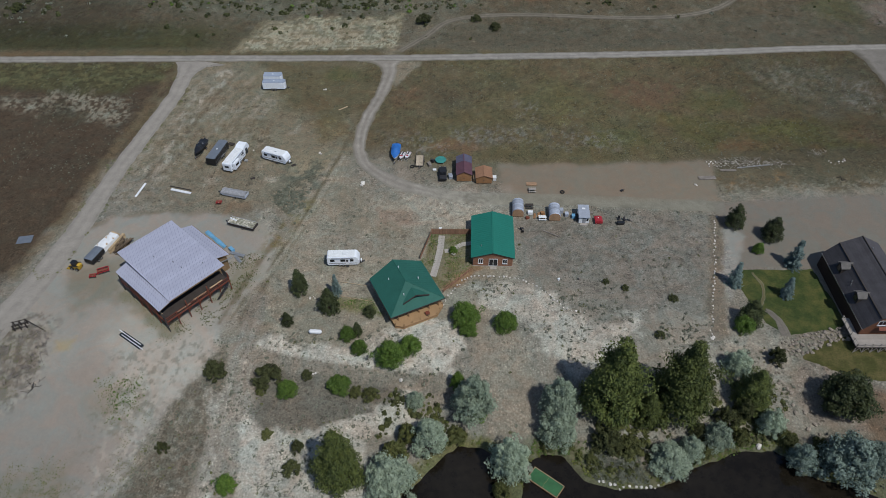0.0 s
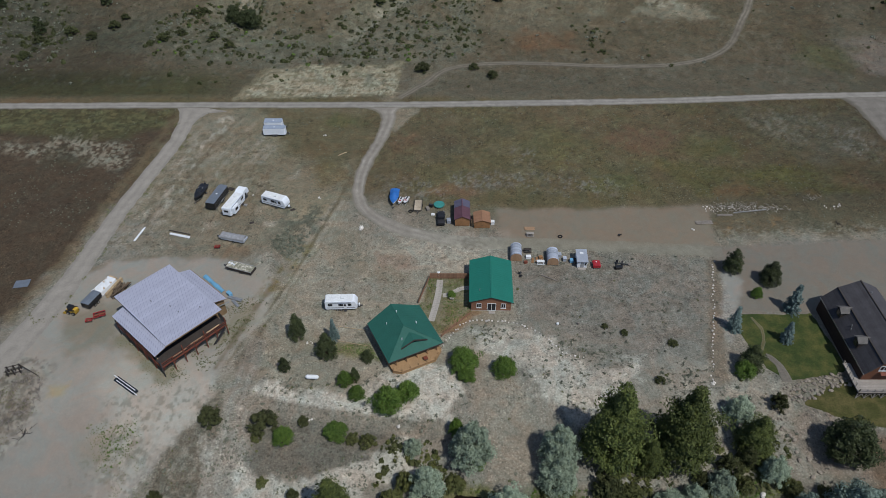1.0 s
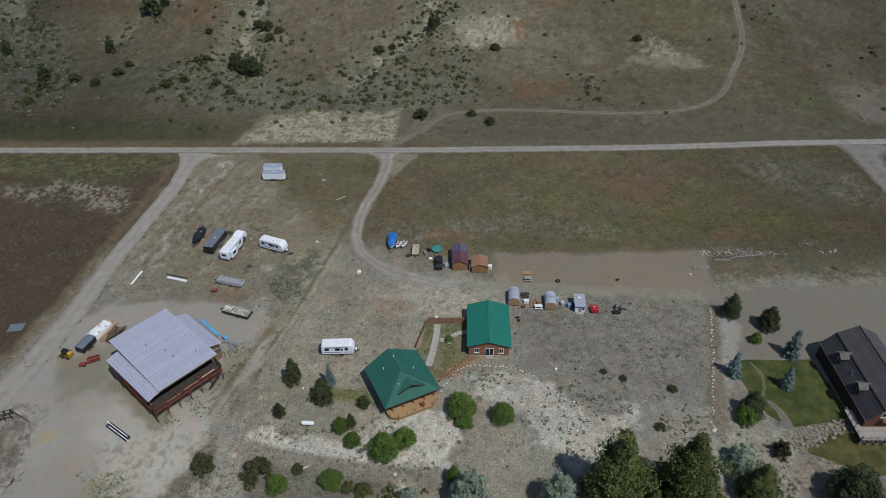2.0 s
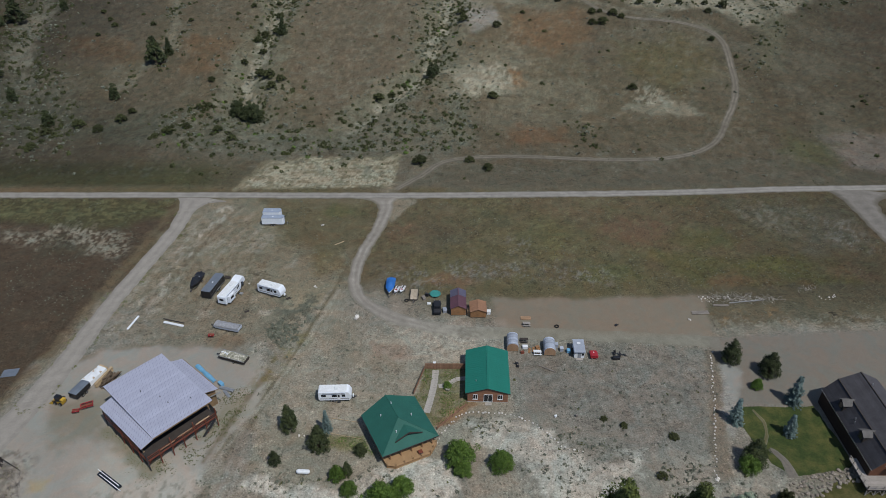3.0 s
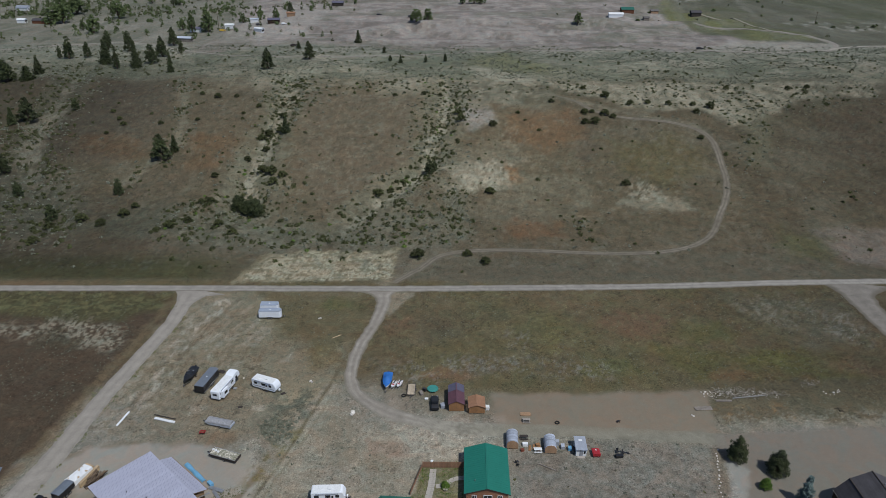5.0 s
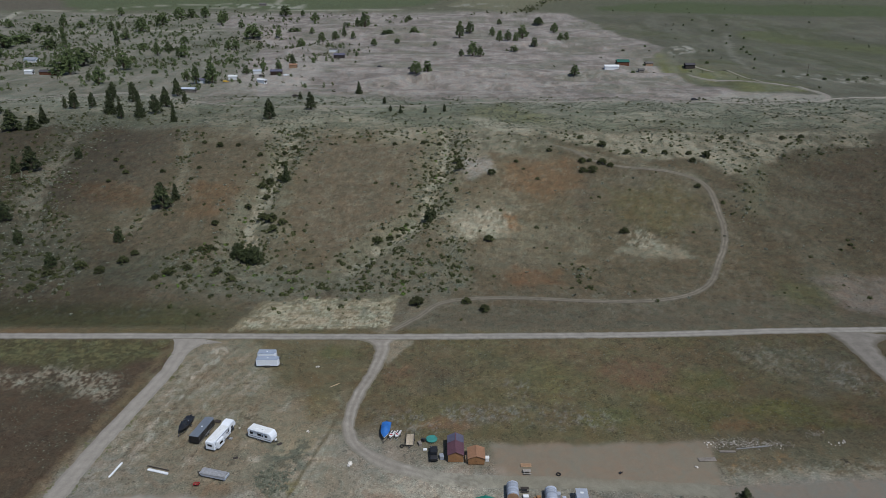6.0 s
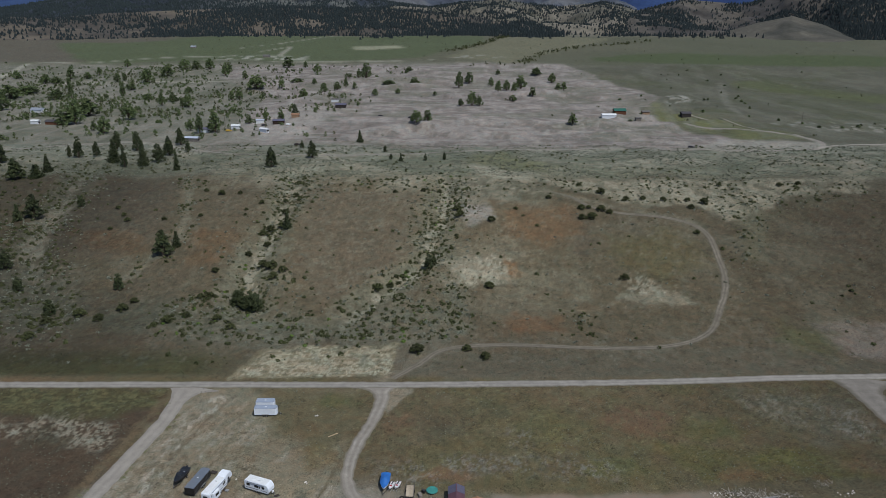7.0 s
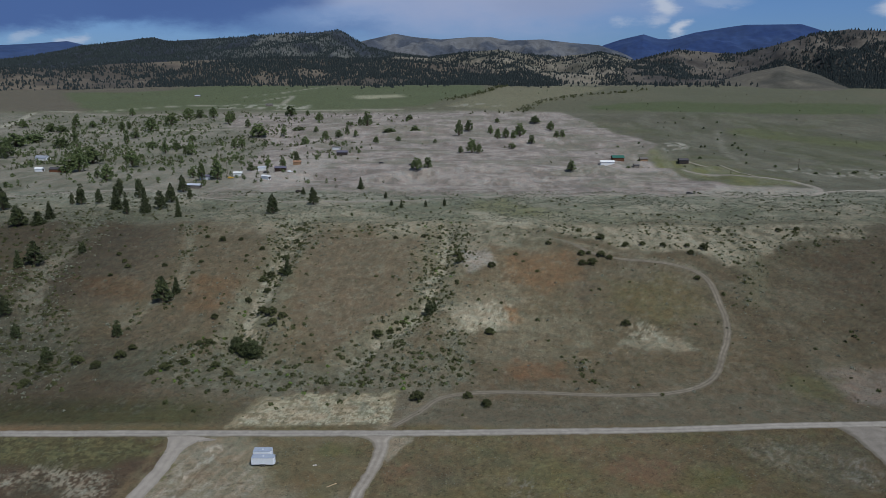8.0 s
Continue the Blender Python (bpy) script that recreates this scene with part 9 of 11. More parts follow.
for x, y, s in ((-31.0, 98.6, 0.4), (-30.2, 99.0, 0.35), (-10.0, 78.2, 0.8), (-27.5, 80, 0.5), (-1.0, 67, 0.8), (57.5, 65.4, 0.9), (-22.8, 137.6, 1.0), (17.3, 66, 0.5), (-35.6, 150.5, 0.7), (62.8, 137, 0.6), (-54, 152, 0.5), (-38.4, 182, 0.7), (54, 88, 0.9)):
    stones([(x, y), (x + 0.3, y)], 3, s, "single pale stone on the ground", "loose stones", 0.2)

# ---- trailers, campers, boats ----
def wheel(parent, x, y, r=0.36, w=0.22, side=1):
    t = part("wheel", rod((x, y - w / 2, r), (x, y + w / 2, r), r, sides=14), RUBBER, parent)
    part("rim", rod((x, y + side * (w / 2 - 0.01), r), (x, y + side * (w / 2 + 0.02), r), r * 0.55, sides=12), STEEL, t)


def hitch(parent, x0, x1, w, z=0.5):
    for s in (-1, 1):
        part("tongue", beam((x0, s * w, z), (x1, 0, z), 0.1), DARKSTEEL, parent)
    part("jack", rod((x1 - 0.25, 0, 0.02), (x1 - 0.25, 0, z + 0.45), 0.05), STEEL, parent)
    part("coupler", boxes((x1 - 0.12, -0.08, z - 0.06, x1 + 0.15, 0.08, z + 0.08)), DARKSTEEL, parent)


def camper(name, x, y, turn, L, label, fifth=False, slide=False, seed=0, group="campers", cat="camper"):
    """A white travel trailer; local x runs to its front."""
    c = thing(name, x, y, turn, label, cat, group)
    W, H, B = 2.45, 3.05, 0.55
    h = L / 2
    if fifth:
        prof = [(-h, B + 0.15), (-h + 0.3, B), (h - 2.4, B), (h - 2.2, 1.5), (h, 1.6), (h + 0.05, 2.3), (h - 0.45, H + 0.3), (h - 2.2, H + 0.35), (h - 2.8, H), (-h + 0.2, H), (-h, H - 0.2)]
    else:
        prof = [(-h, B + 0.2), (-h + 0.3, B), (h - 0.4, B), (h, 1.1), (h - 0.05, 2.0), (h - 0.55, H - 0.15), (h - 0.9, H), (-h + 0.25, H), (-h, H - 0.2)]
    body = part("body", prism(prof, -W / 2, W / 2, bevel=0.06), CAMPER, c)
    part("roof_membrane", boxes((-h + 0.3, -W / 2 + 0.12, H - 0.005, h - (3.0 if fifth else 1.0), W / 2 - 0.12, H + 0.02)), DIRTYWHITE, c)
    for s in (-1, 1):
        part("stripe", boxes((-h + 0.35, s * (W / 2 + 0.012) - 0.006, 1.02, h - (2.5 if fifth else 0.5), s * (W / 2 + 0.012) + 0.006, 1.22)), GREYSTRIPE, body)
    wins = ((-h + 1.2, 1.0), (-h + 3.4, 0.7), (h - 3.6, 0.9), (h - 1.7, 0.8))
    for s in (-1, 1):
        for u, w in wins:
            part("window", boxes((u - w / 2, s * (W / 2 + 0.015) - 0.012, 1.65, u + w / 2, s * (W / 2 + 0.015) + 0.012, 2.35), bevel=0.01), GLASS, body)
    part("window", boxes((-h - 0.02, -0.6, 1.7, -h + 0.02, 0.6, 2.3)), GLASS, body)
    dx = 0.9
    d = part("door", boxes((dx - 0.35, -W / 2 - 0.03, 0.62, dx + 0.35, -W / 2, 2.5), bevel=0.01), WHITE, c)
    part("pane", boxes((dx - 0.2, -W / 2 - 0.045, 1.6, dx + 0.2, -W / 2 - 0.03, 2.25)), GLASS, d)
    part("step", boxes((dx - 0.35, -W / 2 - 0.45, 0.3, dx + 0.35, -W / 2 - 0.02, 0.36)), DARKSTEEL, c)
    ac = part("air_conditioner", prism([(-0.5, H), (0.5, H), (0.4, H + 0.3), (-0.3, H + 0.32)], -0.38, 0.38, bevel=0.04), DIRTYWHITE, c)
    ac.location.x = 0.3
    for u, v in ((-h + 1.2, 0.3), (-h + 2.6, -0.4), (h - 2.6 if not fifth else h - 3.6, 0.4)):
        vent = part("roof_vent", boxes((u - 0.2, v - 0.2, H + 0.02, u + 0.2, v + 0.2, H + 0.12), bevel=0.02), WHITE, c)
    part("hatch", boxes((-h + 1.6, 0.1, H + 0.02, -h + 2.2, 0.7, H + 0.09), bevel=0.02), WHITE, c)
    for k in range(3):
        part("roof_pipe", rod((-h + 0.9 + 1.4 * k, 0.8 - 0.5 * k, H), (-h + 0.9 + 1.4 * k, 0.8 - 0.5 * k, H + 0.15), 0.05), WHITE, c)
    part("awning", rod((-h + 1.0, -W / 2 - 0.09, 2.75), (h - (3.2 if fifth else 1.4), -W / 2 - 0.09, 2.75), 0.09), GREYSTRIPE, c)
    if slide:
        sl = part("slide_out", boxes((-h + 0.8, -W / 2 - 0.8, 0.8, -h + 3.4, -W / 2, 2.75), bevel=0.03), CAMPER, c)
        part("window", boxes((-h + 1.4, -W / 2 - 0.83, 1.6, -h + 2.7, -W / 2 - 0.8, 2.3)), GLASS, sl)
        part("steps", boxes((dx - 0.4, -W / 2 - 1.3, 0.0, dx + 0.4, -W / 2 - 0.5, 0.3)), STEEL, c)
    for s in (-1, 1):
        for u in (-0.9, -0.1):
            wheel(c, u, s * (W / 2 - 0.12), 0.36, 0.24, s)
    part("chassis", boxes((-h + 0.3, -0.9, 0.38, h - 0.4, -0.78, 0.55), (-h + 0.3, 0.78, 0.38, h - 0.4, 0.9, 0.55)), DARKSTEEL, c)
    for u in (-h + 0.5, h - 0.8):
        part("stabiliser_jack", rod((u, 0.8, 0.0), (u, 0.8, 0.5), 0.05), DARKSTEEL, c)
        part("stabiliser_jack", rod((u, -0.8, 0.0), (u, -0.8, 0.5), 0.05), DARKSTEEL, c)
    if fifth:
        part("king_pin", rod((h - 1.0, 0, 1.05), (h - 1.0, 0, 1.55), 0.12), DARKSTEEL, c)
        for s in (-1, 1):
            part("landing_leg", boxes((h - 2.5, s * 0.9 - 0.06, 0, h - 2.38, s * 0.9 + 0.06, 1.2)), DARKSTEEL, c)
    else:
        hitch(c, h - 0.4, h + 0.95, 0.7)
        part("gas_bottles", boxes((h + 0.12, -0.35, 0.5, h + 0.48, 0.35, 1.15), bevel=0.12), WHITE, c, "white gas bottle cover")
    return c


camper("travel_trailer", -24.4, 109.5, 2.0, 7.3, "white travel trailer parked on dry grass")
camper("travel_trailer", -46.6, 147.6, -22.0, 7.4, "white travel trailer with roof vents on bare ground")
camper("fifth_wheel_camper", -57.2, 147.0, 74.0, 10.0, "long white fifth-wheel camper with slide-out", True, True)


def box_trailer(x, y, turn, L, W, H, material, roofm, label, seam=None):
    """An enclosed cargo trailer with a V nose; local x runs to its front."""
    c = thing("cargo_trailer", x, y, turn, label, "trailer", "cargo trailers")
    h = L / 2
    part("body", flat([(-h, -W / 2), (h - 0.4, -W / 2), (h, -W / 4), (h, W / 4), (h - 0.4, W / 2), (-h, W / 2)], 0.5, H), material, c)
    part("roof", flat([(-h - 0.02, -W / 2 - 0.02), (h - 0.4, -W / 2 - 0.02), (h + 0.02, -W / 4), (h + 0.02, W / 4), (h - 0.4, W / 2 + 0.02), (-h - 0.02, W / 2 + 0.02)], H, H + 0.06), roofm, c)
    n = int(L / 0.6)
    for s in (-1, 1):
        part("panel_seam", boxes(*[(-h + 0.5 + 0.6 * i, s * (W / 2 + 0.008) - 0.006, 0.55, -h + 0.53 + 0.6 * i, s * (W / 2 + 0.008) + 0.006, H - 0.05) for i in range(n - 1)]), seam or GREYSTRIPE, c)
        part("side_trim", boxes((-h, s * (W / 2 + 0.01) - 0.01, 0.48, h - 0.4, s * (W / 2 + 0.01) + 0.01, 0.6)), STEEL, c)
        part("mudguard", boxes((-1.0, s * (W / 2 + 0.12) - 0.12, 0.76, 0.9, s * (W / 2 + 0.12) + 0.12, 0.82)), STEEL, c)
        for u in (-0.45, 0.4):
            wheel(c, u, s * (W / 2 + 0.12), 0.36, 0.22, s)
    part("rear_door", boxes((-h - 0.04, -W / 2 + 0.1, 0.6, -h, W / 2 - 0.1, H - 0.1)), material, c)
    part("roof_vent", boxes((-0.2, -0.2, H + 0.06, 0.2, 0.2, H + 0.14), bevel=0.02), WHITE, c)
    part("side_door", boxes((h - 1.4, -W / 2 - 0.03, 0.6, h - 0.7, -W / 2, H - 0.25)), material, c)
    hitch(c, h - 0.3, h + 1.1, W / 3)
    return c


box_trailer(-62.7, 149.2, 78, 8.4, 2.6, 2.5, BLACK, BLUEBLACK, "black enclosed cargo trailer with dusty roof")
box_trailer(-53.4, 182.8, 0.0, 6.8, 2.1, 2.7, CAMPER, GREYBLUE, "white enclosed cargo trailer with grey-blue roof", DIRTYWHITE)
box_trailer(-54.4, 186.6, 0.0, 5.6, 2.4, 2.7, CAMPER, GREYBLUE, "white cargo trailer with grey-blue roof behind another", DIRTYWHITE)


def hull_mesh(L, W, H, sections=11):
    """A boat hull with a pointed bow towards +x, open on top."""
    bm = bmesh.new()
    rings = []
    for i in range(sections):
        u = i / (sections - 1)
        x = -L / 2 + L * u
        w = W / 2 * (1 - max(0, (u - 0.45) / 0.55) ** 2.2) + 0.03
        keel = 0.12 + 0.5 * max(0, (u - 0.6) / 0.4) ** 2 * H
        rings.append([bm.verts.new((x, y, z)) for y, z in ((-w, H + 0.1 * u), (-w * 0.86, H * 0.45 + keel * 0.5), (0, keel), (w * 0.86, H * 0.45 + keel * 0.5), (w, H + 0.1 * u))])
    for a, b in zip(rings, rings[1:]):
        for k in range(4):
            bm.faces.new((a[k], a[k + 1], b[k + 1], b[k]))
    bm.faces.new(rings[0])
    return bm, rings


def boat(x, y, turn, L, W, hullm, topm, label, humps=0.55, cabin=False):
    c = thing("boat", x, y, turn, label, "boat", "boats on trailers")
    bm, rings = hull_mesh(L, W, 0.85)
    hull = part("hull", bm, hullm, c)
    hull.location.z = 0.55
    bm = bmesh.new()
    sec = 13
    prev = None
    for i in range(sec):
        u = i / (sec - 1)
        w = W / 2 * (1 - max(0, (u - 0.45) / 0.55) ** 2.2) + 0.05
        px = -L / 2 + L * u
        top = 0.1 + humps * math.exp(-((u - 0.45) / 0.2) ** 2) + 0.25 * humps * math.exp(-((u - 0.05) / 0.1) ** 2)
        ring = [bm.verts.new((px, w * q, 1.41 + 0.1 * u + top * (1 - q * q))) for q in (-1, -0.6, -0.2, 0.2, 0.6, 1)]
        if prev:
            for k in range(5):
                bm.faces.new((prev[k], prev[k + 1], ring[k + 1], ring[k]))
        prev = ring
    cov = part("cover", bm, topm, c)
    for p in cov.data.polygons:
        p.use_smooth = True
    if cabin:
        part("windscreen", prism([(0.1, 1.75), (0.9, 1.75), (0.35, 2.25), (0.2, 2.25)], -W * 0.36, W * 0.36), GLASS, c)
        part("seat", boxes((-0.9, -0.7, 1.75, -0.4, 0.7, 2.0), bevel=0.05), WHITE, c)
    part("outboard", boxes((-L / 2 - 0.45, -0.2, 0.9, -L / 2, 0.2, 1.75), bevel=0.06), BLACK, c)
    fr = part("trailer_frame", boxes((-L / 2 + 0.3, -W * 0.36, 0.42, L / 2 - 0.8, -W * 0.36 + 0.1, 0.56), (-L / 2 + 0.3, W * 0.36 - 0.1, 0.42, L / 2 - 0.8, W * 0.36, 0.56), (-0.9, -W * 0.5, 0.36, -0.75, W * 0.5, 0.46)), DARKSTEEL, c)
    for s in (-1, 1):
        wheel(c, -0.82, s * W * 0.48, 0.32, 0.2, s)
    hitch(c, L / 2 - 0.9, L / 2 + 0.9, W * 0.3)
    return c


boat(-68.2, 151.9, -97, 6.5, 2.4, BLACK, BLACK, "black covered motorboat on a trailer", 0.7, True)
boat(-14.8, 149.6, -92, 6.4, 2.4, WHITE, BLUE, "white motorboat under a bright blue cover", 0.8)


def jet_ski(x, y, turn, label):
    c = thing("jet_ski", x, y, turn, label, "watercraft", "jet skis")
    bm, _ = hull_mesh(3.0, 1.1, 0.5, 9)
    hull = part("hull", bm, WHITE, c)
    hull.location.z = 0.45
    part("deck", prism([(-1.4, 0.96), (1.2, 1.0), (0.9, 1.15), (0.2, 1.25), (-1.3, 1.12)], -0.42, 0.42, bevel=0.05), WHITE, c)
    part("stripe", boxes((0.15, -0.34, 1.2, 0.75, 0.34, 1.235), (-1.2, -0.43, 1.0, -0.3, -0.36, 1.1), (-1.2, 0.36, 1.0, -0.3, 0.43, 1.1), bevel=0.01), RED, c)
    part("seat", prism([(-1.2, 1.12), (0.1, 1.2), (0.05, 1.4), (-0.7, 1.32), (-1.1, 1.35)], -0.18, 0.18, bevel=0.04), BLACK, c)
    part("handlebar", rod((0.3, -0.35, 1.5), (0.3, 0.35, 1.5), 0.03), BLACK, c)
    part("trailer_frame", boxes((-1.2, -0.4, 0.35, 1.9, -0.32, 0.45), (-1.2, 0.32, 0.35, 1.9, 0.4, 0.45), (-0.3, -0.6, 0.28, -0.2, 0.6, 0.36)), STEEL, c)
    for s in (-1, 1):
        wheel(c, -0.25, s * 0.62, 0.25, 0.14, s)


jet_ski(-13.0, 148.4, -108, "red and white jet ski on a trailer")
jet_ski(-11.5, 148.6, -108, "red and white jet ski on a trailer")


def open_trailer(x, y, turn, L, W, label, load=None, rails=True, group="open trailers"):
    c = thing("utility_trailer", x, y, turn, label, "trailer", group)
    n = int(W / 0.24)
    for i in range(n):
        part("bed_board", boxes((-L / 2, -W / 2 + W * i / n, 0.6, L / 2, -W / 2 + W * (i + 1) / n - 0.015, 0.65)), LUMBER if load is None else load, c)
    part("frame", boxes((-L / 2, -W / 2 - 0.05, 0.48, L / 2, -W / 2 + 0.03, 0.6), (-L / 2, W / 2 - 0.03, 0.48, L / 2, W / 2 + 0.05, 0.6), (-L / 2, -W / 2, 0.48, -L / 2 + 0.08, W / 2, 0.6), (L / 2 - 0.08, -W / 2, 0.48, L / 2, W / 2, 0.6)), DARKSTEEL, c)
    if rails:
        for s in (-1, 1):
            part("side_rail", boxes((-L / 2, s * W / 2 - 0.03, 0.95, L / 2, s * W / 2 + 0.03, 1.01), *[(-L / 2 + L * k / 4 - 0.03, s * W / 2 - 0.03, 0.6, -L / 2 + L * k / 4 + 0.03, s * W / 2 + 0.03, 0.98) for k in range(5)]), DARKSTEEL, c)
        part("ramp_gate", boxes((-L / 2 - 0.06, -W / 2, 0.6, -L / 2, W / 2, 0.66), *[(-L / 2 - 0.06, -W / 2 + W * k / 6, 0.6, -L / 2, -W / 2 + W * k / 6 + 0.05, 1.7) for k in range(7)]), DARKSTEEL, c)
    for s in (-1, 1):
        wheel(c, -0.3, s * (W / 2 + 0.16), 0.32, 0.2, s)
    hitch(c, L / 2 - 0.1, L / 2 + 1.0, W / 3, 0.52)
    return c


open_trailer(-8.2, 146.6, -91, 4.4, 2.0, "flat utility trailer with a grey-tan plank bed", GREYTAN)


def pickup():
    c = thing("pickup_truck", -2.0, 140.9, 91, "dark blue-black pickup truck", "truck")
    L, W = 5.2, 1.9
    part("body", prism([(-2.6, 0.45), (2.55, 0.45), (2.6, 0.95), (2.5, 1.08), (0.95, 1.12), (-0.9, 1.1), (-2.6, 1.1)], -W / 2, W / 2, bevel=0.06), BLACK, c)
    part("cab", prism([(-0.95, 1.05), (1.25, 1.05), (0.55, 1.75), (-0.75, 1.78)], -W / 2 + 0.14, W / 2 - 0.14, bevel=0.06), BLACK, c)
    part("windscreen", prism([(1.2, 1.12), (1.24, 1.12), (0.62, 1.70), (0.58, 1.70)], -0.7, 0.7), GLASS, c)
    part("rear_window", boxes((-0.93, -0.6, 1.2, -0.86, 0.6, 1.65)), GLASS, c)
    for s in (-1, 1):
        part("side_window", boxes((-0.6, s * (W / 2 - 0.12) - 0.01, 1.18, 0.6, s * (W / 2 - 0.12) + 0.01, 1.62)), GLASS, c)
        part("mirror", boxes((0.75, s * (W / 2 + 0.1) - 0.1, 1.1, 0.9, s * (W / 2 + 0.1) + 0.1, 1.3), bevel=0.03), BLACK, c)
        part("headlight", boxes((2.58, s * 0.7 - 0.18, 0.8, 2.63, s * 0.7 + 0.18, 0.98)), WHITE, c)
        for u in (-1.65, 1.65):
            wheel(c, u, s * (W / 2 - 0.08), 0.38, 0.26, s)
    part("bed", boxes((-2.5, -0.75, 1.09, -1.05, 0.75, 1.115)), DARKSTEEL, c)
    part("bumper", boxes((2.58, -0.9, 0.45, 2.72, 0.9, 0.62), bevel=0.03), STEEL, c)
    part("tailgate", boxes((-2.66, -0.85, 0.6, -2.6, 0.85, 1.12)), BLACK, c)


pickup()


def skid_loader():
    c = thing("skid_loader", -85.6, 107.8, 165, "yellow skid-steer loader with raised black arms", "loader")
    part("body", prism([(-1.3, 0.4), (1.0, 0.4), (1.0, 0.8), (0.4, 1.05), (-1.3, 1.25)], -0.6, 0.6, bevel=0.05), YELLOW, c)
    part("engine_cover", boxes((-1.5, -0.55, 1.05, -0.7, 0.55, 1.6), bevel=0.06), YELLOW, c)
    part("cab", boxes((-0.6, -0.5, 1.0, 0.6, 0.5, 2.05), bevel=0.05), DARKSTEEL, c)
    part("cab_roof", boxes((-0.65, -0.52, 2.03, 0.68, 0.52, 2.12)), BLACK, c)
    part("pane", boxes((0.6, -0.38, 1.2, 0.63, 0.38, 1.95)), GLASS, c)
    for s in (-1, 1):
        part("lift_arm", beam((-1.2, s * 0.68, 1.6), (1.3, s * 0.68, 0.9), 0.14, 0.2), BLACK, c)
        for u in (-0.7, 0.6):
            wheel(c, u, s * 0.75, 0.42, 0.3, s)
    part("bucket", prism([(1.3, 0.1), (2.1, 0.05), (2.15, 0.15), (1.5, 0.7), (1.3, 0.75)], -0.9, 0.9), YELLOW, c)


skid_loader()


def dump_trailer():
    c = thing("dump_trailer", -82.2, 110.7, 72, "dark dump trailer with a grey-blue cover", "trailer")
    part("box", boxes((-2.1, -1.1, 0.7, 2.1, 1.1, 1.9), bevel=0.03), BLACK, c)
    part("cover", prism([(-1.15, 1.9), (1.15, 1.9), (0.9, 2.0), (0, 2.08), (-0.9, 2.0)], -2.15, 2.15, axis="x"), BLUEBLACK, c, "grey-blue tarp cover")
    for s in (-1, 1):
        part("rib", boxes(*[(-2.0 + 0.8 * k, s * 1.13 - 0.03, 0.7, -1.92 + 0.8 * k, s * 1.13 + 0.03, 1.85) for k in range(6)]), DARKSTEEL, c)
        for u in (-0.5, 0.4):
            wheel(c, u, s * 1.2, 0.38, 0.24, s)
    hitch(c, 2.0, 3.3, 0.7)


dump_trailer()


def lumber_stack(x, y, turn, L, n, m, mat, label, w=0.14, wrap=False):
    c = thing("lumber_stack", x, y, turn, label, "lumber", "lumber stacks")
    for k in (-0.35, 0.35):
        part("bearer", boxes((L * k - 0.06, -n * w / 2, 0, L * k + 0.06, n * w / 2, 0.1)), DEADWOOD, c)
    for j in range(m):
        for i in range(n):
            e = rnd.uniform(-0.12, 0.12)
            part("plank", boxes((-L / 2 + e, (i - n / 2) * w + 0.006, 0.1 + j * 0.1, L / 2 + e, (i - n / 2 + 1) * w - 0.006, 0.19 + j * 0.1)), mat, c)
    if wrap:
        bm = bmesh.new()
        prev = None
        for i in range(9):
            x0 = -L / 2 - 0.15 + (L * 0.95) * i / 8
            ring = [bm.verts.new((x0, n * w * q, z + rnd.uniform(-0.12, 0.1))) for q, z in ((-0.62, 0.12), (-0.56, 0.14 + m * 0.1), (-0.2, 0.2 + m * 0.1), (0.2, 0.19 + m * 0.1), (0.56, 0.14 + m * 0.1), (0.62, 0.12))]
            if prev:
                for k in range(5):
                    bm.faces.new((prev[k], prev[k + 1], ring[k + 1], ring[k]))
            prev = ring
        part("wrap", bm, WHITE, c, "white plastic wrap")
    return c


lumber_stack(-81.1, 115.9, 67, 5.6, 16, 10, LUMBER, "lumber stack under white plastic wrap", wrap=True)
lumber_stack(-78.7, 115.2, 74, 5.8, 4, 12, LUMBER, "tall narrow stack of pale fresh lumber")


def log_pile(x, y, turn):
    c = thing("log_pile", x, y, turn, "heap of rough brown logs beside fresh lumber", "logs")
    for i in range(34):
        row = i // 7
        u, v = rnd.uniform(-1.6, 1.6), (i % 7 - 3 + 0.5 * (row % 2)) * 0.36
        a, L, r = rnd.uniform(-0.35, 0.35), rnd.uniform(1.6, 2.6), rnd.uniform(0.13, 0.21)
        z = 0.18 + 0.29 * row
        part("log", rod((u - L / 2, v - a * L / 2, z + rnd.uniform(-0.04, 0.08)), (u + L / 2, v + a * L / 2, z + rnd.uniform(-0.04, 0.1)), r), LOGWOOD, c)


log_pile(-77.0, 114.4, 74)
lumber_stack(-69.0, 134.6, -16, 5.6, 5, 2, WHITE, "stack of white boards on the ground")
lumber_stack(-69.4, 135.9, -16, 6.2, 2, 1, DARKWALL, "dark plank lying on the ground")
lumber_stack(-79.6, 135.2, 80, 5.4, 4, 1, WHITE, "white boards lying on dry grass")
lumber_stack(-66.4, 87.3, -34, 6.6, 9, 1, GLASS, "long dark panel with white edges on gravel")
for dy in (-0.72, 0.72):
    lumber_stack(-66.4 - dy * 0.56, 87.3 + dy * 0.83, -34, 6.7, 1, 2, WHITE, "white edge board beside a dark panel")
lumber_stack(-101.6, 117.0, 10, 3.4, 18, 1, BLUEBLACK, "flat grey metal sheet on bare soil")
lumber_stack(80, 144.5, 8, 9.0, 2, 1, STEEL, "long pale pole lying on dry grass")
lumber_stack(72.8, 142.8, 0, 4.0, 5, 2, DEADWOOD, "stack of grey weathered planks")
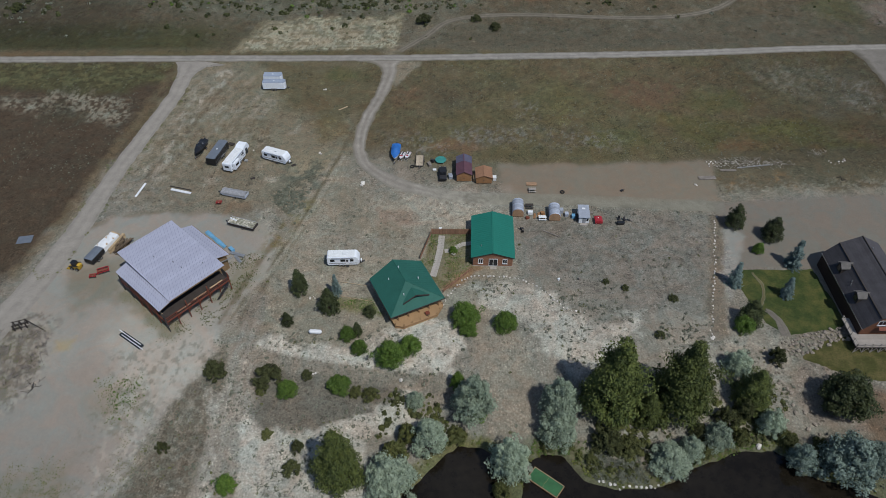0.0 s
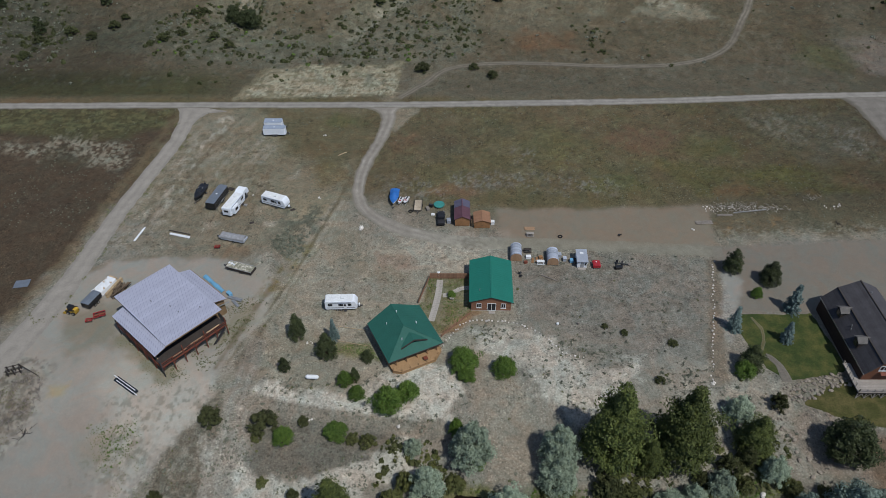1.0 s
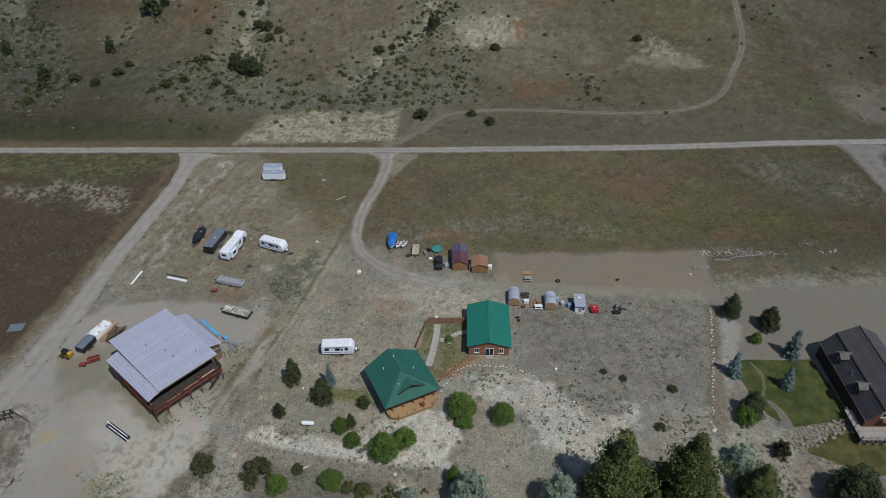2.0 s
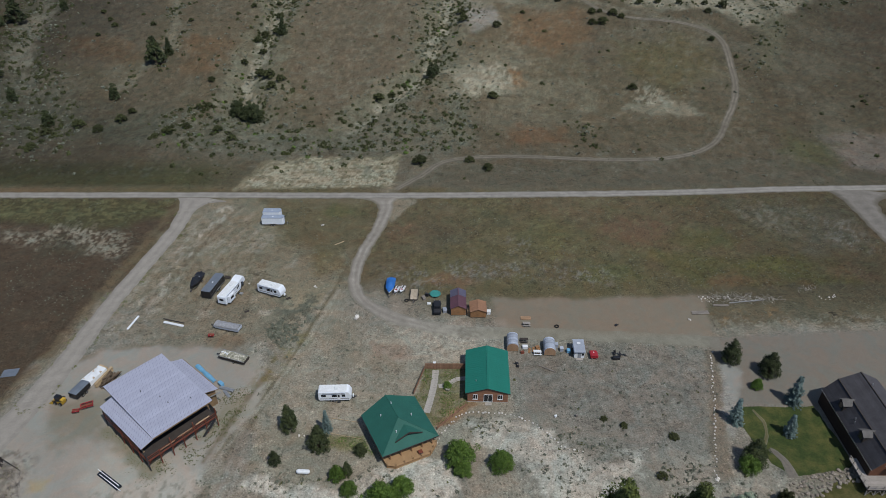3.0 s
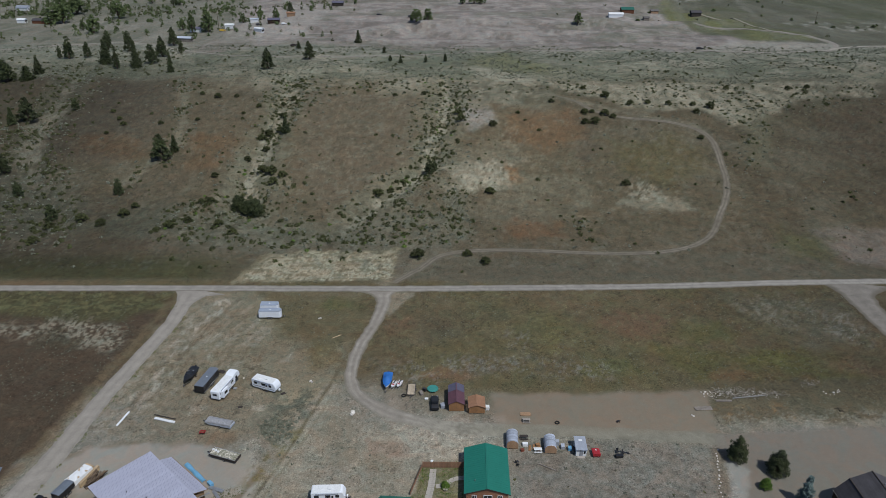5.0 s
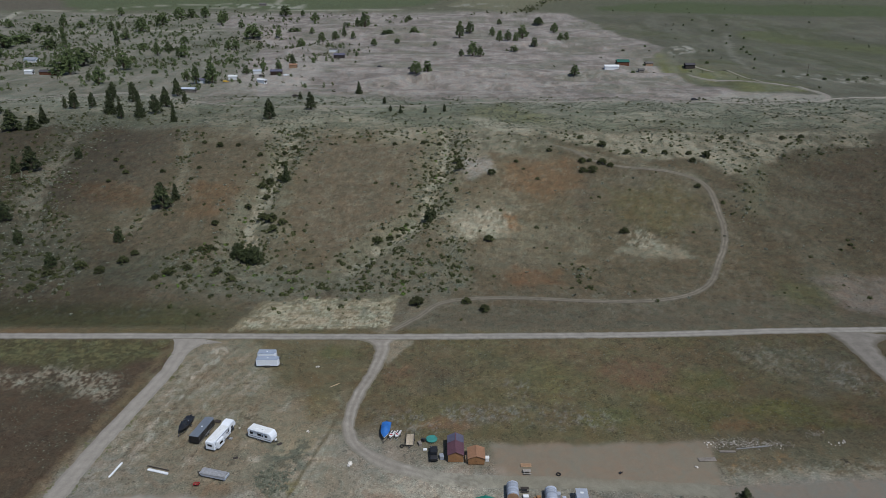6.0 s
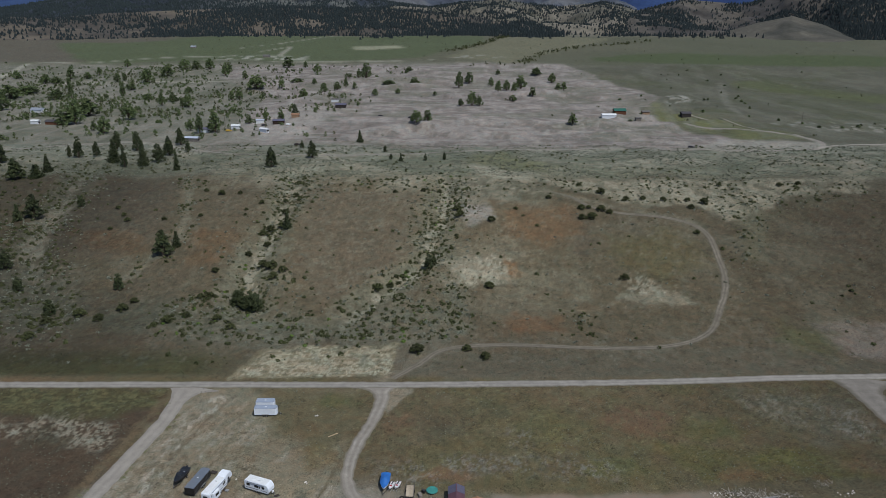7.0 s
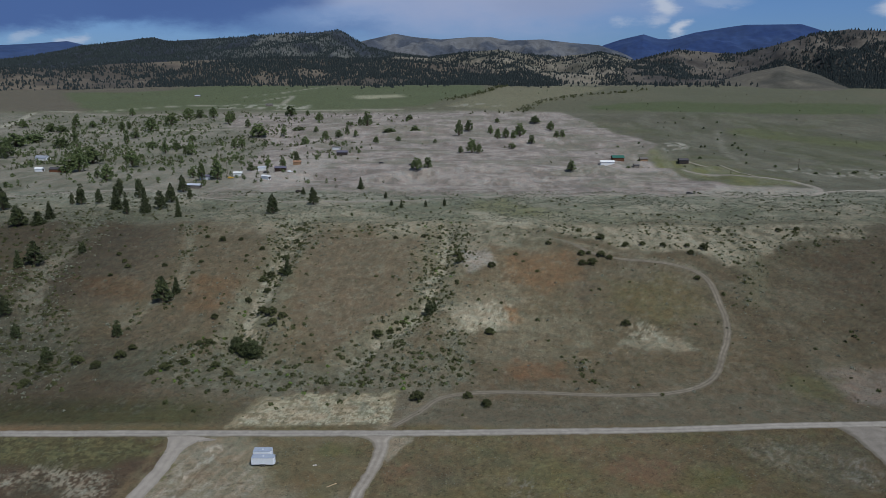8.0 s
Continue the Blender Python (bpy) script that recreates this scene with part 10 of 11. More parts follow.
lumber_stack(66.5, 139.8, 3, 4.4, 10, 1, DEADWOOD, "row of grey weathered boards on the grass")
lumber_stack(24, 119, -30, 4.2, 2, 1, DEADWOOD, "grey planks lying on dry ground")
lumber_stack(-31.5, 172, 38, 3.0, 2, 1, LUMBER, "pale planks lying in the field")
lumber_stack(20.9, 137.4, 0, 2.6, 9, 1, TANWOOD, "tan wooden pallet lying on dirt")
lumber_stack(-41.8, 145.3, 30, 1.2, 6, 1, DARKWALL, "small dark panel lying on the ground")
lumber_stack(-51.6, 139.8, 20, 1.2, 5, 1, DARKWALL, "small dark panel lying on the ground")
lumber_stack(-60.6, 154.6, -20, 1.8, 8, 2, DARKWALL, "dark crate lying beside the trailers")


def flatboat(x, y, turn, L, W, mat, label, deck, hump=0.2):
    c = thing("flat_boat", x, y, turn, label, "boat", "boats on trailers")
    part("hull", prism([(-L / 2, 0.5), (L / 2 - 0.8, 0.5), (L / 2, 0.95), (L / 2, 1.1), (-L / 2, 1.1)], -W / 2, W / 2, bevel=0.03), mat, c)
    part("deck", boxes((-L / 2 + 0.15, -W / 2 + 0.12, 1.1, L / 2 - 0.2, W / 2 - 0.12, 1.14)), deck, c)
    bm = bmesh.new()
    rows = [[bm.verts.new((-L / 2 + 0.2 + (L - 0.5) * i / 18, (-0.44 + 0.88 * j / 6) * W, 1.16 + (0.34 * hump * math.sin(math.pi * j / 6) if 0 < j < 6 else 0.0) + rnd.uniform(0, 0.14))) for j in range(7)] for i in range(19)]
    for a, b in zip(rows, rows[1:]):
        for j in range(6):
            bm.faces.new((a[j], a[j + 1], b[j + 1], b[j]))
    part("cover", bm, deck, c, "crumpled cover")
    part("gunwale", boxes((-L / 2, -W / 2, 1.1, L / 2, -W / 2 + 0.1, 1.2), (-L / 2, W / 2 - 0.1, 1.1, L / 2, W / 2, 1.2)), STEEL, c)
    part("trailer_frame", boxes((-L / 2, -W * 0.35, 0.38, L / 2, -W * 0.35 + 0.1, 0.5), (-L / 2, W * 0.35 - 0.1, 0.38, L / 2, W * 0.35, 0.5)), DARKSTEEL, c)
    for s in (-1, 1):
        wheel(c, -0.6, s * (W / 2 + 0.02), 0.32, 0.2, s)
    hitch(c, L / 2 - 0.2, L / 2 + 1.0, W * 0.3, 0.46)
    return c


flatboat(-54.8, 133.1, 165, 7.0, 2.2, TIN, "grey flat boat under a grey cover on a trailer", GREYCOVER, 1.2)
flatboat(-50.4, 121.9, 161, 7.2, 2.4, DARKWALL, "dark flat boat with a crumpled pale tarp inside", CAMO)
for i, (dx, dy) in enumerate(((-2.9, 1.2), (-2.2, 0.9), (-1.6, 0.5))):
    b = thing("bag", -50.4 + dx, 121.9 + dy, 30 * i, "white bundled bag on the boat's deck", "bag", "bags", z=ground_z(-50.4, 121.9) + 1.2)
    part("sack", prism([(-0.3, 0), (0.3, 0), (0.26, 0.25), (0.05, 0.36), (-0.24, 0.28)], -0.25, 0.25, bevel=0.06), WHITE if i % 2 else DIRTYWHITE, b)


def red_frame(x, y, turn, w, l, label):
    c = thing("implement", x, y, turn, label, "implement", "red implements")
    part("frame", boxes((-l / 2, -w / 2, 0.35, l / 2, -w / 2 + 0.12, 0.5), (-l / 2, w / 2 - 0.12, 0.35, l / 2, w / 2, 0.5), (-l / 2, -w / 2, 0.35, -l / 2 + 0.12, w / 2, 0.5), (l / 2 - 0.12, -w / 2, 0.35, l / 2, w / 2, 0.5), (-0.06, -w / 2, 0.35, 0.06, w / 2, 0.5)), RED, c)
    part("drum", rod((-l / 2 + 0.2, 0, 0.32), (l / 2 - 0.2, 0, 0.32), 0.3), RUST, c)
    for s in (-1, 1):
        part("skid", beam((-l / 2, s * w / 2, 0.05), (l / 2, s * w / 2, 0.05), 0.1), DARKSTEEL, c)
        part("leg", boxes((-l / 2, s * (w / 2 - 0.06) - 0.06, 0.05, -l / 2 + 0.12, s * (w / 2 - 0.06) + 0.06, 0.4)), RED, c)
    part("mast", beam((0, -w / 2, 0.45), (0.3, -w / 2 - 0.5, 1.1), 0.1), RED, c)


red_frame(-79.2, 106.9, 25, 1.6, 2.6, "red farm implement frame beside gravel")
red_frame(-80.9, 105.2, 10, 0.9, 1.5, "small red implement lying on gravel")
red_frame(-58.2, 130.2, 0, 0.9, 1.4, "small red implement by the flat boat")


def propane_tank():
    c = thing("propane_tank", -28.2, 89.0, -3, "white propane tank on concrete feet", "tank")
    part("shell", rod((-1.05, 0, 0.75), (1.05, 0, 0.75), 0.45, sides=18), WHITE, c)
    for s in (-1, 1):
        part("end_cap", rod((s * 1.05, 0, 0.75), (s * 1.35, 0, 0.75), 0.45, 0.22, sides=18), WHITE, c)
        part("foot", boxes((s * 0.7 - 0.1, -0.35, 0, s * 0.7 + 0.1, 0.35, 0.36)), CONCRETE, c)
    part("valve_dome", rod((0, 0, 1.16), (0, 0, 1.36), 0.16), WHITE, c)


propane_tank()


def dock():
    c = thing("dock", 17.2, 58.2, -37, "floating dock with faded green carpet", "dock", z=WATERLINE)
    part("carpet", boxes((-3.0, -1.25, 0.36, 3.0, 1.25, 0.385)), TURF, c, "faded green carpet")
    part("deck", boxes((-3.05, -1.3, 0.18, 3.05, 1.3, 0.355)), GREYDECK, c)
    part("edge", boxes((-3.15, -1.4, 0.16, 3.15, -1.3, 0.42), (-3.15, 1.3, 0.16, 3.15, 1.4, 0.42), (-3.15, -1.3, 0.16, -3.05, 1.3, 0.42), (3.05, -1.3, 0.16, 3.15, 1.3, 0.42), (-0.02, -1.3, 0.386, 0.02, 1.3, 0.40)), DECK, c)
    for x in (-2.4, 0, 2.4):
        part("float", rod((x, -1.1, 0.0), (x, 1.1, 0.0), 0.22), DARKSTEEL, c)
    part("gangplank", beam((-3.0, 0.3, 0.3), (-5.4, 1.2, 0.7), 0.8, 0.08), DEADWOOD, c)


dock()


# ---- small things round the sheds ----
def trampoline():
    c = thing("trampoline", -2.6, 147.0, 0, "small round teal trampoline on dry grass", "trampoline")
    part("mat", rod((0, 0, 0.55), (0, 0, 0.58), 1.35, sides=20), TEAL, c)
    ring = bmesh.new()
    rings = []
    for k in range(24):
        a = 2 * math.pi * k / 24
        rings.append([ring.verts.new(((1.45 + 0.06 * math.cos(b)) * math.cos(a), (1.45 + 0.06 * math.cos(b)) * math.sin(a), 0.57 + 0.06 * math.sin(b))) for b in (0, math.pi / 3, 2 * math.pi / 3, math.pi, 4 * math.pi / 3, 5 * math.pi / 3)])
    for p, q in zip(rings, rings[1:] + rings[:1]):
        for i in range(6):
            ring.faces.new((p[i], p[(i + 1) % 6], q[(i + 1) % 6], q[i]))
    part("ring", ring, TEAL, c)
    for k in range(6):
        a = math.pi / 3 * k
        part("leg", rod((1.42 * math.cos(a), 1.42 * math.sin(a), 0), (1.42 * math.cos(a), 1.42 * math.sin(a), 0.56), 0.04), STEEL, c)


trampoline()


def white_cabin():
    c = thing("kennel_cabin", 32.3, 124.6, -2, "small pale cabin with flat white roof", "shed")
    part("wall", boxes((-1.2, -2.0, 0.1, -1.12, 2.0, 2.2), (1.12, -2.0, 0.1, 1.2, 2.0, 2.2), (-1.12, 1.92, 0.1, 1.12, 2.0, 2.2), (-1.12, -2.0, 0.1, 1.12, -1.92, 2.2)), WHITE, c)
    part("roof", slab(((-1.35, -2.3, 2.2), (1.35, -2.3, 2.2), (1.35, 2.2, 2.4), (-1.35, 2.2, 2.4)), 0.1), TIN, c)
    part("skylight", boxes((-0.4, 0.5, 2.36, 0.4, 1.1, 2.44), bevel=0.02), WHITE, c)
    part("door", boxes((-0.4, -2.04, 0.15, 0.4, -2.0, 1.9)), GREYSTRIPE, c)
    part("step", boxes((-0.9, -2.8, 0, 0.9, -2.05, 0.2)), GREYDECK, c)
    part("shutter", boxes((0.55, -2.04, 0.9, 1.0, -2.0, 1.6)), GLASS, c)
    part("side_shelf", boxes((-1.7, -1.4, 0.8, -1.22, 0.6, 0.9), (-1.68, -1.4, 0, -1.6, -1.3, 0.8), (-1.68, 0.5, 0, -1.6, 0.6, 0.8)), DARKWALL, c)


white_cabin()


def red_cart():
    c = thing("cart", 35.8, 123.2, 0, "red covered cart with small wheels", "cart")
    part("tub", prism([(-0.85, 0.35), (0.85, 0.35), (0.95, 0.95), (-0.95, 0.95)], -1.0, 1.0, axis="y", bevel=0.04), RED, c)
    part("cover", prism([(-0.95, 0.95), (0.95, 0.95), (0.6, 1.12), (-0.6, 1.12)], -1.02, 1.02, axis="y", bevel=0.03), RED, c)
    part("latch", boxes((-0.15, 0.2, 1.12, 0.15, 0.5, 1.16)), WHITE, c)
    for s in (-1, 1):
        wheel(c, s * 0.5, -0.9, 0.22, 0.12, -1)
        wheel(c, s * 0.5, 0.9, 0.22, 0.12, 1)


red_cart()


def picnic_table(x, y, turn, mat, label):
    c = thing("picnic_table", x, y, turn, label, "table", "picnic tables")
    for k in range(4):
        part("top_board", boxes((-0.95, -0.36 + 0.18 * k, 0.72, 0.95, -0.20 + 0.18 * k, 0.76)), mat, c)
    for s in (-1, 1):
        part("bench_board", boxes((-0.95, s * 0.72 - 0.13, 0.42, 0.95, s * 0.72 + 0.13, 0.46)), mat, c)
        part("leg", beam((s * 0.7, -0.62, 0), (s * 0.7, -0.25, 0.72), 0.08), mat, c)
        part("leg", beam((s * 0.7, 0.62, 0), (s * 0.7, 0.25, 0.72), 0.08), mat, c)
        part("crossbar", boxes((s * 0.7 - 0.03, -0.8, 0.36, s * 0.7 + 0.03, 0.8, 0.42)), mat, c)


picnic_table(20.8, 134.7, 0, GREYDECK, "grey wooden picnic table on bare dirt")
picnic_table(22.4, 124.2, 0, DIRTYWHITE, "white picnic table between two huts")
picnic_table(19.6, 128.6, 0, DARKWALL, "dark picnic table beside the arched hut")


def tyre(x, y):
    c = thing("tyre", x, y, 0, "black tyre lying on bare dirt", "tyre", "tyres")
    bm = bmesh.new()
    ring = []
    for k in range(16):
        a = 2 * math.pi * k / 16
        ring.append([bm.verts.new((r * math.cos(a), r * math.sin(a), z)) for r, z in ((0.32, 0.02), (0.58, 0.0), (0.64, 0.12), (0.58, 0.26), (0.32, 0.24))])
    for a, b in zip(ring, ring[1:] + ring[:1]):
        for i in range(5):
            bm.faces.new((a[i], a[(i + 1) % 5], b[(i + 1) % 5], b[i]))
    part("carcass", bm, RUBBER, c)


tyre(28.4, 134.2)
tyre(-10.2, 144.6)


def chair(x, y, turn, mat, label):
    c = thing("garden_chair", x, y, turn, label, "chair", "garden chairs")
    part("seat", boxes((-0.3, -0.3, 0.38, 0.3, 0.3, 0.43), bevel=0.01), mat, c)
    part("backrest", beam((0, 0.3, 0.42), (0, 0.5, 1.0), 0.56, 0.04), mat, c)
    for sx in (-1, 1):
        for sy in (-1, 1):
            part("leg", boxes((sx * 0.26 - 0.03, sy * 0.26 - 0.03, 0, sx * 0.26 + 0.03, sy * 0.26 + 0.03, 0.38)), mat, c)


for i, (x, y, m) in enumerate(((41.0, 123.9, BLACK), (42.4, 123.6, DARKSTEEL), (43.9, 123.5, DEADWOOD), (17.2, 120.6, DARKSTEEL), (17.3, 119.6, DARKSTEEL), (43.6, 134.6, DARKSTEEL))):
    chair(x, y, 40 * i, m, "dark garden chair on dry grass")


def crate(x, y, turn, w, l, h, mat, label, name="crate", cat="crate"):
    c = thing(name, x, y, turn, label, cat, "crates and boxes")
    part("side", boxes((-w / 2, -l / 2, 0, -w / 2 + 0.05, l / 2, h), (w / 2 - 0.05, -l / 2, 0, w / 2, l / 2, h), (-w / 2 + 0.05, -l / 2, 0, w / 2 - 0.05, -l / 2 + 0.05, h), (-w / 2 + 0.05, l / 2 - 0.05, 0, w / 2 - 0.05, l / 2, h)), mat, c)
    part("lid", boxes((-w / 2 - 0.03, -l / 2 - 0.03, h, w / 2 + 0.03, l / 2 + 0.03, h + 0.05), bevel=0.015), mat, c)
    return c


crate(41.1, 122.4, 5, 1.7, 0.8, 0.7, BLACK, "black storage box on dry grass", "storage_box", "box")
crate(11.4, 139.4, 0, 0.9, 1.0, 0.9, DIRTYWHITE, "white box beside the shed", "storage_box", "box")
crate(28.4, 125.4, 0, 0.8, 1.0, 0.9, TIN, "pale grey bin beside the arched hut", "bin", "bin")
crate(27.2, 126.6, 0, 0.9, 1.0, 1.1, TIN, "pale grey bin beside the arched hut", "bin", "bin")
crate(30.0, 124.8, 0, 0.8, 0.9, 0.8, SKYBLUE, "light blue bin on dry ground", "bin", "bin")
crate(34.2, 126.2, 0, 1.5, 0.5, 0.4, DEADWOOD, "low grey wooden box beside the cabin")
crate(0.0, 140.2, 10, 1.0, 1.4, 0.8, TIN, "grey-green cart beside the shed", "bin", "bin")
crate(6.2, 139.2, 0, 0.5, 1.6, 1.0, LUMBER, "pale timber box between two sheds")
crate(-5.6, 145.4, 20, 0.8, 1.4, 0.6, DEADWOOD, "grey weathered crate on dry grass")
crate(-4.8, 146.6, 60, 0.5, 0.9, 0.9, DARKSTEEL, "dark metal frame box on dry grass")
crate(-4.2, 143.2, 0, 0.9, 0.6, 0.3, DIRTYWHITE, "low white box on dry grass")
crate(19.6, 126.2, 0, 1.2, 0.8, 0.7, WHITE, "white cooler beside the arched hut", "cooler", "box")
crate(18.8, 124.4, 15, 0.8, 0.6, 0.5, RUST, "small rusty box between the huts")
crate(22.6, 126.2, 15, 0.9, 0.7, 0.5, SHEDWOOD, "small brown wooden box between the huts")
crate(24.2, 104.2, 15, 0.5, 0.4, 0.4, WHITE, "small white box on dry ground")
crate(28.8, 104.3, 15, 0.4, 0.4, 0.5, DEADWOOD, "small grey post box on dry ground")
crate(-2.4, 120.3, 0, 0.6, 0.6, 0.7, DIRTYWHITE, "small pale planter beside the fence", "planter", "planter")
for x, y in ((20.6, 125.2), (21.6, 125.6), (22.8, 125.0)):
    lumber_stack(x, y, 80, 1.8, 4, 1, SHEDWOOD, "brown boards lying between the huts")
plant("fruit_tree", GREEN_SHRUB[0], 0.6, 112.9, 0.36, "small young tree in the fenced garden", "tree", "", 0, 1.3)
pl = thing("planter", 0.7, 112.2, 0, "round pale planter in the garden", "planter", "")
part("pot", rod((0, 0, 0), (0, 0, 0.5), 0.45, 0.6, 14), CONCRETE, pl)


for ax, ay, bx, by in ((-24.6, 103.4, -18.4, 102.2), (-24.2, 99.2, -17.0, 97.6)):
    c = thing("edging_pole", (ax + bx) / 2, (ay + by) / 2, math.degrees(math.atan2(by - ay, bx - ax)), "thin pale pole edging a weedy bed", "pole", "bed edging")
    L = math.hypot(bx - ax, by - ay)
    part("pole", rod((-L / 2, 0, 0.25), (L / 2, 0, 0.25), 0.05, 0.05, 7), LUMBER, c)
    for k in (-1, 0, 1):
        part("stake", rod((k * L * 0.46, 0, -0.1), (k * L * 0.46, 0, 0.4), 0.04, 0.03, 6), DEADWOOD, c)


# light blue sheets and steel beside the unfinished house
def draped_sheet():
    c = thing("tarp_pile", -55.6, 116.9, -43, "light blue plastic sheeting over building material", "tarp")
    bm = bmesh.new()
    prev = None
    for i in range(15):
        u = -4.2 + 8.0 * i / 14
        w = 0.55 + 0.06 * math.sin(i * 0.9)
        ring = [bm.verts.new((u, w * q, max(0.02, (0.36 + 0.04 * math.sin(i * 1.1)) * (1 - q ** 4)) + rnd.uniform(0, 0.03))) for q in (-1, -0.8, -0.35, 0.1, 0.5, 0.85, 1)]
        if prev:
            for k in range(6):
                bm.faces.new((prev[k], prev[k + 1], ring[k + 1], ring[k]))
        prev = ring
    part("sheet", bm, SKYBLUE, c)
    part("material", boxes((-3.9, -0.3, 0, 3.4, 0.3, 0.24)), LUMBER, c)


draped_sheet()
crate(-51.2, 113.4, -43, 1.4, 0.8, 0.8, SKYBLUE, "light blue drum box by the unfinished house", "bin", "bin")
lumber_stack(-49.6, 112.0, -20, 3.6, 6, 3, STEEL, "stack of grey steel sections")
lumber_stack(-49.2, 110.6, -50, 2.8, 5, 2, STEEL, "stack of grey steel sections")


PALEWOOD = surface("bleached_dead_wood", (0.31, 0.285, 0.245), 0.95, vary=0.25, each=0.3)


def brush_pile(x, y, n, r, label, mat=DEADWOOD, long=1.0):
    """A heap of crossed branches; long stretches it along x."""
    c = thing("brush_pile", x, y, 0, label, "brush pile", "brush piles")
    for i in range(n):
        a, b = rnd.uniform(0, 6.28), rnd.uniform(0, 6.28)
        p = (rnd.gauss(0, r * 0.5 * long), rnd.gauss(0, r * 0.5), rnd.uniform(0.05, 0.35))
        L = rnd.uniform(0.6, 1.8)
        q = (p[0] + L * math.cos(b), p[1] + L * math.sin(b), rnd.uniform(0.05, 0.6))
        part("branch", rod(p, q, 0.045, 0.025, 5), mat, c)


brush_pile(-86.8, 84.0, 34, 2.4, "heap of grey dead branches on gravel")
brush_pile(-83.2, 77.2, 16, 1.2, "small dark heap of scrap wood on gravel", DARKWALL)
brush_pile(-90.5, 80, 30, 3.0, "heap of grey dead branches on gravel")
brush_pile(-92.0, 74, 26, 3.0, "heap of grey dead branches on gravel")
brush_pile(76.5, 146.0, 150, 2.0, "long heap of pale dead branches in grass", PALEWOOD, 3.4)
brush_pile(86.5, 145.6, 40, 1.2, "heap of pale dead branches in grass", PALEWOOD, 2.4)
brush_pile(98.5, 150.4, 26, 1.4, "pale dead branches in dry grass", PALEWOOD, 1.6)
brush_pile(101, 139, 12, 1.2, "dark log and grey brush in grass", DARKWALL)


def rack(x, y, turn):
    c = thing("timber_rack", x, y, turn, "dark timber rack standing on gravel", "rack")
    for sx in (-1.2, 0, 1.2):
        for sy in (-0.6, 0.6):
            part("post", boxes((sx - 0.1, sy - 0.1, 0, sx + 0.1, sy + 0.1, 1.7)), DARKWALL, c)
    for sy in (-0.6, 0.6):
        part("rail", beam((-1.6, sy, 1.5), (1.6, sy, 1.5), 0.12), DARKWALL, c)
        part("rail", beam((-1.6, sy, 0.6), (1.6, sy, 0.6), 0.12), DARKWALL, c)
    for sx in (-1.2, 0, 1.2):
        part("crossbar", beam((sx, -0.6, 1.6), (sx, 0.6, 1.6), 0.1), DARKWALL, c)
    part("brace", beam((1.2, 0.6, 1.5), (4.6, -2.6, 0.1), 0.12), DARKWALL, c)


rack(-90.8, 90.6, 20)


# ---- distant homesteads ----
def far_house(x, y, turn, w, l, h, wall, roof, label):
    c = thing("far_house", x, y, turn, label, "house", "distant houses")
    part("wall", prism([(-w / 2, -1), (w / 2, -1), (w / 2, h), (0, h + w * 0.25), (-w / 2, h)], -l / 2, l / 2), wall, c)
    for s in (-1, 1):
        part("roof", slab(((0, -l / 2 - 0.4, h + w * 0.25 + 0.15), (0, l / 2 + 0.4, h + w * 0.25 + 0.15), (s * (w / 2 + 0.4), l / 2 + 0.4, h), (s * (w / 2 + 0.4), -l / 2 - 0.4, h)), 0.2), roof, c)
    for k in (-1, 1):
        part("window", boxes((k * w * 0.25 - 0.6, -l / 2 - 0.05, 1.0, k * w * 0.25 + 0.6, -l / 2, 2.2)), GLASS, c)
    part("door", boxes((-0.5, -l / 2 - 0.06, 0, 0.5, -l / 2, 2.1)), DARKWALL, c)


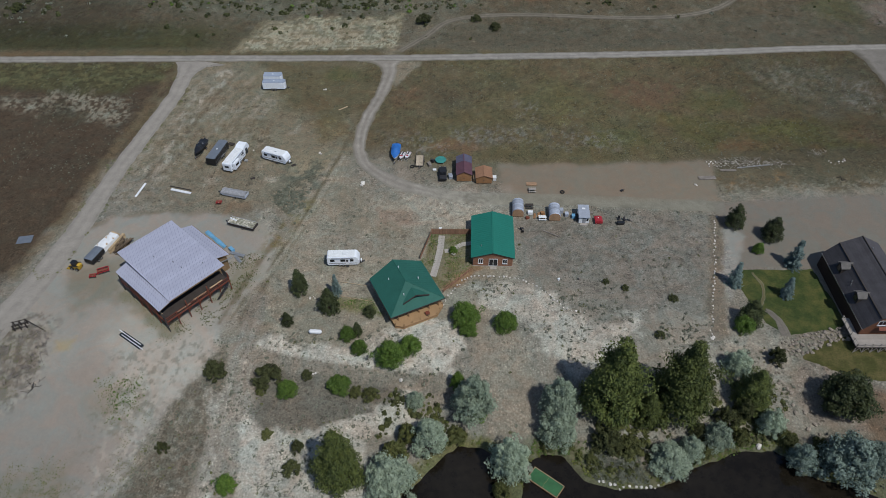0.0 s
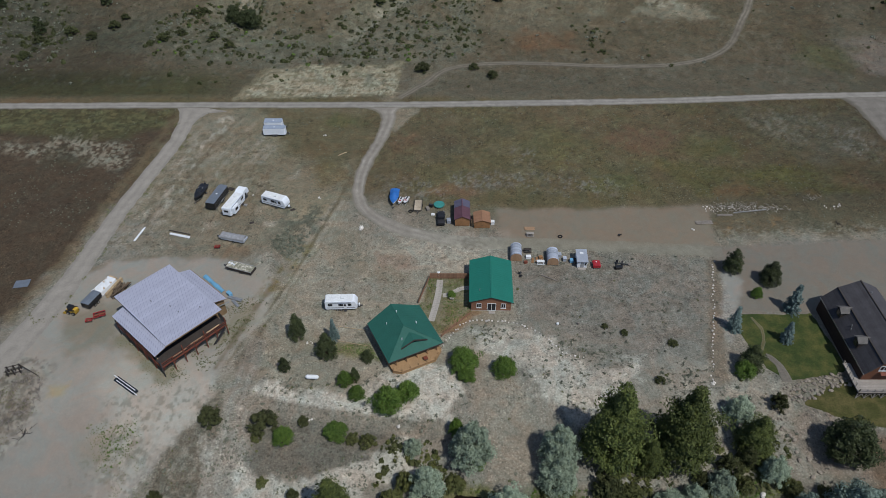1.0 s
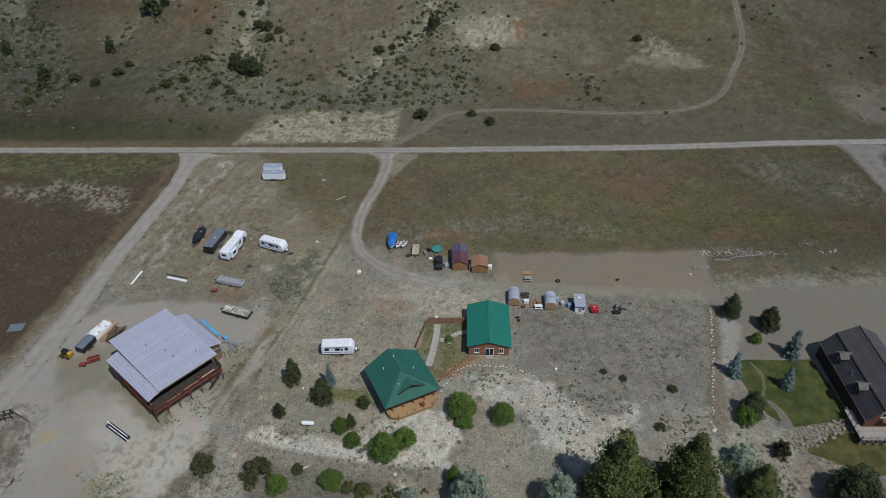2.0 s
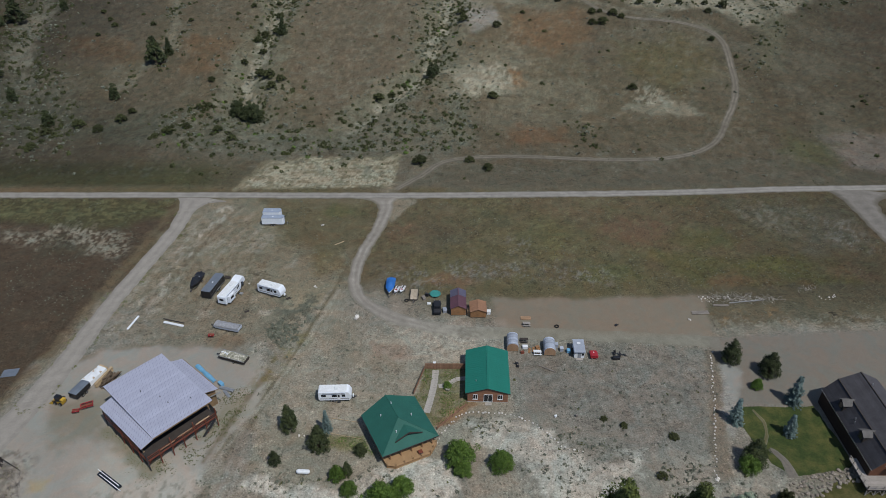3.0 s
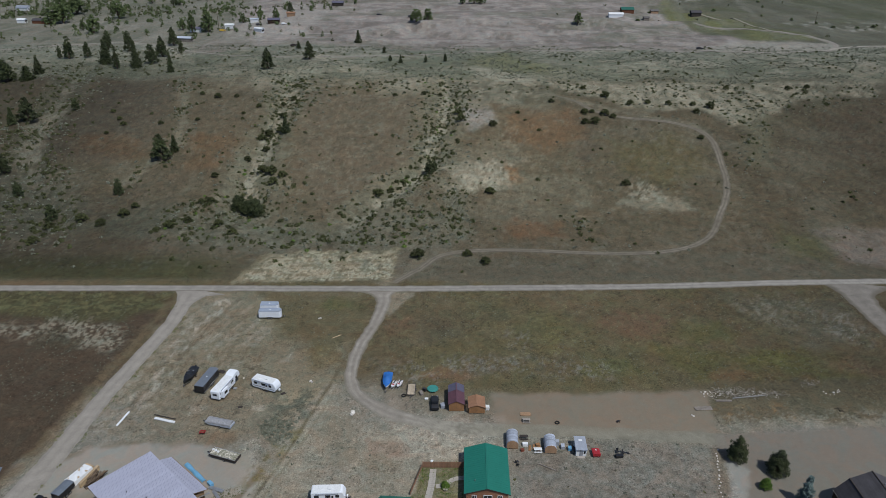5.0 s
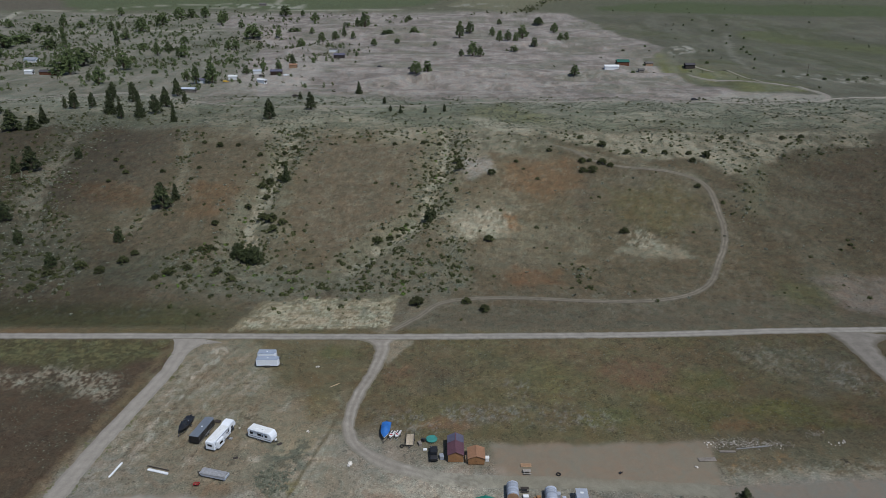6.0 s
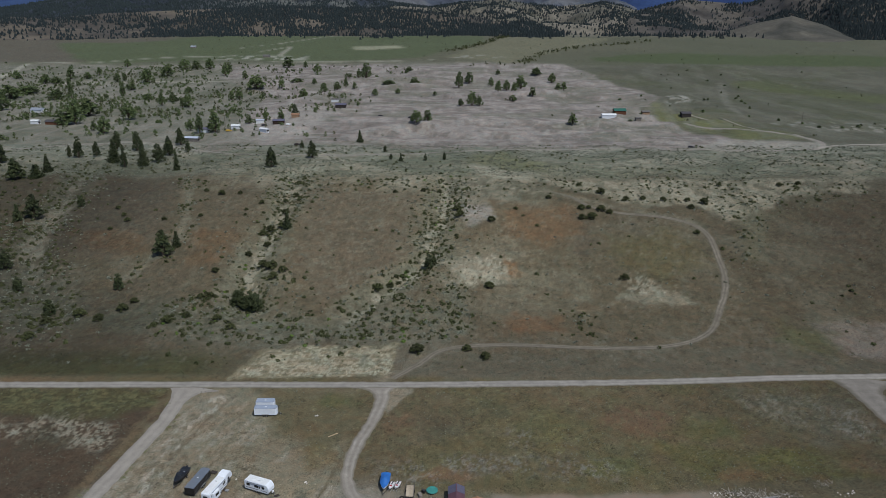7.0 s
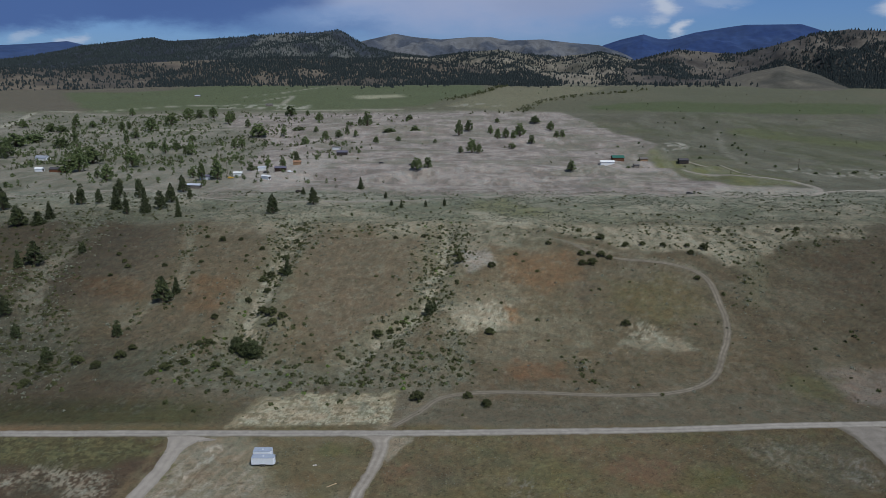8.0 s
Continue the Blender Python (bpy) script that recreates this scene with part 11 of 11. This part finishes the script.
for x, y, t, w, l, m, r, lab in ((-107, 736, 90, 6, 11, DARKWALL, SLATEBLUE, "small distant house with blue roof"), (-121, 790, 90, 4, 9, WHITE, OLDSHINGLE, "distant white trailer house"), (159, 669, 88, 5, 13, WHITE, DIRTYWHITE, "distant white mobile home"),
                                (181, 717, 90, 8, 12, BROWNWOOD, DULL_ROOF, "distant brown house with green roof"), (237, 682, 90, 6, 9, DARKWALL, SHINGLE, "low dark distant farmhouse with shingle roof"), (186, 664, 90, 4, 5, DEADWOOD, OLDSHINGLE, "distant weathered farm shed"), (200, 690, 90, 5, 7, TANWOOD, OLDSHINGLE, "distant tan farm shed"),
                                (-412, 712, 80, 7, 13, WHITE, TIN, "distant white house with metal roof"), (-372, 635, 90, 4, 7, WHITE, DIRTYWHITE, "distant white trailer house"), (-354, 634, 90, 6, 14, BROWNWOOD, SHINGLE, "long low distant brown house"),
                                (-148, 628, 95, 5, 10, DARKSIDING, SLATEBLUE, "distant building with slate blue roof"), (-150, 582, 60, 3, 8, WHITE, WHITE, "distant white trailer in a yard"), (-140, 663, 90, 4, 7, TANWOOD, ORANGE, "distant tan machine shed"), (-168, 640, 95, 3, 7, DIRTYWHITE, TIN, "distant grey metal building"),
                                (-205, 594, 85, 5, 9, WHITE, SLATEBLUE, "distant white building among cottonwoods"), (-181, 607, 90, 4, 7, WHITE, DIRTYWHITE, "distant white trailer in a yard"), (-199, 548, 80, 4, 11, DEADWOOD, TIN, "distant metal-roofed shed beside pines"),
                                (-520, 1500, 90, 7, 10, DEADWOOD, TIN, "distant grey farmhouse in green fields"), (-330, 1340, 90, 8, 12, DEADWOOD, OLDSHINGLE, "distant farm building in green fields")):
    far_house(x, y, t, w, l, 2.8, m, r, lab)


def far_vehicle(x, y, turn, mat, label):
    c = thing("far_vehicle", x, y, turn, label, "vehicle", "distant vehicles")
    part("body", prism([(-2.4, 0.4), (2.4, 0.4), (2.4, 1.0), (1.2, 1.1), (0.6, 1.7), (-1.6, 1.7), (-2.4, 1.1)], -0.95, 0.95), mat, c)
    for s in (-1, 1):
        for u in (-1.5, 1.5):
            wheel(c, u, s * 0.85, 0.36, 0.24, s)


for x, y, t, m, lab in ((187, 518, 0, DARKSTEEL, "dark vehicle parked beside the far road"), (-60, 672, 20, DARKSTEEL, "dark machine on the tailings"), (-30, 650, 0, DARKSTEEL, "dark machine on the tailings"), (-112, 530, 30, DARKWALL, "dark machine beside the far road"),
                        (-183, 592, 30, YELLOW, "yellow machine in a distant yard"), (-160, 622, 30, DARKSTEEL, "dark vehicle in a distant yard"), (-136, 612, 30, WHITE, "white vehicle in a distant yard")):
    far_vehicle(x, y, t, m, lab)
# utility poles by the distant yard
for x, y in ((-195, 622), (330, 640), (-420, 760)):
    c = thing("utility_pole", x, y, 0, "tall wooden utility pole far off", "pole", "utility poles")
    part("pole", rod((0, 0, -0.5), (0, 0, 11), 0.18, 0.13, 7), BARK, c)
    part("crossarm", boxes((-1.2, -0.07, 9.9, 1.2, 0.07, 10.1)), BARK, c)


# broken rock and branches heaped at the field's edge
stones([(68, 145.2), (72, 145.6), (77, 146.2), (82, 146.2), (87, 145)], 0.28, 0.38, "pale rubble stone heaped on dry grass", "rubble heap", 0.75)
stones([(100.5, 145.6), (102.5, 146.4), (105.5, 147.6)], 0.5, 0.4, "pale rubble stone heaped on dry grass", "rubble heap", 0.6)
